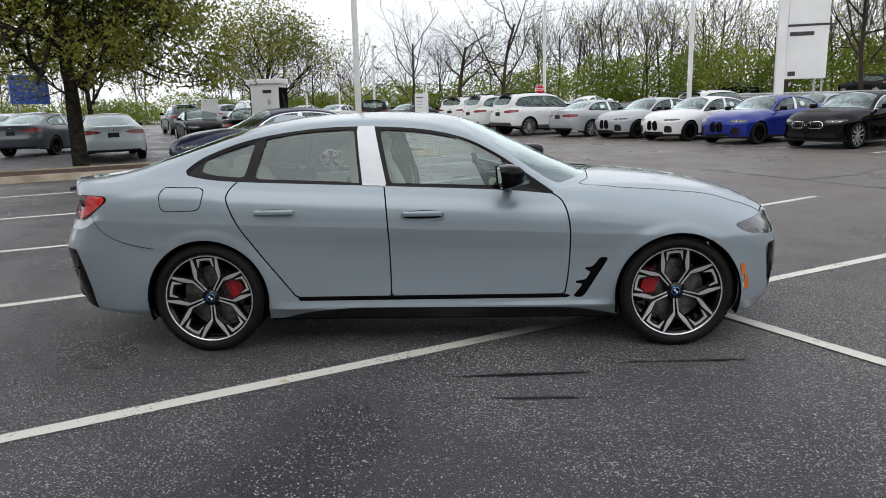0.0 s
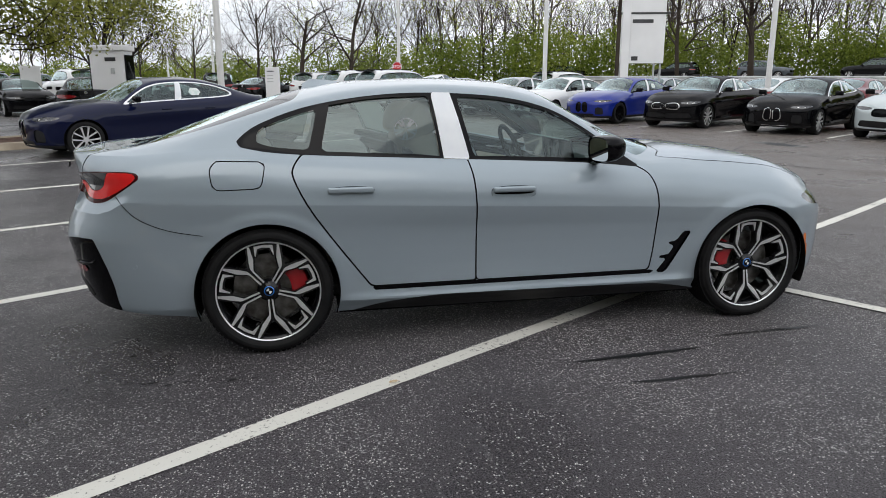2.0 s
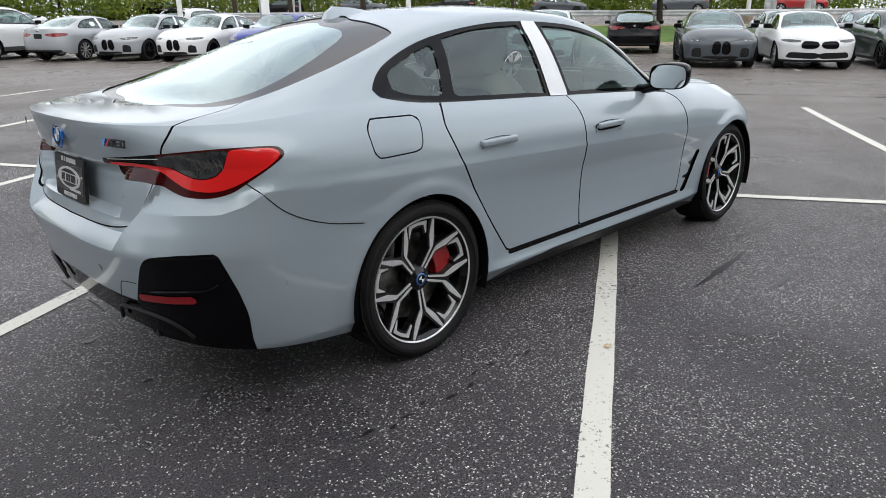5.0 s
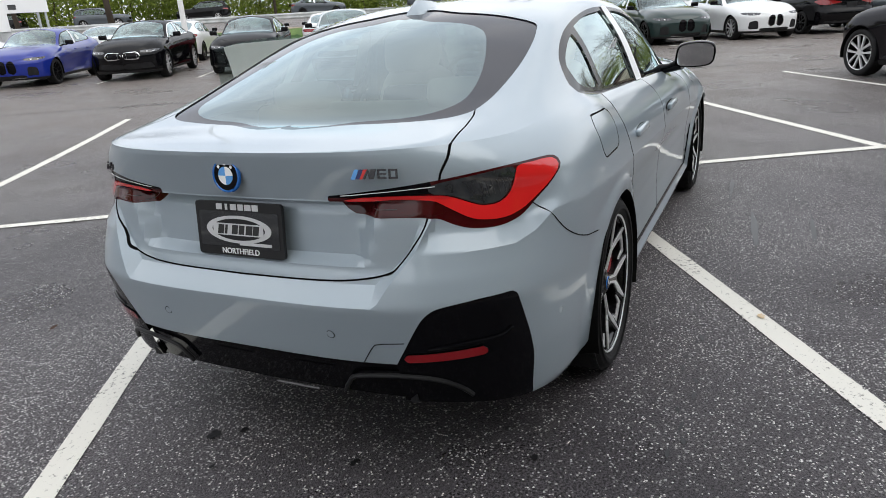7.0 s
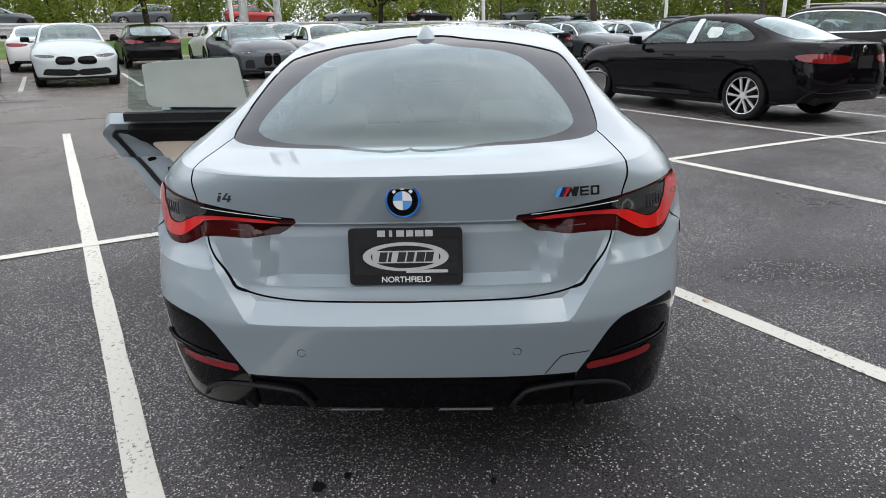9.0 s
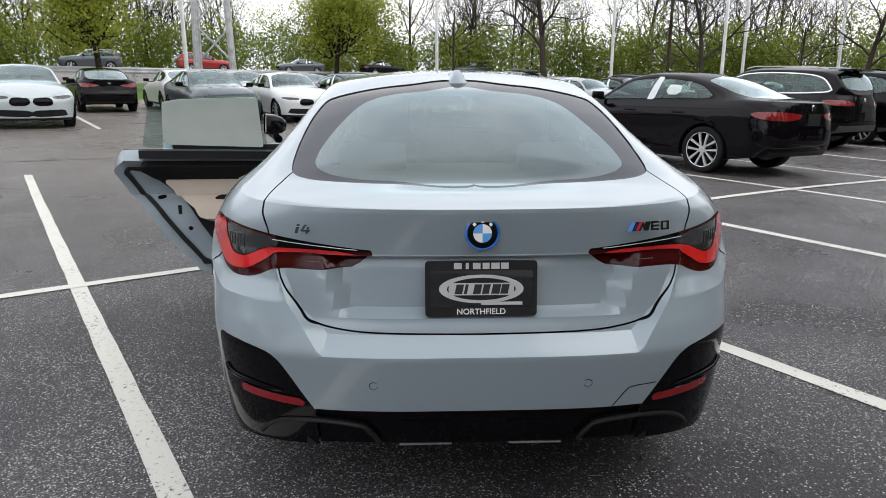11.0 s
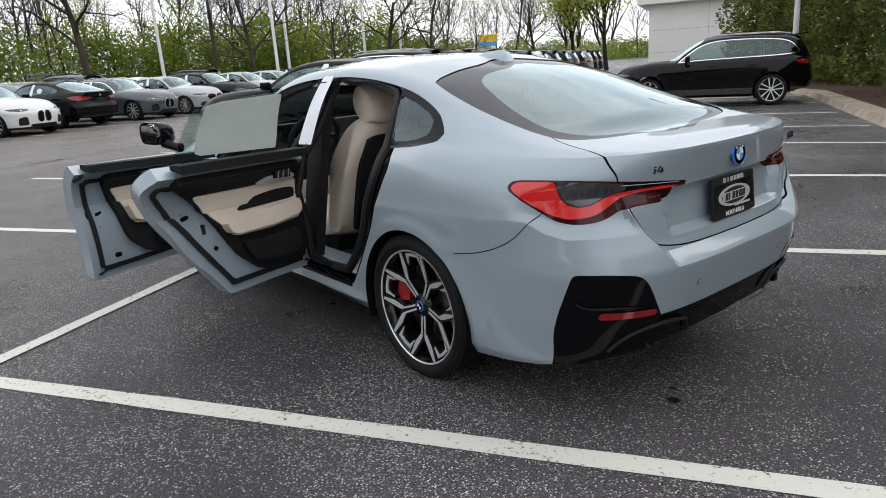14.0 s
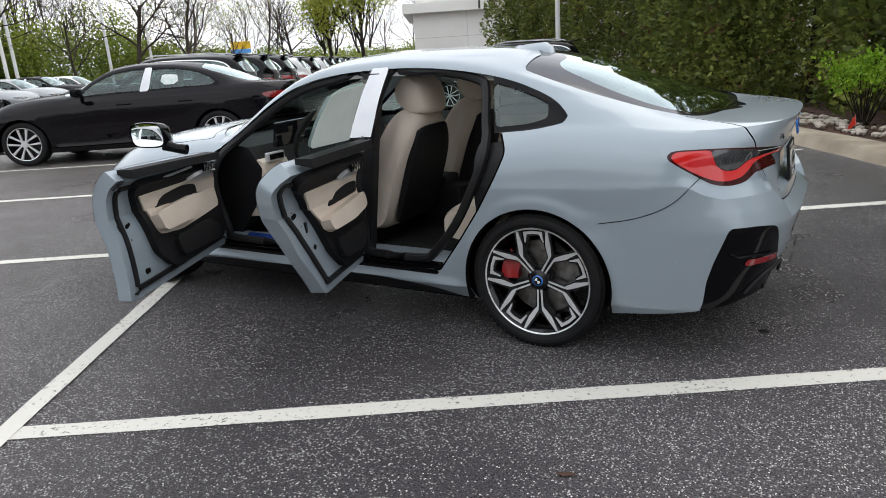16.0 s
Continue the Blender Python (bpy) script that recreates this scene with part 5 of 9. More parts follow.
for y0 in (0.36, -0.36):
    part("headrest", padded(bmesh.new(), [(-1.46, 1.06), (-1.45, 1.12), (-1.52, 1.155), (-1.60, 1.13), (-1.60, 1.05)], 0.13, y0), M["beige"], bench, "", True, 60)
bm = bmesh.new()
b_prism(bm, [(0.50, 0.62), (0.46, 0.80), (0.55, 0.93), (0.75, 0.955), (0.98, 0.95), (1.0, 0.30), (0.75, 0.32)], -0.72, 0.72)
part("dashboard", bm, M["blackleather"], car, "black dashboard")
bm = bmesh.new()
b_prism(bm, round_poly([(0.42, 0.66), (0.44, 0.84), (0.56, 0.87), (0.66, 0.62)], 0.03), 0.50, 0.715)
b_prism(bm, round_poly([(0.48, 0.50), (0.46, 0.66), (0.60, 0.68), (0.66, 0.48)], 0.03), 0.06, 0.715)
part("knee_panel", bm, M["beige"], car, "beige lower dashboard panel")
bm = bmesh.new()
b_box(bm, (0.435, 0.615, 0.865), (0.03, 0.15, 0.055), None, 0.008)
vent = part("air_vent", bm, M["satin"], car, "silver-framed air vent")
bm = bmesh.new()
b_box(bm, (0.420, 0.615, 0.865), (0.012, 0.12, 0.034), None, 0.003)
part("vent_slot", bm, M["gloss"], vent)
bm = bmesh.new()
b_box(bm, (0.47, 0.10, 0.985), (0.02, 0.92, 0.16), Matrix.Rotation(radians(-12), 3, "Y"), 0.008)
part("display", bm, M["screen"], car, "wide curved dark display")
bm = bmesh.new()
b_box(bm, (-0.10, 0, 0.50), (1.0, 0.20, 0.22), None, 0.03)
b_box(bm, (-0.32, 0, 0.63), (0.34, 0.19, 0.07), None, 0.025)
part("centre_console", bm, M["blackleather"], car)
steer = new("steering_wheel")
steer.parent = car
steer.matrix_local = pose(0.30, 0.37, 0.955, 0, 66, 0)
bm = bmesh.new()
b_tube(bm, [(0.178 * math.cos(a), 0.178 * math.sin(a), 0) for a in np.linspace(0, 2 * math.pi, 33)], 0.017, 8, False)
part("wheel_rim", bm, M["blackleather"], steer, "", True)
bm = bmesh.new()
b_box(bm, (0, 0, 0.02), (0.10, 0.14, 0.05), None, 0.02, 3)
b_box(bm, (0, 0.12, 0.01), (0.035, 0.11, 0.014), None, 0.004)
b_box(bm, (0, -0.12, 0.01), (0.035, 0.11, 0.014), None, 0.004)
b_box(bm, (0.12, 0, 0.01), (0.11, 0.035, 0.014), None, 0.004)
part("wheel_hub", bm, M["trim"], steer, "", True)
bm = bmesh.new()
b_prism(bm, [(-1.40, 0.27), (1.0, 0.27), (1.0, 0.30), (-1.40, 0.33)], -0.78, 0.78)
part("cabin_floor", bm, M["carpet"], car, "black carpet")
bm = bmesh.new()
b_prism(bm, [(-2.25, 0.32), (-1.60, 0.30), (-1.60, 0.98), (-2.05, 1.005), (-2.25, 0.97)], -0.50, 0.50)
part("parcel_shelf", bm, M["carpet"], car, "black parcel shelf over the boot")
roof_in, _ = full.cut(lambda d: np.where(d[:, 7] > 1.35, np.abs(d[:, 0] + 0.57) - 0.68, 0.5))
roof_in.both().pushed(-0.035).build("headliner", M["liner"], car, "light grey headliner")
bm = bmesh.new()
b_box(bm, (0.36, 0, 1.255), (0.03, 0.23, 0.065), Matrix.Rotation(radians(15), 3, "Y"), 0.012)
part("inside_mirror", bm, M["gloss"], car)
# left door openings: pillar, sill, seals
bm = bmesh.new()
b_prism(bm, [(-0.40, 0.30), (-0.24, 0.30), (-0.27, 0.95), (-0.36, 1.34), (-0.45, 1.34), (-0.42, 0.95)], -0.02, 0.035, "xz", Matrix(((1, 0, 0, 0), (0, 1, -0.17, 0.86), (0, 0, 1, 0), (0, 0, 0, 1))))
part("door_pillar", bm, M["trim"], car, "black door pillar")
bm = bmesh.new()
b_prism(bm, [(-0.36, 0.33), (-0.285, 0.33), (-0.295, 0.96), (-0.37, 0.96)], 0.855, 0.895)
part("pillar_face", bm, M["grey"], car)
bm = bmesh.new()
b_prism(bm, round_poly([(0.66, 0.24), (0.835, 0.24), (0.872, 0.30), (0.872, 0.335), (0.80, 0.375), (0.66, 0.375)], 0.02), -1.02, 0.88, "yz")
part("door_sill", bm, M["grey"], car, "body-coloured door sill")
bm = bmesh.new()
b_box(bm, (0.28, 0.785, 0.372), (0.66, 0.085, 0.012), Matrix.Rotation(radians(-16), 3, "X"), 0.004)
part("sill_plate", bm, M["bluefilm"], car, "blue film on the sill plate")
bm = bmesh.new()
b_box(bm, (-0.05, 0.862, 0.352), (1.66, 0.045, 0.016), Matrix.Rotation(radians(-22), 3, "X"), 0.004)
part("sill_cover", bm, M["gloss"], car, "black sill cover")


def seal(pts, y_in=0.03, r=0.016):
    out = []
    for x, z in pts:
        w = float(width_at(COUPE, np.array([x]), np.array([min(z, float(COUPE["belt"](x)))]))[0])
        b = float(COUPE["belt"](x))
        if z > b:
            w = w + (float(COUPE["yr"](x)) - w) * min(1, (z - b) / max(0.02, float(COUPE["zr"](x)) - b))
        out.append((x, w - y_in, z))
    return out


for pts in ([(-0.40, 0.42), (-0.40, 0.95), (-0.47, 1.32), (-0.60, 1.338), (-0.85, 1.325), (-1.03, 1.285), (-1.08, 1.24), (-1.12, 1.08), (-1.16, 0.95), (-1.10, 0.78), (-0.98, 0.58), (-0.84, 0.42), (-0.76, 0.385), (-0.45, 0.385), (-0.40, 0.42)],
            [(-0.22, 0.42), (-0.25, 0.95), (-0.34, 1.32), (-0.12, 1.312), (0.14, 1.255), (0.34, 1.155), (0.56, 1.01), (0.66, 0.92), (0.70, 0.80), (0.70, 0.60), (0.66, 0.43), (0.60, 0.385), (-0.17, 0.385), (-0.22, 0.42)]):
    bm = bmesh.new()
    q = seal(smooth_loop(pts, 3, False))
    b_tube(bm, q, 0.024, 8)
    part("opening_seal", bm, M["trim"], car, "black rubber door opening seal", True)
# inner flank behind the rear opening
inner_q, _ = full.cut(lambda d: np.where(d[:, 7] < 1.0, np.maximum(np.maximum(d[:, 0] + 1.10, -1.75 - d[:, 0]), 0.35 - d[:, 2]), 0.5))
inner_q.pushed(-0.05).build("inner_flank", M["trim"], car)
inner_q.flipped().pushed(-0.05).build("inner_flank", M["trim"], car)
# inner skins of the closed doors
for sh, nm in ((front_p, 0), (rear_p, 1)):
    t_ = sh.flipped().pushed(-0.09)
    t_.build("inner_trim", M["beige"], door_fr if nm == 0 else door_rr, "beige inner door trim")

# ---- plate, badges, fin ----
plate = new("plate_holder")
plate.parent = car
plate.matrix_local = pose(-2.432, 0.0, 0.816, 0, 0, -90) @ pose(0, 0, 0, 84, 0, 0)
tagged(plate, label="black dealer plate in a black frame")
bm = bmesh.new()
b_prism(bm, round_poly([(-0.163, -0.082), (0.163, -0.082), (0.163, 0.082), (-0.163, 0.082)], 0.012), 0.0, 0.012, "xy")
part("plate_frame", bm, M["trim"], plate)
bm = bmesh.new()
b_prism(bm, round_poly([(-0.150, -0.054), (0.150, -0.054), (0.150, 0.054), (-0.150, 0.054)], 0.006), 0.010, 0.0135, "xy")
part("plate_insert", bm, M["screen"], plate)


def oval(a, b, z0, z1, cx=0, cy=0, n=40):
    bm = bmesh.new()
    b_prism(bm, [(cx + a * math.cos(2 * math.pi * k / n), cy + b * math.sin(2 * math.pi * k / n)) for k in range(n)], z0, z1, "xy")
    return bm


part("oval_ring", oval(0.123, 0.042, 0.0135, 0.0150), M["satin"], plate, "silver oval emblem")
part("oval_field", oval(0.100, 0.033, 0.0150, 0.0156), M["trim"], plate)
bm = bmesh.new()
b_box(bm, (0, 0.0, 0.0162), (0.19, 0.036, 0.001))
part("oval_band", bm, M["satin"], plate)
for k, wd in enumerate((0.022, 0.009, 0.022, 0.020, 0.024, 0.022)):
    bm = bmesh.new()
    b_prism(bm, [(-0.078 + 0.0265 * k, -0.014), (-0.078 + 0.0265 * k + wd, -0.014), (-0.072 + 0.0265 * k + wd, 0.014), (-0.072 + 0.0265 * k, 0.014)], 0.0167, 0.0176, "xy")
    part("emblem_bar", bm, M["ink"], plate, "bold black emblem bar")
    bm = bmesh.new()
    b_box(bm, (-0.068 + 0.0272 * k, 0.0675, 0.0125), (wd, 0.018, 0.0016))
    part("frame_bar", bm, M["satin"], plate, "pale bar on the frame")
bm = bmesh.new()
b_box(bm, (0.060, -0.043, 0.0140), (0.12, 0.009, 0.001))
part("small_bar", bm, M["satin"], plate)
lettering("NORTHFIELD", 0.024, M["white"], plate, pose(0, -0.068, 0.0125), "frame_lettering")

badge = new("round_badge")
badge.parent = car
badge.matrix_local = pose(-2.452, 0.0, 0.985, 0, 0, -90) @ pose(0, 0, 0, 86, 0, 0)
tagged(badge, label="round badge with blue ring and quartered centre")
bm = bmesh.new()
b_lathe(bm, [(0.0, 0.006), (0.043, 0.006), (0.045, 0.009), (0.049, 0.008), (0.051, 0.0)], 48, "z")
part("badge_ring", bm, M["blue"], badge, "", True, 30)
part("badge_disc", oval(0.0425, 0.0425, 0.005, 0.0075), M["gloss"], badge)
for q in range(4):
    bm = bmesh.new()
    b_prism(bm, [(0, 0)] + [(0.0265 * math.cos(math.pi / 2 * (q + k / 8)), 0.0265 * math.sin(math.pi / 2 * (q + k / 8))) for k in range(9)], 0.0075, 0.0085, "xy")
    part("badge_quarter", bm, M["white"] if q % 2 == 0 else M["lightblue"], badge)
for k in (-1, 0, 1):
    bm = bmesh.new()
    a = radians(90 - 42 * k)
    b_box(bm, (0.0345 * math.cos(a), 0.0345 * math.sin(a), 0.008), (0.009, 0.008, 0.001), Matrix.Rotation(a - math.pi / 2, 3, "Z"))
    part("badge_mark", bm, M["white"], badge)


def rear_mark(y, z, x, yaw):
    return pose(x, y, z, 0, 0, -90 + yaw) @ pose(0, 0, 0, 84, 0, 0)


mk = new("model_badge")
mk.parent = car
mk.matrix_local = rear_mark(-0.482, 0.997, -2.428, 12)
tagged(mk, label="dark model badge with blue and red stripes")
for k, c in enumerate(("lightblue", "navy", "redstripe")):
    bm = bmesh.new()
    b_prism(bm, [(-0.066 + 0.0125 * k, -0.013), (-0.054 + 0.0125 * k, -0.013), (-0.042 + 0.0125 * k, 0.013), (-0.054 + 0.0125 * k, 0.013)], 0, 0.004, "xy")
    part("badge_stripe", bm, M[c], mk)
for k in range(3):
    bm = bmesh.new()
    x0 = -0.024 + 0.031 * k
    if k == 0:
        b_prism(bm, [(x0 - 0.010, -0.013), (x0 - 0.002, -0.013), (x0 + 0.006, 0.003), (x0 + 0.010, -0.013), (x0 + 0.022, -0.013), (x0 + 0.030, 0.013), (x0 + 0.016, 0.013), (x0 + 0.010, 0.004), (x0 + 0.006, 0.013)], 0, 0.005, "xy")
    else:
        for a, b, c, d in ((0, 0.0105, 0.024, 0.005), (0, -0.0105, 0.024, 0.005), (0, 0, 0.024, 0.005) if k == 1 else (0.0095, 0, 0.005, 0.024), (-0.0095, 0.0, 0.005, 0.022)):
            b_box(bm, (x0 + 0.014 + a, b, 0.0025), (c, d, 0.005))
    part("badge_figure", bm, M["badgegrey"], mk)
mk2 = new("model_badge")
mk2.parent = car
mk2.matrix_local = rear_mark(0.512, 0.995, -2.424, -15) @ Matrix.Scale(0.8, 4)
tagged(mk2, label="dark model badge")
for pl_ in ([(-0.026, -0.016), (-0.016, -0.016), (-0.010, 0.006), (-0.020, 0.006)], [(-0.019, 0.010), (-0.009, 0.010), (-0.007, 0.016), (-0.017, 0.016)],
            [(-0.006, -0.009), (0.030, -0.009), (0.031, -0.003), (0.006, -0.003), (0.020, 0.016), (0.012, 0.016)], [(0.014, -0.016), (0.022, -0.016), (0.030, 0.008), (0.022, 0.008)]):
    bm = bmesh.new()
    b_prism(bm, pl_, 0, 0.005, "xy")
    part("badge_figure", bm, M["badgegrey"], mk2)
bm = bmesh.new()
rows = []
for x_, hgt, wd in ((-1.20, 0.0, 0.030), (-1.19, 0.030, 0.020), (-1.15, 0.050, 0.014), (-1.05, 0.028, 0.022), (-0.97, 0.006, 0.020), (-0.94, -0.01, 0.012)):
    zc_ = float(COUPE["zc"](x_)) - 0.004
    rows.append([bm.verts.new((x_, -wd - 0.03, zc_ - 0.01)), bm.verts.new((x_, -wd * 0.7, zc_ + hgt)), bm.verts.new((x_, wd * 0.7, zc_ + hgt)), bm.verts.new((x_, wd + 0.03, zc_ - 0.01))])
for a, b in zip(rows, rows[1:]):
    for i in range(3):
        bm.faces.new((a[i], a[i + 1], b[i + 1], b[i]))
part("roof_fin", bm, M["grey"], car, "body-coloured shark-fin aerial", True, 60)


# ---- the lot ----
CU, SU = 0.857, 0.515  # the bays run 31 degrees off the grey car
LOT = math.degrees(math.atan2(SU, CU))


def uw(u, w):
    return u * CU - w * SU, u * SU + w * CU


def G(x, y):
    """Height of the ground: level under the grey car, then a gentle fall across the lot."""
    u, w = x * CU + y * SU, -x * SU + y * CU
    r = math.hypot(u, w)
    s = min(1, max(0, (r - 4) / 7))
    s = s * s * (3 - 2 * s)
    k = 1 if r < 60 else 60 / r
    v = min(1, max(0, (u - 29.6) / 4))
    return s * k * (0.016 * w + 0.012 * u) + 0.75 * v * v * (3 - 2 * v) + 0.02 * min(40, max(0, u - 34))


def asphalt():
    m = material("asphalt", (0.045, 0.045, 0.047), 0.6, spec=0.24)
    t, b = nodes(m)
    co = mnode(t, "ShaderNodeTexCoord")

    def noise_(scale, detail=4.0, rough=0.5):
        n = mnode(t, "ShaderNodeTexNoise", Scale=scale, Detail=detail, Roughness=rough)
        t.links.new(co.outputs["Object"], n.inputs["Vector"])
        return n.outputs[0]

    def ramp(src, p0, c0, p1, c1):
        r = mnode(t, "ShaderNodeValToRGB")
        r.color_ramp.elements[0].position, r.color_ramp.elements[0].color = p0, (*c0, 1)
        r.color_ramp.elements[1].position, r.color_ramp.elements[1].color = p1, (*c1, 1)
        t.links.new(src, r.inputs[0])
        return r.outputs[0]

    def mix(fac, a, bb, kind="MIX"):
        x = mnode(t, "ShaderNodeMix")
        x.data_type, x.blend_type = "RGBA", kind
        for key, src in (("Factor", fac), ("A", a), ("B", bb)):
            if isinstance(src, (int, float)):
                x.inputs[key].default_value = src
            elif isinstance(src, tuple):
                x.inputs[key].default_value = (*src, 1)
            else:
                t.links.new(src, x.inputs[key])
        return x.outputs["Result"]
    def cells(scale, feature="F1"):
        n = mnode(t, "ShaderNodeTexVoronoi", Scale=scale)
        n.feature = feature
        t.links.new(co.outputs["Object"], n.inputs["Vector"])
        return n

    def math_(kind, a, bb, clamp=False):
        n = mnode(t, "ShaderNodeMath")
        n.operation, n.use_clamp = kind, clamp
        for i, src in enumerate((a, bb)):
            if isinstance(src, (int, float)):
                n.inputs[i].default_value = src
            else:
                t.links.new(src, n.inputs[i])
        return n.outputs[0]
    wear = noise_(0.55, 5, 0.6)
    base = ramp(noise_(0.35, 6), 0.35, (0.026, 0.0235, 0.0262), 0.65, (0.066, 0.060, 0.065))
    fine = ramp(noise_(120, 3, 0.75), 0.38, (0.05, 0.05, 0.05), 0.66, (3.0, 3.0, 3.0))
    base = mix(1.0, base, fine, "MULTIPLY")
    heights = noise_(110, 3, 0.7)
    ragged = math_("MULTIPLY", math_("SUBTRACT", noise_(260, 2, 0.6), 0.5), 0.9)
    for scale, reach, keep, tone in ((80.0, 0.35, (0.82, 0.45), (0.008, 0.52)), (125.0, 0.44, (0.91, 0.56), (0.06, 0.95))):
        v = cells(scale)
        sel = mnode(t, "ShaderNodeSeparateColor")
        t.links.new(v.outputs["Color"], sel.inputs[0])
        limit = ramp(wear, 0.42, (keep[0],) * 3, 0.62, (keep[1],) * 3)
        here = math_("MULTIPLY", math_("LESS_THAN", math_("ADD", v.outputs["Distance"], ragged), reach), math_("GREATER_THAN", sel.outputs[0], limit))
        stone = ramp(sel.outputs[1], 0.0, (tone[0],) * 3, 1.0, (tone[1], tone[1] * 0.985, tone[1] * 0.95))
        base = mix(here, base, stone)
        heights = math_("ADD", heights, math_("MULTIPLY", here, 0.30))
    # worn lighter drive lane towards the rows beyond; its early rise also paints sky sheen
    sx = mnode(t, "ShaderNodeSeparateXYZ")
    t.links.new(co.outputs["Object"], sx.inputs[0])
    du = mnode(t, "ShaderNodeMath")
    du.operation = "MULTIPLY_ADD"
    du.inputs[1].default_value = CU
    dw = mnode(t, "ShaderNodeMath")
    dw.operation = "MULTIPLY"
    dw.inputs[1].default_value = SU
    t.links.new(sx.outputs[1], dw.inputs[0])
    t.links.new(sx.outputs[0], du.inputs[0])
    t.links.new(dw.outputs[0], du.inputs[2])
    wob = mnode(t, "ShaderNodeMath")
    wob.operation = "MULTIPLY_ADD"
    wob.inputs[1].default_value = 2.0
    t.links.new(noise_(0.5, 3), wob.inputs[0])
    t.links.new(du.outputs[0], wob.inputs[2])
    mr = mnode(t, "ShaderNodeMapRange")
    mr.inputs["From Min"].default_value, mr.inputs["From Max"].default_value = 1.2, 9.8
    t.links.new(wob.outputs[0], mr.inputs["Value"])
    worn = mix(1.0, (0.185, 0.160, 0.142), ramp(noise_(60, 4, 0.7), 0.36, (0.5, 0.5, 0.5), 0.66, (1.5, 1.5, 1.5)), "MULTIPLY")
    mm = mnode(t, "ShaderNodeMath")
    mm.operation = "MULTIPLY"
    mm.inputs[1].default_value = 0.75
    t.links.new(mr.outputs[0], mm.inputs[0])
    base = mix(mm.outputs[0], base, worn)
    t.links.new(base, b.inputs["Base Color"])
    rg = mnode(t, "ShaderNodeMapRange")
    rg.inputs["From Min"].default_value, rg.inputs["From Max"].default_value = 0.35, 0.65
    rg.inputs["To Min"].default_value, rg.inputs["To Max"].default_value = 0.24, 0.50
    t.links.new(noise_(0.6, 5), rg.inputs["Value"])
    t.links.new(rg.outputs[0], b.inputs["Roughness"])
    bp = mnode(t, "ShaderNodeBump", Strength=1.0, Distance=0.010)
    t.links.new(heights, bp.inputs["Height"])
    t.links.new(bp.outputs[0], b.inputs["Normal"])
    return m


M["asphalt"] = asphalt()
M["line"] = material("worn_white_line_paint", (0.72, 0.71, 0.66), 0.7)
t_, b_ = nodes(M["line"])
c_ = mnode(t_, "ShaderNodeTexCoord")
n_ = mnode(t_, "ShaderNodeTexNoise", Scale=38.0, Detail=6.0, Roughness=0.75)
n3_ = mnode(t_, "ShaderNodeTexNoise", Scale=2.2, Detail=4.0)
r_ = mnode(t_, "ShaderNodeValToRGB")
r_.color_ramp.elements[0].position, r_.color_ramp.elements[0].color = 0.36, (0.10, 0.098, 0.092, 1)
r_.color_ramp.elements[1].position, r_.color_ramp.elements[1].color = 0.43, (0.63, 0.615, 0.56, 1)
m_ = mnode(t_, "ShaderNodeMath")
m_.operation = "MULTIPLY_ADD"
m_.inputs[1].default_value = 0.30
ad_ = mnode(t_, "ShaderNodeMath")
ad_.operation = "SUBTRACT"
ad_.inputs[1].default_value = 0.14
t_.links.new(c_.outputs["Object"], n_.inputs["Vector"])
t_.links.new(c_.outputs["Object"], n3_.inputs["Vector"])
t_.links.new(n3_.outputs[0], m_.inputs[0])
t_.links.new(n_.outputs[0], m_.inputs[2])
t_.links.new(m_.outputs[0], ad_.inputs[0])
t_.links.new(ad_.outputs[0], r_.inputs[0])
t_.links.new(r_.outputs[0], b_.inputs["Base Color"])
bp_ = mnode(t_, "ShaderNodeBump", Strength=0.5, Distance=0.004)
t_.links.new(n_.outputs[0], bp_.inputs["Height"])
t_.links.new(bp_.outputs[0], b_.inputs["Normal"])
M["grass"] = varied(material("spring_grass", (0.07, 0.13, 0.025), 0.9), (0.05, 0.10, 0.02), (0.12, 0.19, 0.04), 1.2, 8, 0.3, 0.7, 0.6, 40, None, 0.03)
M["kerb"] = varied(material("weathered_concrete", (0.27, 0.24, 0.20), 0.85), (0.21, 0.170, 0.125), (0.41, 0.350, 0.265), 2.6, 8, 0.3, 0.7, 0.5, 60, (0.75, 0.95), 0.006)
M["mulch"] = varied(material("bark_mulch", (0.07, 0.035, 0.022), 0.95), (0.035, 0.018, 0.012), (0.12, 0.062, 0.04), 9, 8, 0.3, 0.7, 1.0, 45, None, 0.03)

# the ground: fine near the cars, coarse to the horizon
ticks = np.concatenate([-np.geomspace(900, 26, 14), np.linspace(-24, 60, 85), np.geomspace(62, 900, 14)])
vs = [(a, b, G(a, b)) for b in ticks for a in ticks]
n_t = len(ticks)
fs = [(j * n_t + i, j * n_t + i + 1, (j + 1) * n_t + i + 1, (j + 1) * n_t + i) for j in range(n_t - 1) for i in range(n_t - 1)]
tagged(mesh_object("ground", vs, fs, M["asphalt"]), "damp dark asphalt car park with pale grit", "ground", kind="structure")


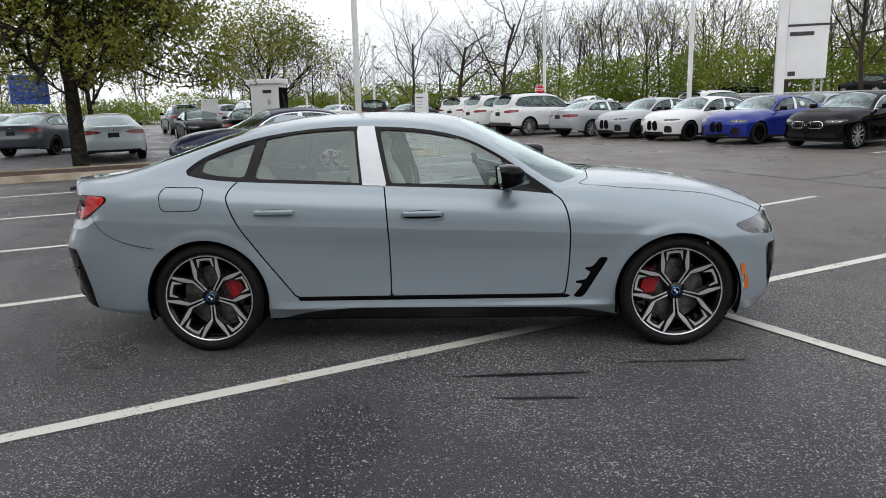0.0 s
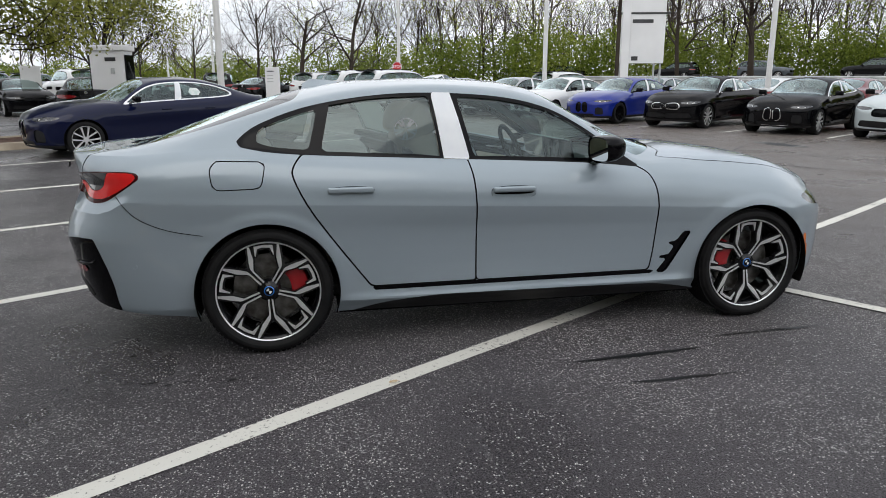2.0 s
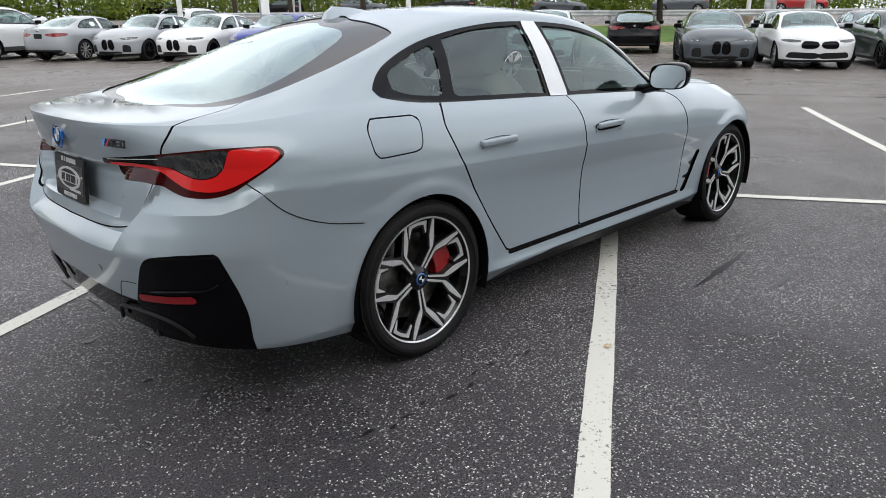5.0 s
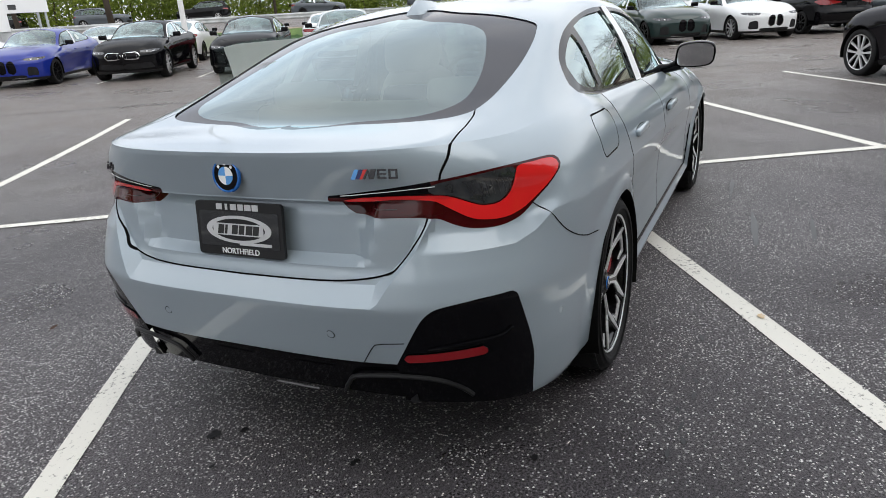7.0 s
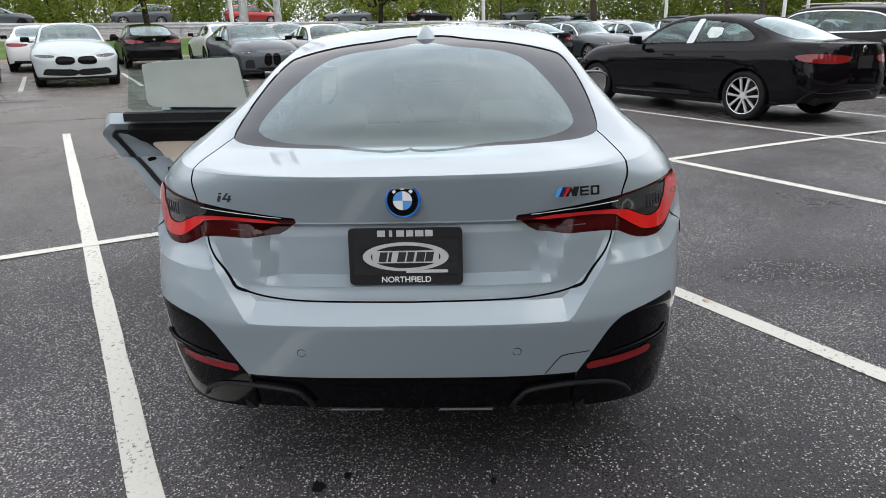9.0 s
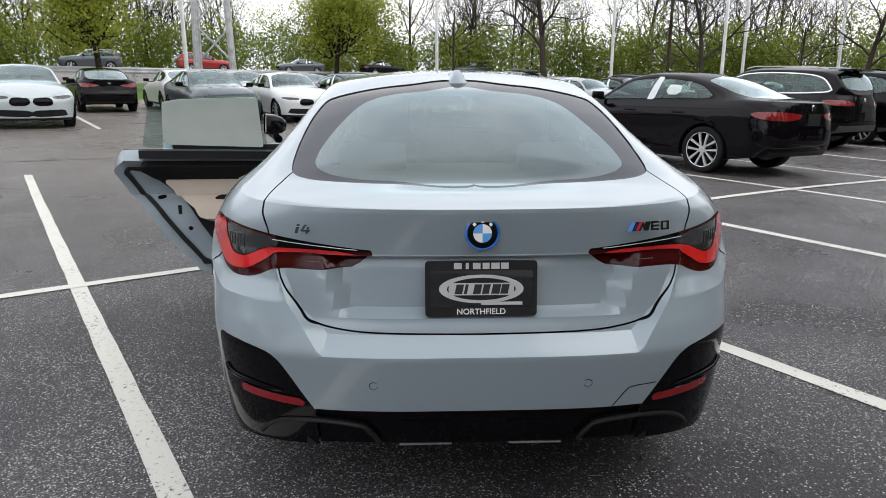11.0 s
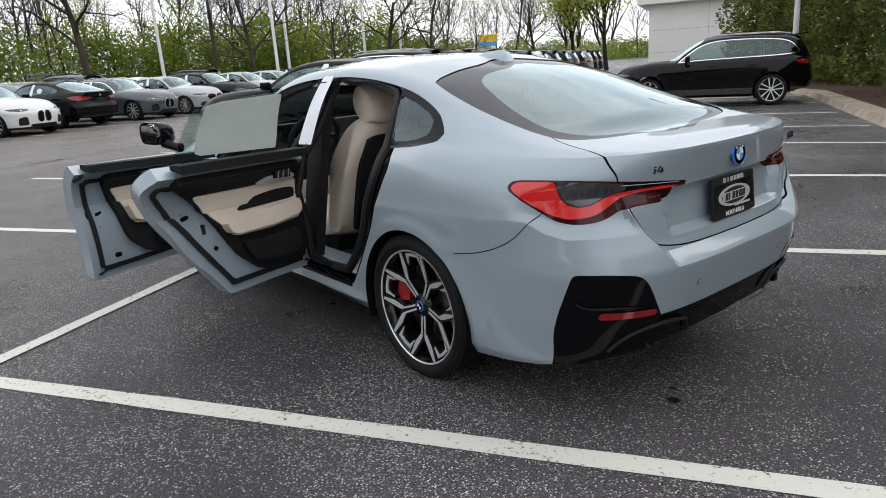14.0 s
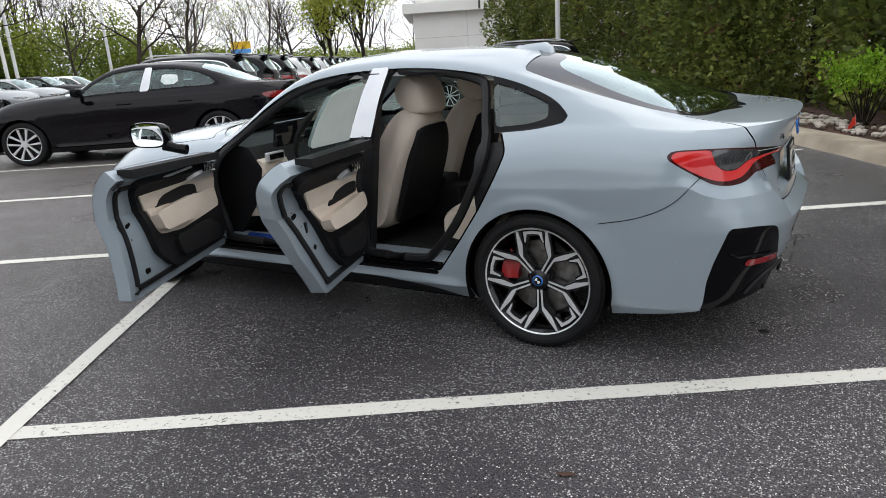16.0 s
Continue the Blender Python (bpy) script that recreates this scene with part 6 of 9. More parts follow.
def ground_strip(name, pts, width, z=0.004, mat=None, step=0.5, label="", jag=0.0):
    """A thin painted strip that follows the ground."""
    out = []
    for (u0, w0), (u1, w1) in zip(pts, pts[1:]):
        n = max(1, int(math.hypot(u1 - u0, w1 - w0) / step))
        for k in range(1 if out else 0, n + 1):
            out.append((u0 + (u1 - u0) * k / n, w0 + (w1 - w0) * k / n))
    (u0, w0), (u1, w1) = pts[0], pts[-1]
    ln = math.hypot(u1 - u0, w1 - w0)
    nu, nw = -(w1 - w0) / ln, (u1 - u0) / ln
    V, F = [], []
    for u, w in out:
        for s in (-0.5, 0.5):
            o = s * width + random.uniform(-jag, jag)
            x, y = uw(u + nu * o, w + nw * o)
            V.append((x, y, G(x, y) + z))
    for k in range(len(out) - 1):
        F.append((2 * k, 2 * k + 1, 2 * k + 3, 2 * k + 2))
    return tagged(mesh_object(name, V, F, mat or M["line"]), label, kind="structure")


for k in range(-3, 16):
    w = 2.022 - 2.79 * k
    ground_strip("bay_line", [(-4.75, w), (7.62, w)], 0.105, 0.004, None, 0.25, "worn white bay line on the asphalt", 0.003)
ground_strip("bay_line_spine", [(1.66, 11.0), (1.59, 1.5), (1.56, -0.8), (1.44, -3.5), (1.36, -8.0), (1.30, -42.0)], 0.105, 0.007, None, 0.25, "worn white line across the bays", 0.003)
for k in range(-15, 16):
    w = 0.15 - 2.6 * k
    ground_strip("bay_line", [(15.0, w), (20.3, w)], 0.10, 0.004, None, 0.8, "worn white bay line on the asphalt", 0.003)

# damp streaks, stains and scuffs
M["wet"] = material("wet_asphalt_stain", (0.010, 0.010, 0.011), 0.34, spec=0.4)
M["scuff"] = varied(material("pale_scuff", (0.11, 0.11, 0.108), 0.8), (0.06, 0.06, 0.06), (0.15, 0.148, 0.145), 14, 6)
M["rust"] = varied(material("orange_spot", (0.45, 0.22, 0.06), 0.8), (0.56, 0.50, 0.38), (0.50, 0.34, 0.17), 30, 5)


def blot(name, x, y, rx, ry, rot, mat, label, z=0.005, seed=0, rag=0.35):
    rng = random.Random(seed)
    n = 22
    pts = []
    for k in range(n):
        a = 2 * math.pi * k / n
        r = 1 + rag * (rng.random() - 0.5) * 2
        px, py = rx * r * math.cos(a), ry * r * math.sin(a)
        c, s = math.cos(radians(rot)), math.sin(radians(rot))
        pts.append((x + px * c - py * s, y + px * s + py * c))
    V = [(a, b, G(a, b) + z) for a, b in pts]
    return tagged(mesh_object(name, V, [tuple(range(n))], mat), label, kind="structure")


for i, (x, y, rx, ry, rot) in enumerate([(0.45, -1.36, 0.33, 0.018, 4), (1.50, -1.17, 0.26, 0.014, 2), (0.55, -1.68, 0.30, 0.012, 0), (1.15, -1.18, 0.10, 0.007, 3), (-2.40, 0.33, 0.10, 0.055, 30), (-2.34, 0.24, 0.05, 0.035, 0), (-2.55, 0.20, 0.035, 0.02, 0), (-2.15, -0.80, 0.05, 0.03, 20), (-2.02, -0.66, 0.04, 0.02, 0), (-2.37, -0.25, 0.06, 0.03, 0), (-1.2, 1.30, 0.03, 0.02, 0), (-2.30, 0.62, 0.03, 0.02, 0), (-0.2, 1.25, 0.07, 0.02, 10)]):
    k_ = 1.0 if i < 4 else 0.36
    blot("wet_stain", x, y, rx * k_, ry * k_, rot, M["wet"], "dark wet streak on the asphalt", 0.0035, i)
for i in range(26):  # drip line along the car's flank
    a = i / 25
    blot("drip", -2.0 + 2.5 * a + random.uniform(-0.03, 0.03), -1.22 + 0.10 * a + random.uniform(-0.03, 0.03), random.uniform(0.012, 0.03), 0.007, random.uniform(-10, 20), M["wet"], "dark water drips on the asphalt", 0.0035, 50 + i)
for i, (x, y, ln, rot) in enumerate([(2.05, -1.45, 0.10, 60), (1.4, 2.15, 0.08, 30), (3.4, -0.35, 0.16, 30), (0.62, -1.42, 0.18, -20), (0.45, -1.75, 0.14, -15), (1.05, -1.62, 0.16, -25)]):
    rs_ = random.Random(90 + i)  # pale smears, each a scatter of small worn flecks
    for q in range(18):
        a = rs_.uniform(-1, 1)
        px, py = x + a * ln * math.cos(radians(rot)) + rs_.gauss(0, 0.022), y + a * ln * math.sin(radians(rot)) + rs_.gauss(0, 0.022)
        blot("pale_scuff", px, py, rs_.uniform(0.004, 0.011), rs_.uniform(0.003, 0.006), rot + rs_.uniform(-30, 30), M["scuff"], "pale scuff on the asphalt", 0.003, 900 + 40 * i + q, 0.5)
blot("orange_spot", -0.852, -1.432, 0.026, 0.016, 20, M["rust"], "orange spot on the white line", 0.010, 7)
mx, my = uw(12.6, 2.9)
blot("drain_cover", mx, my, 0.75, 0.28, 100, M["scuff"], "patched drain cover in the asphalt", 0.004, 8, 0.15)
blot("drain_iron", mx, my, 0.42, 0.17, 100, M["wet"], "dark drain grating in the asphalt", 0.008, 9, 0.1)
lx, ly = -1.92, 1.85
blot("fallen_leaf", lx, ly, 0.03, 0.012, 20, M["mulch"], "small dry leaf on the asphalt", 0.006, 10)
# tar cracks in the drive lane
M["tar"] = material("tar_seam", (0.02, 0.02, 0.02), 0.5)
for pts in ([(9.0, 9.0), (9.2, 5.0), (9.0, 1.0), (9.3, -3.0), (9.1, -8.0), (9.3, -14.0)], [(9.2, 3.2), (10.4, 3.0), (11.6, 3.3), (12.6, 2.9), (14.2, 3.1)]):
    for a, b in zip(pts, pts[1:]):
        ground_strip("tar_seam", [a, b], 0.035, 0.0045, M["tar"], 0.4, "dark tar seam in the asphalt", 0.012)


def kerb_bed(name, loop_in, mat_in, label, height=0.13, width=0.32):
    """A bed of soil or grass behind a cast concrete kerb with rounded edge."""
    p = [Vector(uw(*q)) for q in loop_in]
    n = len(p)
    c = sum(p, Vector((0, 0))) / n
    rings = []
    for off, z in ((0.10, -0.03), (0.03, 0.02), (0.0, height * 0.75), (-0.03, height), (-width, height), (-width - 0.02, height - 0.03)):
        ring = []
        for i in range(n):
            a, b, d = p[i - 1], p[i], p[(i + 1) % n]
            e1, e2 = (b - a).normalized(), (d - b).normalized()
            nn = Vector((e1.y + e2.y, -e1.x - e2.x)).normalized()
            if nn.dot(b - c) < 0:
                nn = -nn
            q = b + nn * off
            ring.append((q.x, q.y, G(q.x, q.y) + z))
        rings.append(ring)
    V = [v for r in rings for v in r]
    F = []
    for r in range(len(rings) - 1):
        for i in range(n):
            j = (i + 1) % n
            F.append((r * n + i, r * n + j, (r + 1) * n + j, (r + 1) * n + i))
    tagged(mesh_object("kerb", V, F, M["kerb"], None, "", True, sharp=40), "weathered concrete kerb round a " + label, "kerb", kind="structure")
    inner = rings[-1]
    cx, cy = sum(v[0] for v in inner) / n, sum(v[1] for v in inner) / n
    V, F = [], []
    rings2 = 5
    for r in range(rings2 + 1):
        k = r / rings2
        for v in inner:
            x, y = v[0] + (cx - v[0]) * k, v[1] + (cy - v[1]) * k
            V.append((x, y, G(x, y) + height - 0.03 + 0.05 * math.sin(k * 1.5) + random.uniform(-0.012, 0.012)))
    for r in range(rings2):
        for i in range(n):
            j = (i + 1) % n
            F.append((r * n + i, r * n + j, (r + 1) * n + j, (r + 1) * n + i))
    return tagged(mesh_object(name, V, F, mat_in), label, "planting bed", kind="structure")


def dense(loop, step=1.5):
    out = []
    for i, a in enumerate(loop):
        b = loop[(i + 1) % len(loop)]
        n = max(1, int(math.hypot(b[0] - a[0], b[1] - a[1]) / step))
        out += [(a[0] + (b[0] - a[0]) * k / n, a[1] + (b[1] - a[1]) * k / n) for k in range(n)]
    return out


kerb_bed("planting_bed", dense([(-4.95, 3.0), (-4.95, -17.5), (-3.6, -21.0), (-3.2, -29.0), (-13.0, -29.0), (-13.0, 3.0)]), M["mulch"], "mulched planting bed", 0.13, 0.42)
kerb_bed("tree_island", dense([(7.2, 13.2), (7.6, 13.6), (7.6, 15.0), (7.2, 15.4), (-4.6, 15.4), (-5.0, 15.0), (-5.0, 13.6), (-4.6, 13.2)]), M["mulch"], "mulched tree island")
kerb_bed("grass_verge", dense([(29.5, 40.0), (29.5, -60.0), (33.0, -60.0), (33.0, 40.0)], 6), M["grass"], "spring grass verge", 0.12, 0.2)
kerb_bed("grass_island", dense([(27.0, 1.2), (27.0, -2.2), (29.0, -2.2), (29.0, 1.2)], 2), M["grass"], "small grass island", 0.12, 0.15)


# ---- parked cars ----
SEDAN = dict(COUPE,
    xr=curve([0.15, 0.30, 0.50, 0.70, 0.90, 1.05], [-2.32, -2.40, -2.47, -2.47, -2.44, -2.42]),
    belt=curve([-2.46, -1.9, -1.4, -0.4, 0.4, 0.7, 0.9, 1.4, 1.8, 2.05, 2.25], [1.02, 1.045, 1.03, 1.0, 0.975, 0.95, 0.96, 0.915, 0.85, 0.78, 0.69]),
    zr=curve([-2.46, -1.95, -1.7, -1.4, -1.1, -0.7, -0.3, 0.1, 0.36, 0.6, 0.78, 0.95, 1.2, 1.6, 1.97, 2.25], [1.03, 1.06, 1.11, 1.22, 1.31, 1.375, 1.385, 1.33, 1.215, 1.06, 0.98, 0.99, 0.985, 0.95, 0.85, 0.70]),
    zc=curve([-2.46, -2.2, -1.95, -1.6, -1.2, -0.7, -0.3, 0.1, 0.5, 0.9, 1.0, 1.2, 1.6, 1.97, 2.25], [1.03, 1.06, 1.075, 1.22, 1.36, 1.43, 1.44, 1.41, 1.25, 1.06, 1.045, 1.035, 0.99, 0.89, 0.71]))
SUVS = dict(COUPE, hub_z=0.365, arch=0.415,
    xr=curve([0.25, 0.40, 0.60, 0.85, 1.00, 1.15], [-2.26, -2.33, -2.37, -2.35, -2.32, -2.28]),
    xf=curve([0.25, 0.40, 0.60, 0.80, 0.95], [2.18, 2.25, 2.28, 2.27, 2.17]),
    bot=curve([-2.4, -1.9, -1.6, 1.6, 2.0, 2.3], [0.42, 0.33, 0.28, 0.28, 0.30, 0.32]),
    belt=curve([-2.29, -1.5, -0.4, 0.4, 0.75, 0.95, 1.4, 1.8, 2.1, 2.3], [1.14, 1.135, 1.11, 1.09, 1.06, 1.07, 1.04, 0.985, 0.91, 0.82]),
    low=([0.25, 0.30, 0.40, 0.55, 0.70, 0.85, 0.90, 0.95, 1.2], [0.87, 0.90, 0.925, 0.93, 0.935, 0.945, 0.945, 0.94, 0.93]),
    zr=curve([-2.29, -2.2, -2.0, -1.7, -1.2, -0.5, 0.0, 0.3, 0.6, 0.80, 0.95, 1.3, 1.7, 2.05, 2.3], [1.145, 1.26, 1.50, 1.585, 1.615, 1.62, 1.57, 1.44, 1.24, 1.09, 1.10, 1.10, 1.06, 0.97, 0.84]),
    zc=curve([-2.29, -2.22, -2.02, -1.95, -1.6, -0.8, -0.2, 0.1, 0.5, 0.92, 1.02, 1.3, 1.7, 2.05, 2.3], [1.145, 1.27, 1.60, 1.63, 1.665, 1.69, 1.68, 1.64, 1.43, 1.16, 1.13, 1.12, 1.08, 1.0, 0.85]),
    yr=curve([-2.3, -2.1, -1.6, -0.5, 0.1, 0.4, 0.7, 0.9, 1.5, 2.3], [0.64, 0.645, 0.655, 0.66, 0.67, 0.69, 0.735, 0.74, 0.66, 0.45]))
M["clearglass"] = glass("pale_car_glass", (0.50, 0.60, 0.58), 0.4)
M["lampglass"] = varied(material("clear_lamp", (0.03, 0.03, 0.03), 0.08, 0.0, 0.7), (0.010, 0.010, 0.012), (0.07, 0.075, 0.085), 14, 3)
M["sticker"] = varied(material("price_sticker", (0.72, 0.78, 0.76), 0.6), (0.60, 0.72, 0.68), (0.82, 0.84, 0.83), 16, 4)
M["plasticgrey"] = varied(material("grey_cladding", (0.05, 0.05, 0.052), 0.6), (0.04, 0.04, 0.042), (0.065, 0.065, 0.067), 10, 4)
PAINTS = {
    "silver": paint("silver_paint", (0.40, 0.42, 0.44), 0.15, 0.4), "white": paint("white_paint", (0.76, 0.77, 0.77), 0.0, 0.4), "blue": paint("bright_blue_paint", (0.010, 0.026, 0.25), 0.1, 0.3),
    "black": paint("black_paint", (0.003, 0.003, 0.004), 0.0, 0.3, 0.5, 0.0), "green": paint("dark_green_paint", (0.018, 0.036, 0.034), 0.1, 0.3), "gunmetal": paint("dark_grey_paint", (0.075, 0.088, 0.10), 0.15, 0.4),
    "pale": paint("pale_silver_paint", (0.56, 0.62, 0.63), 0.1, 0.4), "red": paint("dark_red_paint", (0.16, 0.012, 0.018), 0.3, 0.3), "navy": paint("navy_paint", (0.005, 0.008, 0.036), 0.1, 0.3, 0.6, 0.02),
    "plum": paint("purple_black_paint", (0.004, 0.003, 0.005), 0.0, 0.3, 0.5, 0.0), "brightred": paint("red_paint", (0.35, 0.02, 0.02), 0.1, 0.3)}

DLO_C = DLO
DLO_S = np.concatenate([smooth_loop([(-1.50, 1.06), (-1.42, 1.12), (-1.22, 1.235), (-1.0, 1.305), (-0.7, 1.342), (-0.35, 1.35), (0.0, 1.32), (0.20, 1.26), (0.40, 1.15), (0.60, 1.01), (0.69, 0.955)], 4, False), smooth_loop([(0.66, 0.955), (0.3, 0.985), (-0.5, 1.012), (-1.2, 1.03), (-1.46, 1.04)], 3, False)])
DLO_V = np.concatenate([smooth_loop([(-2.02, 1.24), (-1.93, 1.36), (-1.74, 1.50), (-1.3, 1.565), (-0.6, 1.58), (-0.1, 1.55), (0.18, 1.47), (0.42, 1.33), (0.66, 1.14), (0.74, 1.075)], 4, False), smooth_loop([(0.70, 1.07), (0.3, 1.105), (-0.6, 1.13), (-1.5, 1.155), (-1.95, 1.19)], 3, False)])


def thin(pts, w=0.007):
    p = smooth_loop(pts, 4, False)
    return np.concatenate([p + (w / 2, w / 4), (p - (w / 2, w / 4))[::-1]])


STYLES = {
    "coupe": dict(s=COUPE, dlo=DLO_C, tyre=0.335, splits=[(-0.42, 0.05), (-1.13, -0.05)], grille="tall", tail=[(0.34, 0.893), (0.70, 0.955), (1.02, 0.955), (1.10, 0.93), (0.95, 0.86), (0.80, 0.82), (0.55, 0.84)],
                  rglass=RGLASS, wscreen=WSCREEN, doors=[[(0.66, 0.95), (0.75, 0.88), (0.78, 0.70), (0.755, 0.335)], [(-0.32, 1.0), (-0.30, 0.70), (-0.30, 0.335)], [(-1.23, 1.04), (-1.27, 0.94), (-1.15, 0.70), (-0.885, 0.335)], [(0.755, 0.335), (-0.3, 0.335), (-0.885, 0.335)]], film=True),
    "sedan": dict(s=SEDAN, dlo=DLO_S, tyre=0.335, splits=[(-0.38, 0.05), (-1.10, -0.05)], grille="wide", tail=[(0.26, 0.86), (0.60, 0.90), (0.90, 0.90), (1.02, 0.86), (0.85, 0.80), (0.50, 0.79)],
                  rglass=smooth_loop([(-1.93, -0.02), (-1.92, 0.3), (-1.87, 0.50), (-1.80, 0.56), (-1.5, 0.585), (-1.25, 0.57), (-1.17, 0.50), (-1.14, 0.25), (-1.13, -0.02)], 4), wscreen=WSCREEN,
                  doors=[[(0.66, 0.95), (0.76, 0.86), (0.78, 0.70), (0.74, 0.33)], [(-0.33, 1.0), (-0.30, 0.70), (-0.29, 0.33)], [(-1.20, 1.02), (-1.27, 0.90), (-1.16, 0.70), (-0.93, 0.33)], [(0.74, 0.33), (-0.3, 0.33), (-0.93, 0.33)]], film=True),
    "suv": dict(s=SUVS, dlo=DLO_V, tyre=0.37, splits=[(-0.36, 0.05), (-1.22, 0.0)], grille="wide", tail=[(0.38, 0.98), (0.62, 1.03), (0.95, 1.05), (1.10, 1.02), (1.02, 0.96), (0.75, 0.93), (0.45, 0.93)],
                rglass=smooth_loop([(-2.225, -0.02), (-2.22, 0.35), (-2.19, 0.52), (-2.10, 0.575), (-2.03, 0.53), (-2.015, 0.3), (-2.01, -0.02)], 4), wscreen=smooth_loop([(0.98, -0.02), (0.96, 0.3), (0.90, 0.52), (0.80, 0.66), (0.72, 0.69), (0.5, 0.66), (0.28, 0.62), (0.16, 0.55), (0.12, 0.3), (0.11, -0.02)], 4),
                doors=[[(0.70, 1.05), (0.80, 0.95), (0.82, 0.75), (0.79, 0.42)], [(-0.34, 1.11), (-0.32, 0.80), (-0.31, 0.42)], [(-1.30, 1.14), (-1.36, 0.98), (-1.25, 0.80), (-1.0, 0.42)], [(0.79, 0.42), (-0.31, 0.42), (-1.0, 0.42)]], film=False)}


def parked(style, label, rim="rimsilver", detail=1.0, chrome=False):
    """One parked car at the origin, facing +x: body, panes, lamps, grille, wheels."""
    st = STYLES[style]
    s = st["s"]
    root = thing("parked_car", pose(0, 0, 0), label, "car")
    k = detail
    sh = shell(s, int(15 * k), int(46 * k), int(16 * k), int(19 * k), int(14 * k))
    axl, hz2, ar = s["axle"], s["hub_z"], s["arch"]
    _, sh = sh.cut(lambda d: np.where(d[:, 7] < 0.97, np.minimum(np.hypot(d[:, 0] - axl, d[:, 2] - hz2), np.hypot(d[:, 0] + axl, d[:, 2] - hz2)) - ar, 0.05))
    gh, sh = sh.cut(side_fn(st["dlo"]))
    rgl, sh = sh.cut(plan_fn(st["rglass"]))
    wsc, sh = sh.cut(plan_fn(st["wscreen"]))
    gaps = None
    for ln in st["doors"]:
        g_, sh = sh.cut(side_fn(thin(ln), True))
        g_ = g_.pushed(-0.004)
        gaps = g_ if gaps is None else gaps.join(g_)
    tl, sh = sh.cut(run_fn(smooth_loop(st["tail"], 4)))
    zs = 0.0 if style != "suv" else 0.10
    hl, sh = sh.cut(run_fn(smooth_loop([(0.48, 0.722 + zs), (0.72, 0.748 + zs), (1.02, 0.745 + zs), (0.94, 0.705 + zs), (0.70, 0.672 + zs), (0.50, 0.682 + zs)], 3), 8))
    drl, hl = hl.cut(run_fn(round_poly([(0.60, 0.688 + zs), (0.64, 0.722 + zs), (0.70, 0.728 + zs), (0.67, 0.690 + zs)], 0.008), 8))
    drl2, hl = hl.cut(run_fn(round_poly([(0.76, 0.692 + zs), (0.79, 0.727 + zs), (0.85, 0.731 + zs), (0.83, 0.698 + zs)], 0.008), 8))
    if st["grille"] == "tall":
        kp = round_poly([(0.015, 0.36), (0.015, 0.69), (0.215, 0.69), (0.235, 0.43), (0.17, 0.35)], 0.05)
        ip = round_poly([(0.46, 0.30), (0.50, 0.54), (0.72, 0.50), (0.74, 0.30)], 0.04)
    else:
        kp = round_poly([(0.02, 0.53 + zs), (0.02, 0.70 + zs), (0.42, 0.71 + zs), (0.46, 0.60 + zs), (0.40, 0.52 + zs)], 0.05)
        ip = round_poly([(0.0, 0.27 + zs), (0.0, 0.42 + zs), (0.70, 0.44 + zs), (0.80, 0.30 + zs)], 0.04)
    kd, sh = sh.cut(run_fn(kp, 8))
    ring, kd = kd.cut(lambda d: -sdf(kp, d[:, 8], d[:, 2]) - 0.018)
    it, sh = sh.cut(run_fn(ip, 8))
    if st["grille"] == "tall":
        it2, sh = sh.cut(run_fn(round_poly([(-0.02, 0.23), (-0.02, 0.315), (0.40, 0.325), (0.46, 0.25)], 0.02), 8))
        it = it.join(it2)
    slats = []
    for k_ in range(6 if chrome else 0):
        r0 = (0.045 + 0.032 * k_) if st["grille"] == "tall" else (0.06 + 0.062 * k_)
        sl_, kd = kd.cut(run_fn([(r0 - 0.004, 0.2), (r0 - 0.004, 1.0), (r0 + 0.004, 1.0), (r0 + 0.004, 0.2)], 8))
        slats.append(sl_)
    zsk = 0.25 if style != "suv" else 0.42
    sk, sh = sh.cut(lambda d: np.where(d[:, 7] < 0.5, d[:, 2] - zsk - (0.13 if style != "suv" else 0.06) * sstep(-2.0, -2.3, d[:, 0]) * 0 - 0.12 * (d[:, 6] < 0.8), 0.05))
    bodyo = sh.both().build("body", PAINTS["black"], root)
    bodyo.material_slots[0].link = "OBJECT"
    bodyo.material_slots[0].material = PAINTS["black"]
    gaps.both().build("panel_gap", M["seam"], root)
    sk.both().build("lower_trim", M["plasticgrey"] if style == "suv" else M["trim"], root)
    wsc.both().pushed(-0.004).build("windscreen", M["clearglass"], root).visible_shadow = False
    rgl.both().pushed(-0.004).build("rear_window", M["clearglass"], root).visible_shadow = False
    for sg in (1, -1):
        def side(q):
            return q if sg > 0 else q.flipped()
        rest = gh
        names = []
        for i, (cx, sl) in enumerate(st["splits"]):
            fr, rest = rest.cut(lambda d, cx=cx, sl=sl: -(d[:, 0] - cx + (d[:, 2] - 1.15) * sl * 5))
            names.append(fr)
        names.append(rest)
        for i, pn in enumerate(names):
            pole, inner = pn.cut(lambda d: -sdf(st["dlo"], d[:, 0], d[:, 2]) - 0.022)
            side(pole).build("window_surround", M["chrome"] if chrome else M["gloss"], root)
            side(inner).pushed(-0.006).build("side_window", M["clearglass"], root).visible_shadow = False
            if i == 1 and st["film"]:
                stk, _ = inner.cut(side_fn([(-0.62, 1.09), (-0.62, 1.24), (-0.88, 1.23), (-0.88, 1.09)]))
                side(stk).pushed(0.003).build("window_sticker", M["sticker"], root, "pale price sheet in the window")
        if st["film"]:
            fl, _ = gh.cut(side_fn([(-0.50, 1.36), (-0.40, 1.36), (-0.31, 1.0), (-0.45, 1.0)]))
            side(fl).pushed(0.004).build("pillar_film", M["film"], root, "white protective pillar film")
        side(tl).build("tail_light", M["red"], root, "red tail light")
        lamp_ = side(hl).build("headlight", M["lampglass"], root, "slim clear headlight")
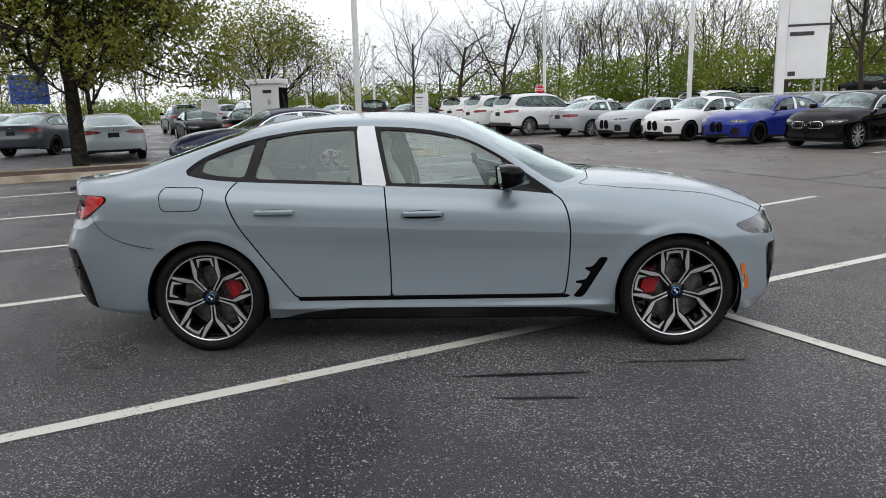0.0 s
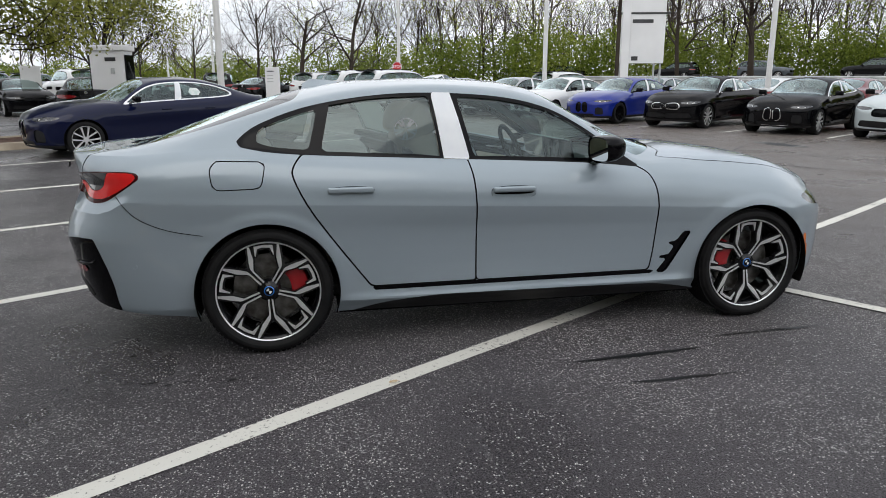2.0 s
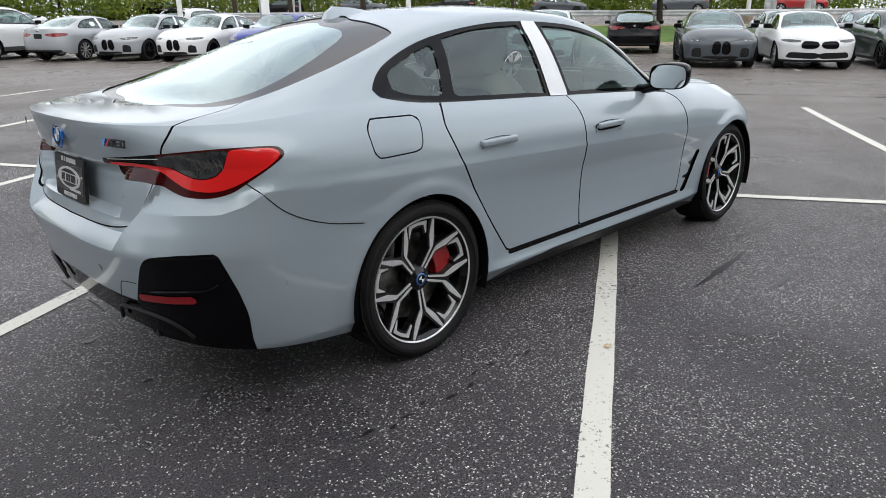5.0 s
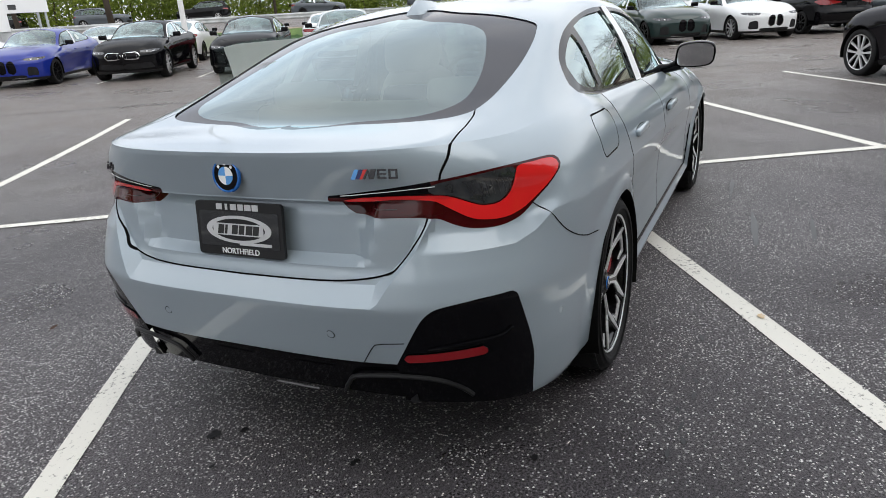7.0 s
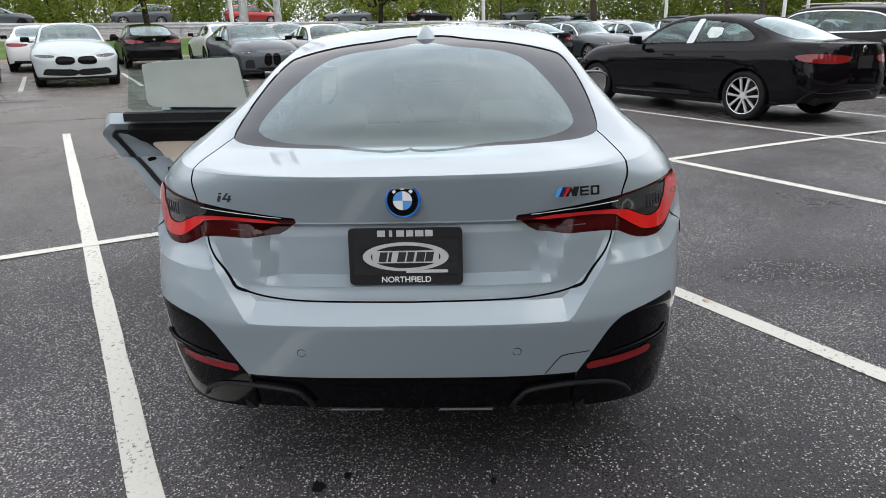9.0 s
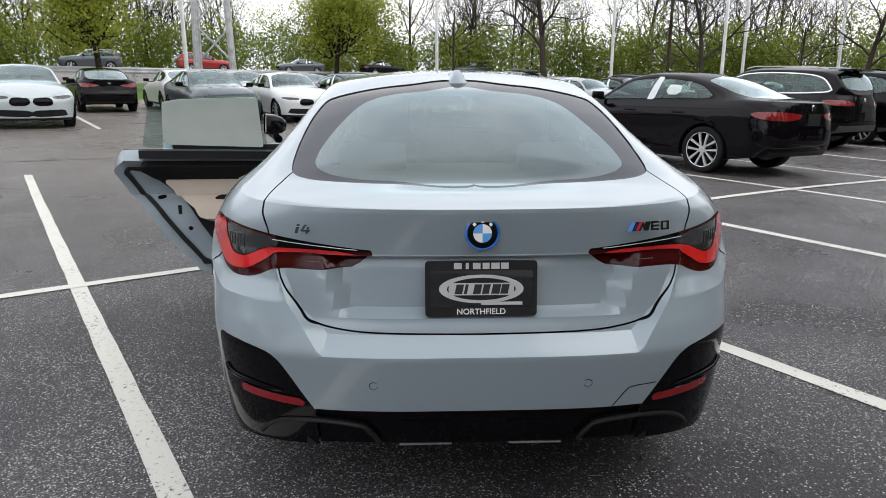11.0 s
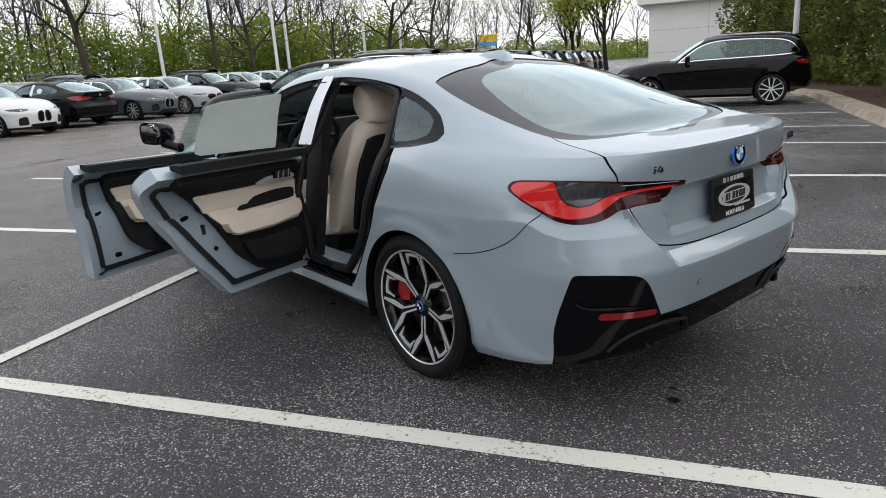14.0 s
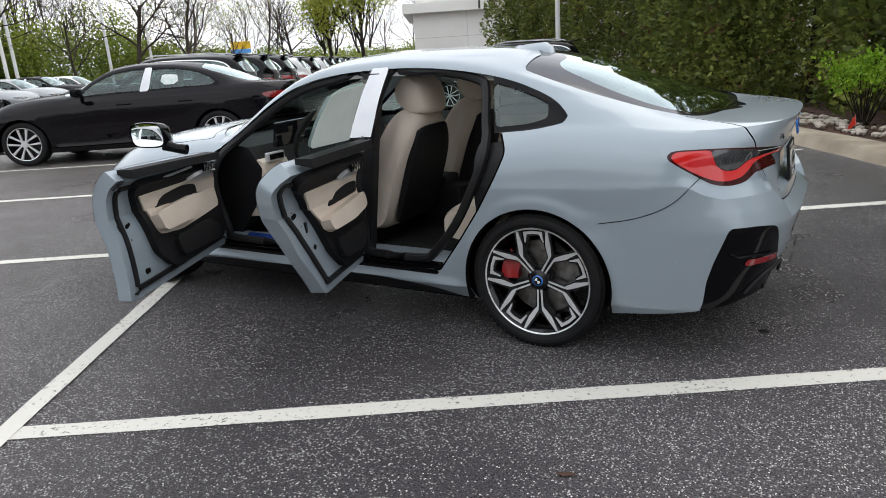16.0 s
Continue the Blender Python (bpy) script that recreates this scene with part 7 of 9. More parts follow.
        side(drl.join(drl2)).pushed(0.002).build("lamp_reflector", M["satin"], lamp_)
        for sl_ in slats:
            if sl_.f:
                side(sl_).pushed(-0.004).build("grille_slat", M["satin"], root)
        side(ring).pushed(0.008).build("grille_frame", M["chrome"] if chrome else M["gloss"], root)
        side(kd).pushed(-0.012).build("kidney_grille", M["gloss"], root, "black double grille")
        side(it).pushed(-0.02).build("air_intake", M["trim"], root)
        for fx in (axl, -axl):
            wheel_small(root, pose(fx, sg * 0.80, st["tyre"]) @ (Matrix() if sg > 0 else pose(0, 0, 0, 0, 0, 180)), st["tyre"], M[rim])
            bm = bmesh.new()
            b_lathe(bm, [(ar, 0.925), (ar + 0.01, 0.55)], 18, "y", radians(-15), radians(195))
            bmesh.ops.transform(bm, matrix=pose(fx, 0, hz2) @ Matrix.Diagonal((1, sg, 1, 1)), verts=bm.verts)
            part("wheel_arch_liner", bm, M["under"], root)
        bm = bmesh.new()
        b_box(bm, (0.50, sg * 1.0, float(s["belt"](0.5)) + 0.085), (0.11, 0.20, 0.12), None, 0.035, 3)
        b_box(bm, (0.54, sg * 0.87, float(s["belt"](0.5)) + 0.03), (0.05, 0.14, 0.03), None, 0.01, 2)
        part("door_mirror", bm, M["gloss"], root, "", True)
        for hx in (-0.10, -0.98):
            zz = 0.845 if style != "suv" else 0.96
            bm = bmesh.new()
            b_box(bm, (hx, sg * (float(width_at(s, np.array([hx]), np.array([zz]))[0]) + 0.008), zz), (0.20, 0.02, 0.028), None, 0.008, 2)
            ho = part("door_handle", bm, PAINTS["black"], root, "", True)
            ho.material_slots[0].link = "OBJECT"
            ho.material_slots[0].material = PAINTS["black"]
    bm = bmesh.new()
    b_prism(bm, [(-2.0, 0.30), (-1.1, 0.22), (1.1, 0.22), (2.0, 0.26), (2.0, 0.45), (-2.0, 0.45)], -0.55, 0.55)
    b_prism(bm, [(-1.0, 0.22), (1.0, 0.22), (1.0, 0.32), (-1.0, 0.32)], -0.84, 0.84)
    part("underbody", bm, M["under"], root)
    zh = 0.0 if style != "suv" else 0.14
    for cx_, cy_, nm_ in ((-0.25, 0.37, "front_seat"), (-0.25, -0.37, "front_seat"), (-1.12, 0.36, "rear_seat"), (-1.12, -0.36, "rear_seat")):
        bm = bmesh.new()
        b_prism(bm, round_poly([(cx_ + 0.42, 0.40 + zh), (cx_ + 0.40, 0.54 + zh), (cx_ + 0.06, 0.55 + zh), (cx_ - 0.12, 1.02 + zh), (cx_ - 0.22, 1.02 + zh), (cx_ - 0.10, 0.44 + zh)], 0.03), cy_ - 0.23, cy_ + 0.23)
        b_box(bm, (cx_ - 0.19, cy_, 1.10 + zh), (0.10, 0.24, 0.16), None, 0.03, 2)
        part(nm_, bm, M["trimgrey"], root, "dark seat seen through the window", True)
    bm = bmesh.new()
    b_prism(bm, [(0.48, 0.55 + zh), (0.52, 0.88 + zh), (0.95, 0.90 + zh), (0.95, 0.45 + zh)], -0.70, 0.70)
    part("dashboard", bm, M["trim"], root)
    bm = bmesh.new()
    b_prism(bm, [(-1.45, 0.30 + zh), (0.98, 0.30 + zh), (0.98, 0.34 + zh), (-1.45, 0.34 + zh)], -0.80, 0.80)
    b_prism(bm, [(-2.2, 0.40 + zh), (-1.42, 0.34 + zh), (-1.42, 0.92 + zh), (-2.1, 0.95 + zh)], -0.60, 0.60)
    part("cabin_floor", bm, M["carpet"], root)
    zp = 0.80 if style != "suv" else 0.88
    bm = bmesh.new()
    b_box(bm, (float(s["xr"](zp)) - 0.004, 0, zp), (0.012, 0.31, 0.155), None, 0.004)
    part("plate", bm, M["trim"], root, "dark dealer plate")
    bm = bmesh.new()
    b_lathe(bm, [(0.0, 0.006), (0.04, 0.005), (0.045, 0.0)], 20, "x")
    bmesh.ops.transform(bm, matrix=pose(float(s["xr"](zp + 0.16)) - 0.002, 0, zp + 0.16, 0, 0, 180), verts=bm.verts)
    part("round_badge", bm, M["chrome"], root)
    if style == "suv":
        for sg in (1, -1):
            bm = bmesh.new()
            b_tube(bm, [(0.0, sg * 0.60, 1.655), (-0.2, sg * 0.60, 1.70), (-1.5, sg * 0.60, 1.70), (-1.8, sg * 0.60, 1.65)], 0.014, 6)
            part("roof_rail", bm, M["satin"] if chrome else M["gloss"], root, "roof rail", True)
        bm = bmesh.new()
        b_box(bm, (-2.07, 0, 1.635), (0.22, 1.05, 0.035), Matrix.Rotation(0.1, 3, "Y"), 0.012, 2)
        part("roof_spoiler", bm, M["gloss"], root, "", True)
    return root


BASE = {"coupe": parked("coupe", "parked fastback", "rimdark"), "coupe_s": parked("coupe", "parked fastback", "rimsilver", 1.0, True), "sedan": parked("sedan", "parked saloon", "rimsilver"), "sedan_c": parked("sedan", "parked saloon", "rimsilver", 1.15, True), "suv": parked("suv", "parked sport utility", "rimsilver"), "suv_c": parked("suv", "parked sport utility", "rimsilver", 1.15, True)}
used_base = set()


def place(style, colour, u, w, head, label, scale=(1, 1, 1), group="", world=None):
    """Stands a car on the lot; head 0 faces +u, 90 faces +w."""
    x, y = uw(u, w) if world is None else world
    a = radians(LOT + head)
    ex, ey = math.cos(a) * 1.43 * scale[0], math.sin(a) * 1.43 * scale[0]
    zf, zb = G(x + ex, y + ey), G(x - ex, y - ey)
    sl, sr = G(x - ey * 0.56, y + ex * 0.56), G(x + ey * 0.56, y - ex * 0.56)
    pitch, roll = -math.degrees(math.atan2(zf - zb, 2 * math.hypot(ex, ey))), math.degrees(math.atan2(sl - sr, 1.6))
    m = pose(x, y, (zf + zb) / 2, 0, 0, LOT + head) @ pose(0, 0, 0, roll, pitch, 0) @ Matrix.Diagonal((*scale, 1))
    src = BASE[style]
    if style in used_base:
        src_scale = src.scale.copy()
        src.scale = (1, 1, 1)
        ob = copy_thing(src, m)
        src.scale = src_scale
    else:
        used_base.add(style)
        ob = src
        ob.matrix_basis = m
    ob.name = "parked_car"
    for c in ob.children_recursive:
        if c.type == "MESH" and c.material_slots and c.material_slots[0].link == "OBJECT":
            c.material_slots[0].material = PAINTS[colour]
    tagged(ob, label, "car", group)
    return ob


N1 = "row of parked cars across the lane"
S5, S7, S2 = (1.055, 1.02, 1.04), (1.125, 1.05, 1.07), (0.95, 0.99, 0.985)
for style, colour, w, label, sc in [
        ("coupe", "silver", 15.1, "silver fastback with dark wheels, nose to the lane", (1, 1, 1)), ("coupe", "white", 12.75, "white fastback with black grille, nose to the lane", (1, 1, 1)), ("coupe", "blue", 10.15, "bright blue fastback with black grille", (1, 1, 1)),
        ("sedan_c", "black", 7.25, "black saloon with a chrome grille", S5), ("coupe_s", "black", 4.2, "black fastback with chrome grille surround", (1, 1, 1)), ("sedan", "pale", 1.5, "pale silver saloon with black grille", S5),
        ("coupe", "gunmetal", -3.2, "dark grey fastback on the bay line", (1, 1, 1)), ("sedan", "white", -5.5, "white compact coupe with black grille", S2), ("coupe", "green", -8.0, "dark green fastback with black grille", (1, 1, 1)),
        ("coupe_s", "white", -10.6, "white fastback with silver wheels", (1, 1, 1)), ("coupe_s", "gunmetal", -15.7, "grey fastback with silver wheels", (1, 1, 1)), ("sedan", "silver", -18.3, "silver compact two-door coupe", S2),
        ("sedan", "black", -20.9, "black saloon among silver cars", S5), ("coupe", "silver", -23.5, "silver fastback in the far row", (1, 1, 1)), ("coupe", "silver", -26.1, "silver fastback near the row's end", (1, 1, 1)), ("sedan", "black", -28.7, "black saloon at the row's end", S5), ("coupe", "white", -31.3, "white fastback at the row's end", (1, 1, 1))]:
    place(style, colour, 15.2 + 2.27 * sc[0], w, 180, label, sc, N1)
place("sedan", "silver", 17.3, 17.4, 0, "older silver saloon, tail to the lane", (0.97, 0.97, 0.98), N1)
place("suv", "white", 16.5, 20.3, 0, "white sport utility, tail to the lane", (1.04, 1.03, 1.03), N1)
place("suv", "white", 16.8, 23.2, 0, "white sport utility, tail to the lane", (1.04, 1.03, 1.03), N1)
place("coupe", "black", 18.0, -13.1, 0, "black fastback parked tail first", (0.97, 1, 1), N1)
N2 = "second row of parked cars"
rng = random.Random(5)
for i, (style, colour, w, head, label) in enumerate([
        ("suv", "white", 17.5, 0, "white sport utility in the second row"), ("coupe", "silver", 13.0, 180, "silver fastback in the second row"), ("sedan", "white", 10.4, 0, "white saloon in the second row"), ("coupe", "white", 7.8, 0, "white fastback in the second row"),
        ("sedan", "red", 5.0, 0, "dark red saloon in the second row"), ("sedan", "white", 2.3, 0, "white saloon in the second row"), ("coupe", "black", -1.1, 0, "black coupe with silver exhausts, tail to the lane"), ("coupe", "white", -3.8, 0, "white fastback in the second row"),
        ("coupe", "silver", -6.4, 180, "silver fastback in the second row"), ("sedan", "gunmetal", -9.0, 0, "dark grey saloon in the second row"), ("sedan", "white", -11.6, 0, "white saloon in the second row"), ("coupe", "gunmetal", -14.2, 0, "dark fastback in the second row"),
        ("sedan", "silver", -16.9, 180, "silver saloon in the second row"), ("suv", "gunmetal", -19.5, 0, "dark sport utility in the second row"), ("sedan", "white", -22.2, 0, "white saloon in the second row"), ("coupe", "white", -24.8, 180, "white fastback in the second row"), ("suv", "black", -27.5, 0, "black sport utility in the second row"), ("sedan", "silver", -30.2, 0, "silver saloon in the second row")]):
    place(style, colour, 24.4 + rng.uniform(-0.2, 0.2), w, head, label, (1, 1, 1), N2)
N3 = "cars along the far verge"
for i in range(13):
    style = rng.choice(["suv", "suv", "sedan", "coupe"])
    colour = rng.choice(["white", "black", "gunmetal", "silver", "brightred", "white"])
    place(style, colour, 61.0 + rng.uniform(-1, 1), 62 - 9.5 * i + rng.uniform(-1.5, 1.5), 90 if i % 2 else 270, f"distant {colour.replace('brightred', 'red')} car on the road beyond the verge", (1, 1, 1), N3)
# head-in row beside the grey car
place("sedan", "plum", 4.75, -7.72, 0, "black long saloon with silver split-spoke wheels", S7)
N4 = "row of sport utilities"
for i, colour in enumerate(["black", "black", "black", "white", "black", "white", "black", "black", "gunmetal", "black", "silver", "black", "black"]):
    big = (1.06, 1.03, 1.04) if i < 3 else (1.0, 1.0, 1.0)
    place("suv" if i % 2 else "suv_c", colour, 4.0 + 2.35 * big[0], -13.3 - 2.77 * i, 0, f"{colour if colour != 'gunmetal' else 'dark grey'} sport utility, tail to the bays", big, N4)
place("suv_c", "black", -2.27, -15.3, 0, "black sport utility with chrome window line by the hedge", (1.0, 1.0, 1.0))
# beyond the tree island
N5 = "cars beyond the tree island"
place("coupe_s", "navy", 2.0, 11.45, 180, "navy fastback with white pillar film", (1, 1, 1), N5)
for style, colour, x, y, head, label, sc in [
        ("coupe", "pale", -11.3, 17.2, 90, "pale silver soft-top seen from behind", (0.97, 1, 0.96)), ("coupe", "gunmetal", -14.9, 20.2, 60, "dark grey saloon behind the island", (1, 1, 1)), ("sedan", "black", -11.6, 26.0, 270, "black saloon, nose to the lane", (0.95, 0.97, 0.97)),
        ("sedan", "black", -8.0, 22.0, 70, "black saloon, tail to the lane", (1, 1, 1)), ("coupe", "black", -16.5, 13.6, 130, "black car beside the island", (1, 1, 1)), ("suv", "gunmetal", -16.5, 36.0, 90, "dark sport utility in the far bays", (1, 1, 1)),
        ("suv", "white", -13.0, 38.0, 90, "white pickup-like car in the far bays", (1.15, 1.05, 1.1)), ("suv", "white", 0.5, 37.0, 30, "white sport utility in the far bays", (1, 1, 1)), ("sedan", "black", -2.5, 36.0, 30, "black saloon in the far bays", (1, 1, 1)), ("sedan", "white", -20.0, 26.0, 60, "white saloon in the far bays", (1, 1, 1)),
        ("suv", "black", -5.2, 38.5, 60, "black sport utility in the far bays", (1, 1, 1)), ("coupe", "silver", -23.5, 33.0, 90, "silver car in the far bays", (1, 1, 1)), ("sedan", "white", -27.0, 39.0, 90, "white car in the far bays", (1, 1, 1)), ("coupe", "white", -8.5, 45.0, 40, "white car in the far bays", (1, 1, 1)), ("sedan", "silver", -12.0, 50.0, 40, "silver car in the far bays", (1, 1, 1)), ("suv", "silver", -18.0, 49.0, 40, "silver sport utility in the far bays", (1, 1, 1)), ("coupe", "gunmetal", 3.0, 45.0, 20, "dark car in the far bays", (1, 1, 1)), ("sedan", "white", 9.0, 44.0, 20, "white car in the far bays", (1, 1, 1))]:
    place(style, colour, 0, 0, head, label, sc, N5, (x, y))


# ---- trees, hedge, signs, building ----
def polar(o, az, r):
    return o[0] + r * math.cos(radians(az)), o[1] + r * math.sin(radians(az))


def at_ground(x, y, rz=0.0, dz=0.0):
    return pose(x, y, G(x, y) + dz, 0, 0, rz)


def leafy(name, dark, mid, light, trans=0.35, patch=0.35):
    """Leaves: tone differs leaf by leaf and clump by clump; light comes through them."""
    m = material(name, mid, 0.55, spec=0.3)
    t, b = nodes(m)
    geo = mnode(t, "ShaderNodeNewGeometry")
    co = mnode(t, "ShaderNodeTexCoord")
    n = mnode(t, "ShaderNodeTexNoise", Scale=patch, Detail=3.0)
    t.links.new(co.outputs["Object"], n.inputs["Vector"])
    mr = mnode(t, "ShaderNodeMapRange")
    mr.inputs["From Min"].default_value, mr.inputs["From Max"].default_value = 0.3, 0.7
    t.links.new(n.outputs[0], mr.inputs["Value"])
    ad = mnode(t, "ShaderNodeMath")
    ad.operation = "MULTIPLY_ADD"
    ad.inputs[1].default_value = 0.5
    t.links.new(geo.outputs["Random Per Island"], ad.inputs[0])
    hf = mnode(t, "ShaderNodeMath")
    hf.operation = "MULTIPLY"
    hf.inputs[1].default_value = 0.5
    t.links.new(mr.outputs[0], hf.inputs[0])
    t.links.new(hf.outputs[0], ad.inputs[2])
    r = mnode(t, "ShaderNodeValToRGB")
    r.color_ramp.elements[0].position, r.color_ramp.elements[0].color = 0.1, (*dark, 1)
    r.color_ramp.elements[1].position, r.color_ramp.elements[1].color = 0.9, (*light, 1)
    e = r.color_ramp.elements.new(0.5)
    e.color = (*mid, 1)
    t.links.new(ad.outputs[0], r.inputs[0])
    t.links.new(r.outputs[0], b.inputs["Base Color"])
    tl = mnode(t, "ShaderNodeBsdfTranslucent")
    t.links.new(r.outputs[0], tl.inputs[0])
    mx = mnode(t, "ShaderNodeMixShader", Fac=trans)
    t.links.new(b.outputs[0], mx.inputs[1])
    t.links.new(tl.outputs[0], mx.inputs[2])
    t.links.new(mx.outputs[0], t.nodes["Material Output"].inputs[0])
    return m


M["leaf_tree"] = leafy("young_maple_leaves", (0.075, 0.085, 0.014), (0.19, 0.205, 0.030), (0.36, 0.37, 0.075), 0.5, 0.8)
M["leaf_yellow"] = leafy("yellow_green_leaves", (0.17, 0.20, 0.022), (0.29, 0.33, 0.04), (0.42, 0.44, 0.07), 0.55, 0.8)
M["leaf_wood"] = leafy("undergrowth_leaves", (0.085, 0.118, 0.018), (0.19, 0.245, 0.033), (0.32, 0.365, 0.062), 0.5, 0.16)
M["leaf_hedge"] = leafy("arborvitae_foliage", (0.046, 0.066, 0.016), (0.13, 0.165, 0.034), (0.29, 0.31, 0.068), 0.35, 1.3)
M["leaf_brown"] = leafy("browned_foliage", (0.08, 0.045, 0.02), (0.14, 0.08, 0.035), (0.2, 0.13, 0.06), 0.2, 1.0)
M["leaf_shrub"] = leafy("fresh_shrub_leaves", (0.10, 0.19, 0.01), (0.2, 0.36, 0.02), (0.34, 0.5, 0.05), 0.4, 3.0)
M["bark"] = varied(material("grey_brown_bark", (0.03, 0.025, 0.02), 0.95, spec=0.1), (0.012, 0.010, 0.008), (0.052, 0.044, 0.034), 7, 8, 0.3, 0.7, 0.9, 30, None, 0.02)
M["bark_far"] = varied(material("twig_bark", (0.05, 0.04, 0.033), 0.95, spec=0.1), (0.026, 0.020, 0.016), (0.09, 0.075, 0.06), 0.3, 6)
M["pole"] = varied(material("white_painted_steel", (0.72, 0.72, 0.70), 0.4), (0.64, 0.64, 0.62), (0.78, 0.78, 0.77), 1.5, 6, 0.3, 0.7, 0.05, 60)
M["galv"] = varied(material("galvanised_steel", (0.42, 0.43, 0.43), 0.5, 0.3), (0.34, 0.35, 0.35), (0.52, 0.53, 0.53), 2.5, 6)
M["panel"] = varied(material("white_sign_panel", (0.76, 0.76, 0.755), 0.35, 0, 0.3), (0.72, 0.72, 0.715), (0.80, 0.80, 0.795), 0.8, 5)
M["clad"] = varied(material("white_cladding", (0.66, 0.64, 0.60), 0.65), (0.74, 0.72, 0.68), (0.82, 0.80, 0.76), 0.6, 7, 0.3, 0.7, 0.08, 30)
M["darkjoint"] = material("dark_joint", (0.05, 0.05, 0.05), 0.7)
M["pebble"] = varied(material("pale_river_stone", (0.42, 0.37, 0.31), 0.8), (0.28, 0.24, 0.19), (0.55, 0.50, 0.43), 6, 5, 0.3, 0.7, 0.3, 60)
M["flag"] = material("red_flag_plastic", (0.75, 0.05, 0.025), 0.5)
M["stopred"] = material("stop_sign_red", (0.55, 0.02, 0.025), 0.4)
M["yellow"] = material("yellow_sign", (0.75, 0.47, 0.02), 0.5)
M["signblue"] = material("blue_sign", (0.03, 0.08, 0.36), 0.5)


def grow(rng, height, radius, spread=0.6, levels=4, kids=(5, 4, 3, 3), fork=0.3, lean=0.05, upward=0.25):
    """Branch segments (a, b, ra, rb, level) and the twig ends of one tree."""
    segs, tips = [], []

    def limb(p, d, length, r, level):
        n = 5 if level == 0 else 4 if level == 1 else 3
        pts = [p]
        dirs = []
        rad = [r]
        for k in range(n):
            j = 0.05 if level == 0 else 0.16
            d = (d + Vector((rng.gauss(0, j), rng.gauss(0, j), rng.gauss(0, j) + (upward * 0.35 if level else 0)))).normalized()
            q = pts[-1] + d * (length / n)
            r2 = r * (1 - (0.62 if level else 0.5) * (k + 1) / n)
            segs.append((pts[-1], q, rad[-1], r2, level))
            pts.append(q)
            dirs.append(d)
            rad.append(r2)
        if level >= 2:
            tips.append((pts[-1], d, level))
            if level >= levels - 1:
                tips.append(((pts[-2] + pts[-1]) / 2, d, level))
        if level + 1 >= levels:
            return
        count = kids[level]
        for c in range(count):
            f = fork + (1 - fork) * (c + rng.random() * 0.8) / count
            i = min(n - 1, int(f * n))
            base = pts[i].lerp(pts[i + 1], f * n - i)
            dd = dirs[i]
            a = 2.4 * c + rng.uniform(0, 1.2)
            s = dd.orthogonal().normalized()
            s = Matrix.Rotation(a, 3, dd) @ s
            ang = spread * rng.uniform(0.75, 1.25)
            nd = (dd * math.cos(ang) + s * math.sin(ang)).normalized()
            limb(base, nd, length * rng.uniform(0.52, 0.78) * (1.15 - 0.45 * f if level == 0 else 1), rad[i] * (0.55 if level == 0 else 0.62), level + 1)
    limb(Vector((0, 0, -0.1)), Vector((rng.gauss(0, lean), rng.gauss(0, lean), 1)).normalized(), height * 0.62, radius, 0)
    return segs, tips


def seg_mesh(segs, sides=(8, 6, 4, 3, 3), lo=0, hi=9):
    V, F = [], []
    for a, b, ra, rb, lv in segs:
        if not lo <= lv <= hi:
            continue
        n = sides[lv]
        d = (b - a).normalized()
        s = d.orthogonal().normalized()
        t = d.cross(s)
        k0 = len(V)
        for p, r in ((a, ra), (b, rb)):
            for k in range(n):
                ang = 2 * math.pi * k / n
                V.append(tuple(p + s * (r * math.cos(ang)) + t * (r * math.sin(ang))))
        for k in range(n):
            F.append((k0 + k, k0 + (k + 1) % n, k0 + n + (k + 1) % n, k0 + n + k))
    return V, F


def leaf_mesh(c, size, rs, droop=0.0, aspect=0.55, out=None):
    """A small pointed leaf or spray of two bent triangles at every centre."""
    n = len(c)
    d = rs.normal(size=(n, 3))
    if out is not None:
        d = d * 0.6 + out
    d[:, 2] -= droop
    d /= np.linalg.norm(d, axis=1)[:, None]
    s = np.cross(d, rs.normal(size=(n, 3)))
    s /= np.linalg.norm(s, axis=1)[:, None]
    nn = np.cross(d, s)
    L = size * rs.uniform(0.6, 1.35, size=(n, 1))
    a = c - d * L * 0.5
    b = c + s * L * aspect * 0.5 + nn * L * 0.08
    e = c + d * L * 0.5
    f = c - s * L * aspect * 0.5 + nn * L * 0.08
    V = np.stack([a, b, e, f], axis=1).reshape(-1, 3)
    F = np.arange(4 * n).reshape(-1, 4)
    return V, F


def fast_mesh(name, V, F, mat, parent=None, label="", smooth=False):
    """Mesh of quads from arrays."""
    V = np.asarray(V, dtype=np.float32).reshape(-1, 3)
    F = np.asarray(F, dtype=np.int32).reshape(-1, 4)
    me = bpy.data.meshes.new(name)
    me.vertices.add(len(V))
    me.vertices.foreach_set("co", V.ravel())
    me.loops.add(F.size)
    me.loops.foreach_set("vertex_index", F.ravel())
    me.polygons.add(len(F))
    me.polygons.foreach_set("loop_start", np.arange(0, F.size, 4, dtype=np.int32))
    me.materials.append(mat)
    me.update(calc_edges=True)
    if smooth:
        me.polygons.foreach_set("use_smooth", [True] * len(me.polygons))
    ob = new(name, me)
    if parent:
        ob.parent = parent
    if label:
        tagged(ob, label=label)
    return ob


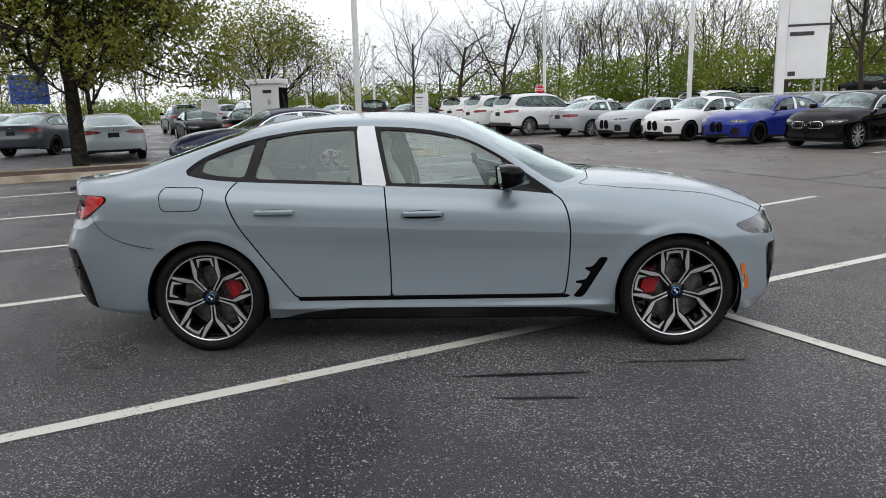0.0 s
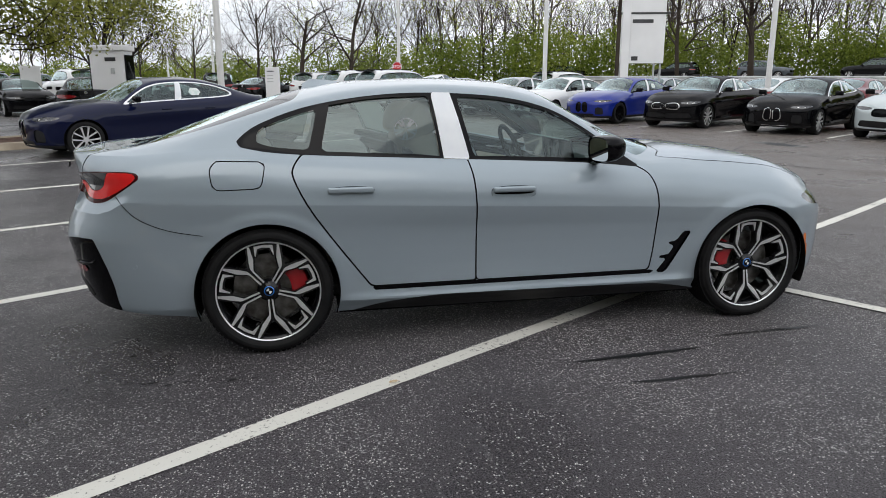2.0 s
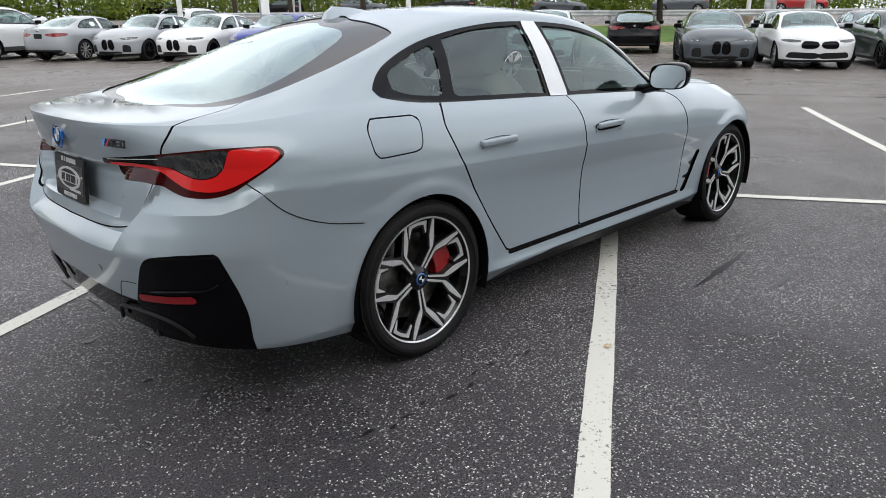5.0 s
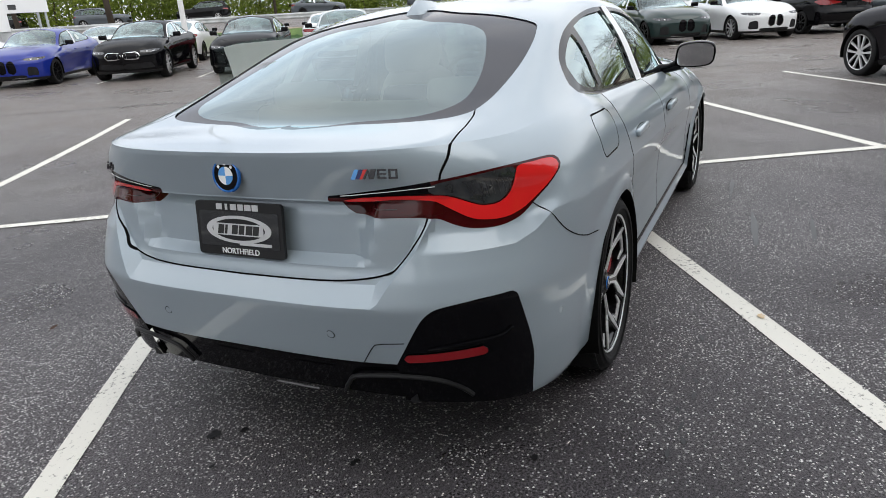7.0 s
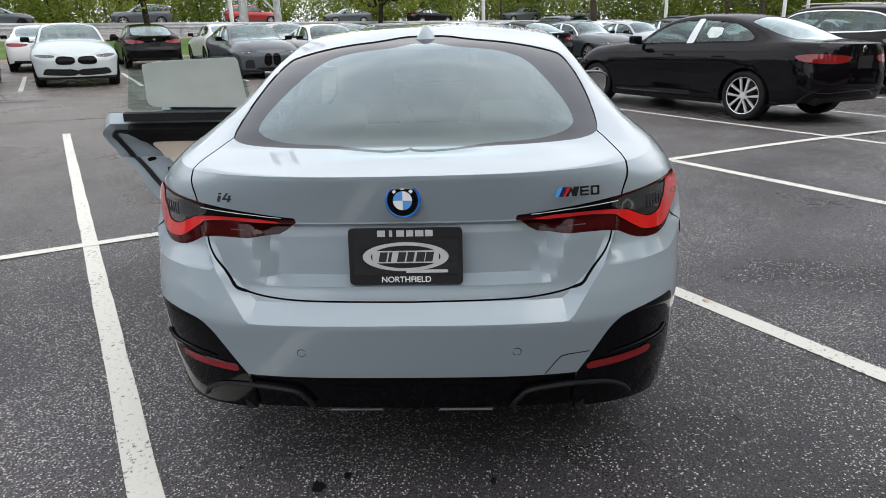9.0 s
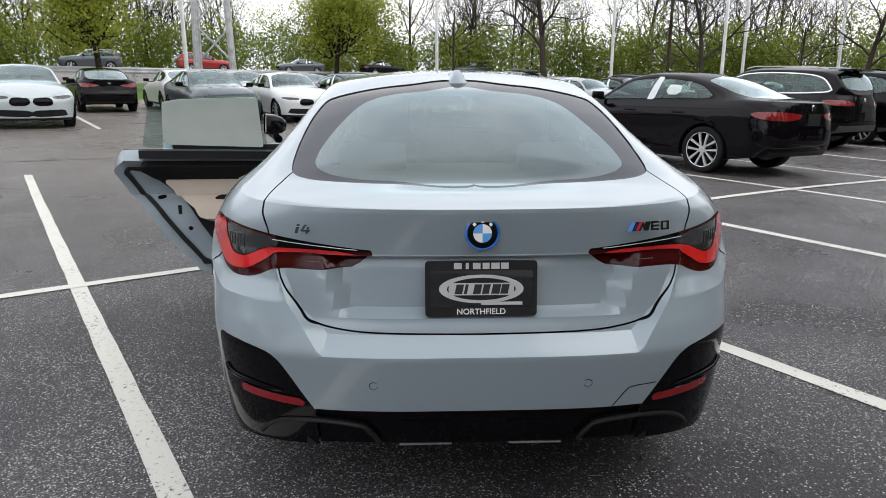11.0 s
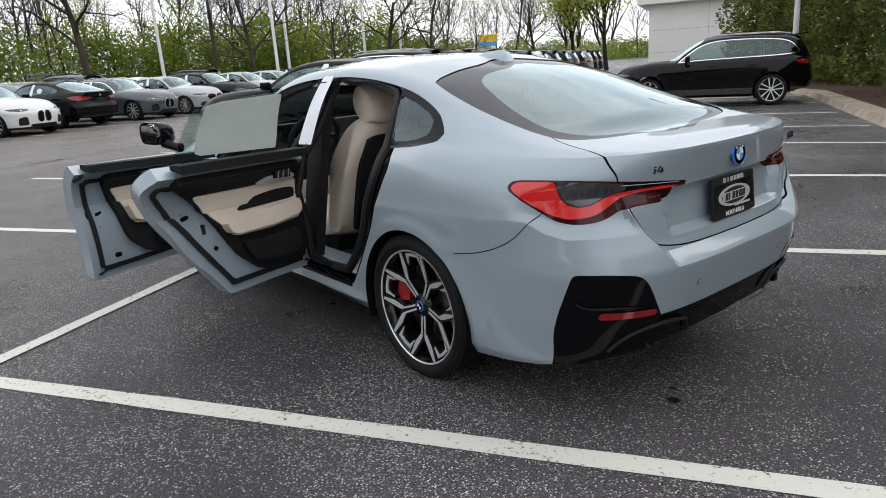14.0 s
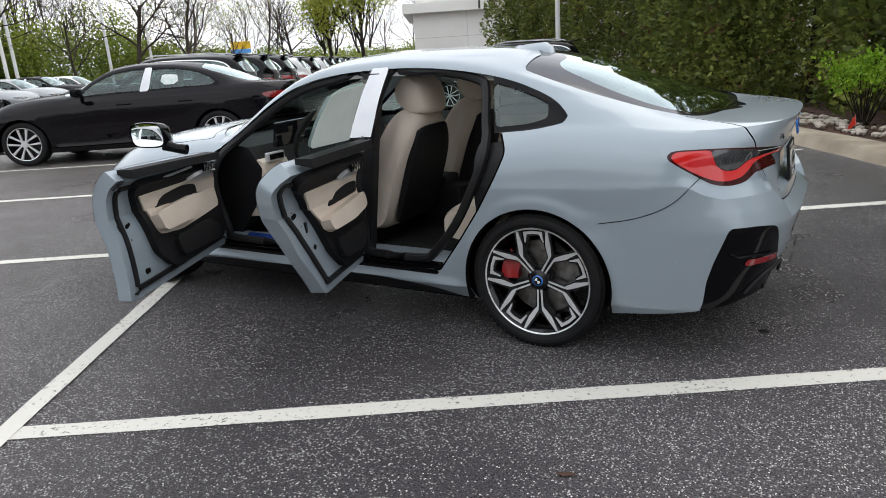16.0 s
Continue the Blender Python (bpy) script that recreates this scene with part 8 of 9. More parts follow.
def tree(seed, height, radius, m, label, leaf=None, leaves=0, size=0.1, spread=0.6, kids=(6, 5, 4, 3), levels=4, fork=0.3, cloud=0.35, upward=0.25, group="", bark="bark"):
    rng = random.Random(seed)
    rs = np.random.RandomState(seed)
    segs, tips = grow(rng, height, radius, spread, levels, kids, fork, upward=upward)
    low = min(1.9, height * 0.24)
    segs = [g for g in segs if g[4] == 0 or min(g[0].z, g[1].z) > low]
    tips = [p for p in tips if p[0].z > low]
    top = thing("tree", m, label, "tree", group)
    V, F = seg_mesh(segs, lo=0, hi=0)
    fast_mesh("trunk", V, F, M[bark], top, smooth=True)
    V, F = seg_mesh(segs, lo=1)
    fast_mesh("branchwork", V, F, M[bark], top, smooth=True)
    if leaf:
        tp = np.array([tuple(p) for p, d, l in tips])
        c = tp[rs.randint(len(tp), size=leaves)] + rs.normal(size=(leaves, 3)) * cloud
        c = c[c[:, 2] > height * 0.2]
        V, F = leaf_mesh(c, size, rs, 0.3)
        fast_mesh("crown", V, F, M[leaf], top)
    return top


# big young-leaved tree on the island, and a slimmer one beyond it
tree(11, 8.8, 0.21, at_ground(-10.0, 13.1, 0, 0.1), "spreading tree with young olive-green leaves on the island", "leaf_tree", 60000, 0.115, 1.02, (15, 6, 4, 3), 5, 0.27, 0.19, 0.07)
tree(23, 5.6, 0.11, at_ground(-8.2, 24.0), "slim tree with fresh green leaves beside a charging cabinet", "leaf_tree", 13000, 0.10, 0.7, (11, 5, 4, 3), 5, 0.3, 0.2, 0.25)
tree(29, 6.5, 0.15, at_ground(-17.5, 28.0), "leafy tree between the far bays", "leaf_tree", 12000, 0.12, 0.8, (11, 5, 4, 3), 4, 0.3, 0.3, 0.2)
# rounded yellow-green trees on the verge
EYE_A = (-4.35, 0.2)
tree(31, 6.6, 0.17, at_ground(*polar(EYE_A, 23.6, 38)), "round tree in bright yellow-green leaf on the verge", "leaf_yellow", 14000, 0.17, 0.75, (13, 5, 4, 3), 4, 0.12, 0.42, 0.25)
tree(37, 6.0, 0.15, at_ground(*polar(EYE_A, 6.5, 41)), "round tree in bright yellow-green leaf on the verge", "leaf_yellow", 12000, 0.17, 0.62, (13, 5, 4, 3), 4, 0.12, 0.40, 0.3)
tree(41, 10.5, 0.2, at_ground(*polar((-4.18, 1.87), -51.9, 62)), "tall narrow tree coming into yellow-green leaf", "leaf_yellow", 6000, 0.24, 0.45, (12, 5, 4, 3), 4, 0.15, 0.4, 0.35)
tree(43, 9.0, 0.2, at_ground(*polar((-4.18, 1.87), -49.5, 66)), "narrow tree coming into yellow-green leaf", "leaf_yellow", 5000, 0.24, 0.45, (12, 5, 4, 3), 4, 0.15, 0.45, 0.35)

# bare trees: three shapes, repeated
BARE = []


def bare(seed, h, r, spread, m, label, kids=(7, 5, 4, 3, 3), fork=0.22):
    return tree(seed, h, r, m, label, None, 0, 0.1, spread, kids, 5, fork, upward=0.14, group="bare trees round the lot", bark="bark_far")


B_LABELS = ["bare spreading tree with dark branches", "bare vase-shaped tree on the verge", "slim bare tree beyond the cars"]
bare_spots = [(polar((0.16, -4.97), 87.0, 50), 0, 1.05), (polar((0.16, -4.97), 94.3, 46), 2, 1.0), (polar((0.16, -4.97), 98.6, 52), 2, 0.85), (polar((0.16, -4.97), 102.0, 58), 2, 0.8), (polar((0.16, -4.97), 90.5, 62), 1, 0.9),
              (polar(EYE_A, -10.3, 47), 1, 1.15), (polar(EYE_A, -22.2, 50), 0, 1.1), (polar(EYE_A, -29.0, 56), 2, 1.0), (polar((-4.18, 1.87), -34.2, 52), 1, 0.95), (polar((-4.18, 1.87), -37.6, 50), 0, 0.9), (polar((-4.18, 1.87), -41.5, 60), 2, 0.8), (polar((-4.18, 1.87), -46.5, 66), 1, 0.8), (polar(EYE_A, -3.0, 56), 2, 1.05),
              (polar((0.16, -4.97), 56.0, 48), 1, 1.0), (polar((0.16, -4.97), 61.0, 55), 0, 1.1), (polar((0.16, -4.97), 44.0, 50), 2, 1.1)]
shapes = {}
for i, ((x, y), k, s) in enumerate(bare_spots):
    m = at_ground(x, y, 67 * i) @ Matrix.Diagonal((s, s, s, 1))
    if k not in shapes:
        shapes[k] = bare(101 + k, (10.5, 11.0, 8.5)[k], (0.15, 0.23, 0.10)[k], (0.88, 0.76, 0.72)[k], m, B_LABELS[k], ((7, 5, 4, 3, 3), (6, 5, 4, 4, 3), (8, 4, 4, 3, 3))[k], (0.2, 0.36, 0.25)[k])
        continue
    ob = copy_thing(shapes[k], m)
    ob.name = "tree"
    tagged(ob, B_LABELS[k], "tree", "bare trees round the lot")


# far woods: bare trees and a thick green undergrowth
def wood_radius(az):
    return 81 + 5 * math.sin(az * 0.07) + 14 * max(0, min(1, (az - 78) / 30)) + 18 * max(0, min(1, (-38 - az) / 12))


def wood_height(az):
    return 7.2 + 0.4 * max(0, min(1, (35 - az) / 10)) * max(0, min(1, (az + 38) / 8)) - 2.6 * max(0, min(1, (az - 78) / 14)) - 3.2 * max(0, min(1, (-34 - az) / 10))


rs = np.random.RandomState(77)
temps = []
for k in range(7):
    sg, tp = grow(random.Random(300 + k), 10.5, 0.125, 0.62, 4, (8, 5, 4, 3), 0.25, upward=0.3)
    V, F = seg_mesh(sg, (4, 3, 3, 3, 3))
    quads = [f for f in F if len(f) == 4]
    temps.append((np.array(V), np.array(quads)))
Vs, Fs, n0 = [], [], 0
for i in range(230):
    az = -62 + 205 * (i + rs.uniform(-0.4, 0.4)) / 230
    r = wood_radius(az) + rs.uniform(-1, 10)
    if az > 82 and rs.rand() < 0.5 or az < -42 and rs.rand() < 0.6 or -42 <= az < 30 and rs.rand() < 0.42:
        continue
    x, y = polar((0, 0), az, r)
    V, F = temps[rs.randint(7)]
    s = rs.uniform(1.0, 1.55) * (1.0 if az < 82 else 0.75)
    a = rs.uniform(0, 6.28)
    ca, sa = math.cos(a) * s, math.sin(a) * s
    W = np.stack([V[:, 0] * ca - V[:, 1] * sa + x, V[:, 0] * sa + V[:, 1] * ca + y, V[:, 2] * s + G(x, y)], axis=1)
    Vs.append(W)
    Fs.append(F + n0)
    n0 += len(W)
tagged(fast_mesh("woods", np.concatenate(Vs), np.concatenate(Fs), M["bark_far"]), "bare brown trees of a far woodland edge", "woods", kind="stuff")
Cs = []
for i in range(720):
    az = -64 + 210 * rs.rand()
    r = wood_radius(az) - 2.5 + 9 * rs.rand() ** 1.3
    x, y = polar((0, 0), az, r)
    h = wood_height(az) * (rs.uniform(0.42, 0.82) if rs.rand() < 0.8 else rs.uniform(0.7, 1.05))
    w = rs.uniform(1.6, 3.4)
    n = int(330 * h / 3)
    q = rs.normal(size=(n, 3))
    q /= np.linalg.norm(q, axis=1)[:, None]
    q *= rs.uniform(0.72, 1.08, size=(n, 1))
    Cs.append(np.stack([x + q[:, 0] * w, y + q[:, 1] * w, G(x, y) + h * 0.5 + q[:, 2] * h * 0.52], axis=1))
V, F = leaf_mesh(np.concatenate(Cs), 0.29, rs, 0.2, 0.62)
tagged(fast_mesh("undergrowth", V, F, M["leaf_wood"]), "thick fresh green undergrowth along the woodland edge", "bushes", kind="stuff")
# a haze of opening buds in the tree tops
Cs = []
for i in range(200):
    az = -50 + 140 * rs.rand()
    r = wood_radius(az) + rs.uniform(0, 8)
    x, y = polar((0, 0), az, r)
    n = 90
    q = rs.normal(size=(n, 3)) * (1.3, 1.3, 1.5)
    Cs.append(np.stack([x + q[:, 0], y + q[:, 1], G(x, y) + rs.uniform(6.0, 9.5) + q[:, 2]], axis=1))
V, F = leaf_mesh(np.concatenate(Cs), 0.24, rs, 0.2, 0.6)
tagged(fast_mesh("budding_leaves", V, F, M["leaf_yellow"]), "sparse pale green leaves opening in the treetops", "leaves", kind="stuff")
V, F = [], []
for i in range(53):
    az = -66 + 4 * i
    for dr in (-5, 12, 40):
        x, y = polar((0, 0), az, wood_radius(az) + dr)
        V.append((x, y, G(x, y) + 0.06))
for i in range(52):
    for j in range(2):
        F.append((3 * i + j, 3 * i + j + 1, 3 * i + j + 4, 3 * i + j + 3))
tagged(mesh_object("woodland_floor", V, F, M["grass"]), "rough grass under the woodland edge", "ground", kind="structure")


# arborvitae hedge: every tree is one thing
def arborvitae(seed, h, r):
    rs = np.random.RandomState(seed)
    top = thing("arborvitae", Matrix(), "dense green arborvitae with browned sprays in a mulched bed", "hedge tree", "hedge beside the bays")
    bm = bmesh.new()
    b_tube(bm, [(0, 0, -0.1), (0.03, 0.02, h * 0.3), (0, 0, h * 0.8)], [0.075, 0.06, 0.02], 7)
    part("trunk", bm, M["bark"], top, smooth=True)
    n = 9500
    z = rs.rand(n) ** 0.95
    prof = np.where(z < 0.12, 0.85 + 1.25 * z, 1.0 - 0.62 * np.maximum(0, (z - 0.45) / 0.55) ** 1.6)
    a = rs.rand(n) * 2 * math.pi
    lump = 1 + 0.16 * np.sin(3 * a + 9 * z + seed) + 0.12 * np.sin(7 * a - 17 * z) + 0.1 * np.sin(23 * z + 5 * a)
    rr = r * prof * lump * (1 - 0.42 * rs.rand(n) ** 2.2)
    c = np.stack([rr * np.cos(a), rr * np.sin(a), 0.03 + z * (h - 0.05)], axis=1)
    out = np.stack([np.cos(a), np.sin(a), np.full(n, 0.35)], axis=1)
    brown = (np.sin(5 * a + 13 * z + seed * 2) * np.sin(31 * z + seed) > 0.86)
    V, F = leaf_mesh(c[~brown], 0.135, rs, 0.1, 0.5, out[~brown])
    fast_mesh("crown", V, F, M["leaf_hedge"], top)
    V, F = leaf_mesh(c[brown], 0.13, rs, 0.3, 0.4, out[brown])
    fast_mesh("browned_sprays", V, F, M["leaf_brown"], top, "dry brown sprays")
    return top


hedge_bases = [arborvitae(s, h, r) for s, h, r in ((1, 5.2, 1.12), (2, 4.8, 1.05), (3, 5.5, 1.18))]
hr = random.Random(4)
spots = [(-7.75 - (0.65 if i > 6 else 0) + hr.uniform(-0.15, 0.2), -17.0 + 1.32 * i + hr.uniform(-0.15, 0.15)) for i in range(15)] + [(-4.3, -27.3), (-4.9, -25.9), (-5.5, -24.3), (-6.1, -22.6), (-6.8, -20.8), (-7.5, -19.0)]
for i, (u, w) in enumerate(spots):
    x, y = uw(u, w)
    s = hr.uniform(0.9, 1.12)
    m = at_ground(x, y, hr.uniform(0, 360), 0.1) @ Matrix.Diagonal((s, s, s * hr.uniform(0.95, 1.1), 1))
    if i < 3:
        hedge_bases[i].matrix_world = m
    else:
        ob = copy_thing(hedge_bases[i % 3], m)
        ob.name = "arborvitae"
# bright young shrub in the bed
x, y = uw(-6.3, -4.9)
rs = np.random.RandomState(8)
shrub = thing("shrub", at_ground(x, y, 0, 0.11), "young shrub with bright lime-green leaves in mulch", "shrub")
bm = bmesh.new()
tips = []
for k in range(26):
    a, q = k * 2.4, 0.12 + 0.42 * (k / 26) ** 0.6
    e = (q * math.cos(a), q * math.sin(a), rs.uniform(0.55, 0.95))
    tips.append(e)
    b_tube(bm, [(0.1 * e[0], 0.1 * e[1], -0.02), (0.5 * e[0], 0.5 * e[1], 0.4), e], [0.008, 0.006, 0.003], 4)
part("stem", bm, M["bark"], shrub, smooth=True)
tp = np.array(tips)
c = tp[rs.randint(len(tp), size=1900)] + rs.normal(size=(1900, 3)) * (0.10, 0.10, 0.06)
V, F = leaf_mesh(c, 0.055, rs, 0.1, 0.7)
fast_mesh("leaves", V, F, M["leaf_shrub"], shrub)
# pale stones round it, a red flag, and a short marker post
stone_me = []
for k in range(4):
    bm = bmesh.new()
    bmesh.ops.create_icosphere(bm, subdivisions=1, radius=1.0)
    for v in bm.verts:
        v.co = Vector((v.co.x, v.co.y * 0.75, v.co.z * 0.5)) * hr.uniform(0.8, 1.15)
    me = bpy.data.meshes.new("stone")
    bm.to_mesh(me)
    bm.free()
    me.materials.append(M["pebble"])
    stone_me.append(me)
for i in range(110):
    u, w = -5.55 - 0.95 * hr.random() ** 1.2, -3.2 - 3.6 * hr.random()
    x, y = uw(u, w)
    s = hr.uniform(0.035, 0.10)
    ob = new("stone", stone_me[i % 4])
    ob.matrix_world = at_ground(x, y, hr.uniform(0, 360), 0.12 + s * 0.2) @ Matrix.Diagonal((s * hr.uniform(0.8, 1.5), s, s, 1))
    tagged(ob, "pale weathered stone lying on the mulch", "stone", "stones in the bed")
x, y = uw(-5.8, -4.25)
flag = thing("marker_flag", at_ground(x, y, 40, 0.1), "small red marker flag stuck in the bed", "flag")
bm = bmesh.new()
b_tube(bm, [(0, 0, -0.05), (0.01, 0, 0.12), (0.03, 0.01, 0.24)], 0.003, 5)
part("wire", bm, M["galv"], flag)
bm = bmesh.new()
b_prism(bm, [(0.0, 0.10), (0.10, 0.04), (0.14, 0.02), (0.06, 0.17), (0.02, 0.22)], -0.002, 0.002)
part("cloth", bm, M["flag"], flag, "red plastic flag")
x, y = uw(-5.9, -12.9)
bm = bmesh.new()
b_lathe(bm, [(0.0, 0.72), (0.045, 0.71), (0.055, 0.66), (0.055, -0.05)], 12)
post = part("marker_post", bm, M["kerb"], None, smooth=True)
post.matrix_world = at_ground(x, y, 0, 0.1)
tagged(post, "short pale marker post at the hedge's foot", "post")
# loose mulch chips
rs = np.random.RandomState(12)
n = 9000
u, w = -5.45 - 2.6 * rs.rand(n), -17.2 + 19.5 * rs.rand(n)
c = np.stack([u * CU - w * SU, u * SU + w * CU, np.zeros(n)], axis=1)
c[:, 2] = [G(a, b) + 0.135 for a, b in c[:, :2]]
V, F = leaf_mesh(c, 0.07, rs, 0.0, 0.3)
V[:, 2] = np.repeat(c[:, 2], 4) + (V[:, 2] - np.repeat(c[:, 2], 4)) * 0.35
tagged(fast_mesh("mulch_chips", V, F, M["mulch"]), "loose shredded bark chips in the bed", "mulch", kind="stuff")


# ---- poles and signs ----
def light_pole(m, h, r, label, arm=1.0):
    top = thing("light_pole", m, label, "street lamp", "white light poles")
    bm = bmesh.new()
    b_lathe(bm, [(0.0, h), (r * 0.8, h), (r, 0.6), (r, -0.05)], 12)
    part("pole", bm, M["pole"], top, smooth=True)
    bm = bmesh.new()
    b_lathe(bm, [(r, 0.55), (0.26, 0.52), (0.28, 0.45), (0.28, -0.05)], 16)
    part("base", bm, M["kerb"], top, "round concrete base", True)
    bm = bmesh.new()
    b_tube(bm, [(0, 0, h - 0.15), (arm * 0.4, 0, h - 0.02), (arm * 0.8, 0, h + 0.02)], 0.035, 8)
    part("arm", bm, M["pole"], top, smooth=True)
    bm = bmesh.new()
    b_box(bm, (arm * 0.8 + 0.3, 0, h + 0.02), (0.62, 0.28, 0.11), None, 0.03)
    part("lamp_head", bm, M["galv"], top, "flat grey lamp head")
    return top


poles = [((-3.3, 18.1), 8.6, 0.105, 200), ((4.6, 33.8), 7.2, 0.09, 180), ((9.4, 24.2), 8.6, 0.10, 60), ((15.4, 17.7), 8.6, 0.10, 60), (uw(-4.8, -19.8), 8.6, 0.085, 30)]
poles += [(polar(EYE_A, a, r), 8.6, 0.11, 40) for a, r in ((-1.6, 48), (-15.4, 50), (-24.9, 52), (-31.1, 54), (17.7, 40))]
poles += [(polar((-2.66, 3.82), a, r), 8.6, 0.10, 40) for a, r in ((-28.7, 44), (-38.1, 56))]
poles += [(polar((0.16, -4.97), a, r), h, 0.09, 90) for a, r, h in ((97.2, 50, 5.4), (102.6, 58, 5.2), (100.0, 68, 4.0), (93.0, 50, 3.8))]
poles += [(polar((-2.66, 3.82), a, r), h, 0.08, 90) for a, r, h in ((-43.5, 80, 5.6), (-45.7, 86, 5.4))]
for (x, y), h, r, a in poles:
    light_pole(at_ground(x, y, a), h, r, "tall white lamp pole on a concrete base" if h > 7 else "short white lamp pole in the far bays")
for a, r, h in ((65.8, 48, 7.5), (-19.6, 56, 8.0)):  # timber poles on the road
    x, y = polar((0.16, -4.97) if a > 0 else EYE_A, a, r)
    bm = bmesh.new()
    b_lathe(bm, [(0.0, h), (0.10, h), (0.14, -0.1)], 10)
    ob = part("utility_pole", bm, M["bark_far"], None, smooth=True)
    ob.matrix_world = at_ground(x, y)
    tagged(ob, "weathered grey timber utility pole beside the road", "utility pole")

# pylon sign
x, y = 13.55, 23.25
sign = thing("pylon_sign", at_ground(x, y, 158 - 180 + 8), "tall white pylon sign with two blank-backed panels on a grey post", "sign")
zb = 2.5 - G(x, y)
for name, z0, z1 in (("lower_panel", zb, zb + 1.98), ("upper_panel", zb + 2.06, zb + 5.0)):
    bm = bmesh.new()
    b_box(bm, (0, 0, (z0 + z1) / 2), (1.45, 0.16, z1 - z0), None, 0.012)
    pn = part(name, bm, M["panel"], sign, "white sheet panel")
    if name == "lower_panel":
        for cx, cz, w, h in ((-0.22, z1 - 0.28, 0.86, 0.15), (-0.50, z0 + 0.20, 0.27, 0.17)):
            bm = bmesh.new()
            b_box(bm, (cx, -0.084, cz), (w, 0.008, h))
            part("lettering_bar", bm, M["trimgrey"], pn, "dark bar of lettering")
bm = bmesh.new()
b_box(bm, (-0.91, 0.0, (zb + 5.0) / 2 + 0.3), (0.34, 0.30, 5.0 + zb - 0.6 - 1.6), None, 0.015)
part("side_slab", bm, M["panel"], sign, "narrow white slab beside the panels")
bm = bmesh.new()
b_box(bm, (-0.09, 0, zb + 2.02), (2.0, 0.20, 0.07))
part("divider", bm, M["darkjoint"], sign, "dark joint between the panels")
for px in (-0.91, 0.35, 0.62):
    bm = bmesh.new()
    b_box(bm, (px, 0, zb / 2), (0.34 if px < 0 else 0.07, 0.2 if px < 0 else 0.07, zb + 0.1))
    part("post", bm, M["galv"], sign)

# stop sign
stop = thing("stop_sign", at_ground(4.0, 30.5, -6), "red octagonal stop sign on a steel post", "sign")
zs = 2.55 - G(4.0, 30.5)
oct_ = [(0.25 * math.cos(radians(22.5 + 45 * k)), zs + 0.25 * math.sin(radians(22.5 + 45 * k))) for k in range(8)]
bm = bmesh.new()
b_prism(bm, oct_, -0.006, 0.004)
part("rim", bm, M["white"], stop)
bm = bmesh.new()
b_prism(bm, [(0.225 * math.cos(radians(22.5 + 45 * k)), zs + 0.225 * math.sin(radians(22.5 + 45 * k))) for k in range(8)], -0.012, -0.007)
face = part("face", bm, M["stopred"], stop)
lettering("STOP", 0.17, M["white"], face, pose(0, -0.0145, zs, 90, 0, 0))
bm = bmesh.new()
b_box(bm, (0, 0.03, zs / 2 + 0.1), (0.05, 0.04, zs + 0.4))
part("post", bm, M["galv"], stop)

# charging cabinet
ch = thing("charging_cabinet", at_ground(-6.8, 20.1, -18), "white charging cabinet with dark sides and an overhanging cap", "charger")
for name, c, s, mat, lab in (("body", (0, 0, 1.16), (1.14, 0.55, 2.18), "panel", ""), ("cap", (-0.05, 0, 2.33), (1.36, 0.66, 0.17), "panel", "white overhanging cap"), ("side_panel", (-0.60, 0, 1.12), (0.05, 0.5, 2.0), "gloss", "dark side panel"), ("side_panel", (0.60, 0, 1.12), (0.05, 0.5, 2.0), "gloss", "dark side panel"), ("plinth", (0, 0, 0.04), (1.2, 0.6, 0.14), "kerb", "concrete plinth"), ("screen", (0.18, -0.285, 1.62), (0.12, 0.02, 0.18), "greyink", "small grey screen")):
    bm = bmesh.new()
    b_box(bm, c, s, None, 0.02)
    part(name, bm, M[mat], ch, lab)
bm = bmesh.new()
b_box(bm, (0.12, -0.281, 1.98), (0.36, 0.01, 0.12), None, 0.003)
part("lettering_bar", bm, M["ink"], ch, "dark bar of lettering")
bm = bmesh.new()
b_tube(bm, [(0.62, -0.1, 1.9), (0.75, -0.15, 1.5), (0.72, -0.15, 0.8), (0.64, -0.12, 0.5)], 0.022, 8)
part("cable", bm, M["trim"], ch, "black charging cable", True)
for dx in (0.3,):
    x, y = polar((0.16, -4.97), 93.7 - dx, 38)
    kx = thing("directory_sign", at_ground(x, y, 5), "white upright directory sign with lines of print", "sign")
    bm = bmesh.new()
    b_box(bm, (0, 0, 0.95), (0.72, 0.14, 1.95), None, 0.02)
    part("body", bm, M["panel"], kx)
    bm = bmesh.new()
    b_box(bm, (-0.1, -0.073, 1.72), (0.34, 0.008, 0.05), None, 0.002)
    part("lettering_bar", bm, M["trimgrey"], kx, "dark bar of lettering")
    for zz in (1.5, 1.35, 1.2):
        bm = bmesh.new()
        b_box(bm, (-0.12, -0.073, zz), (0.30, 0.008, 0.035), None, 0.002)
        part("lettering_bar", bm, M["greyink"], kx, "grey bar of lettering")
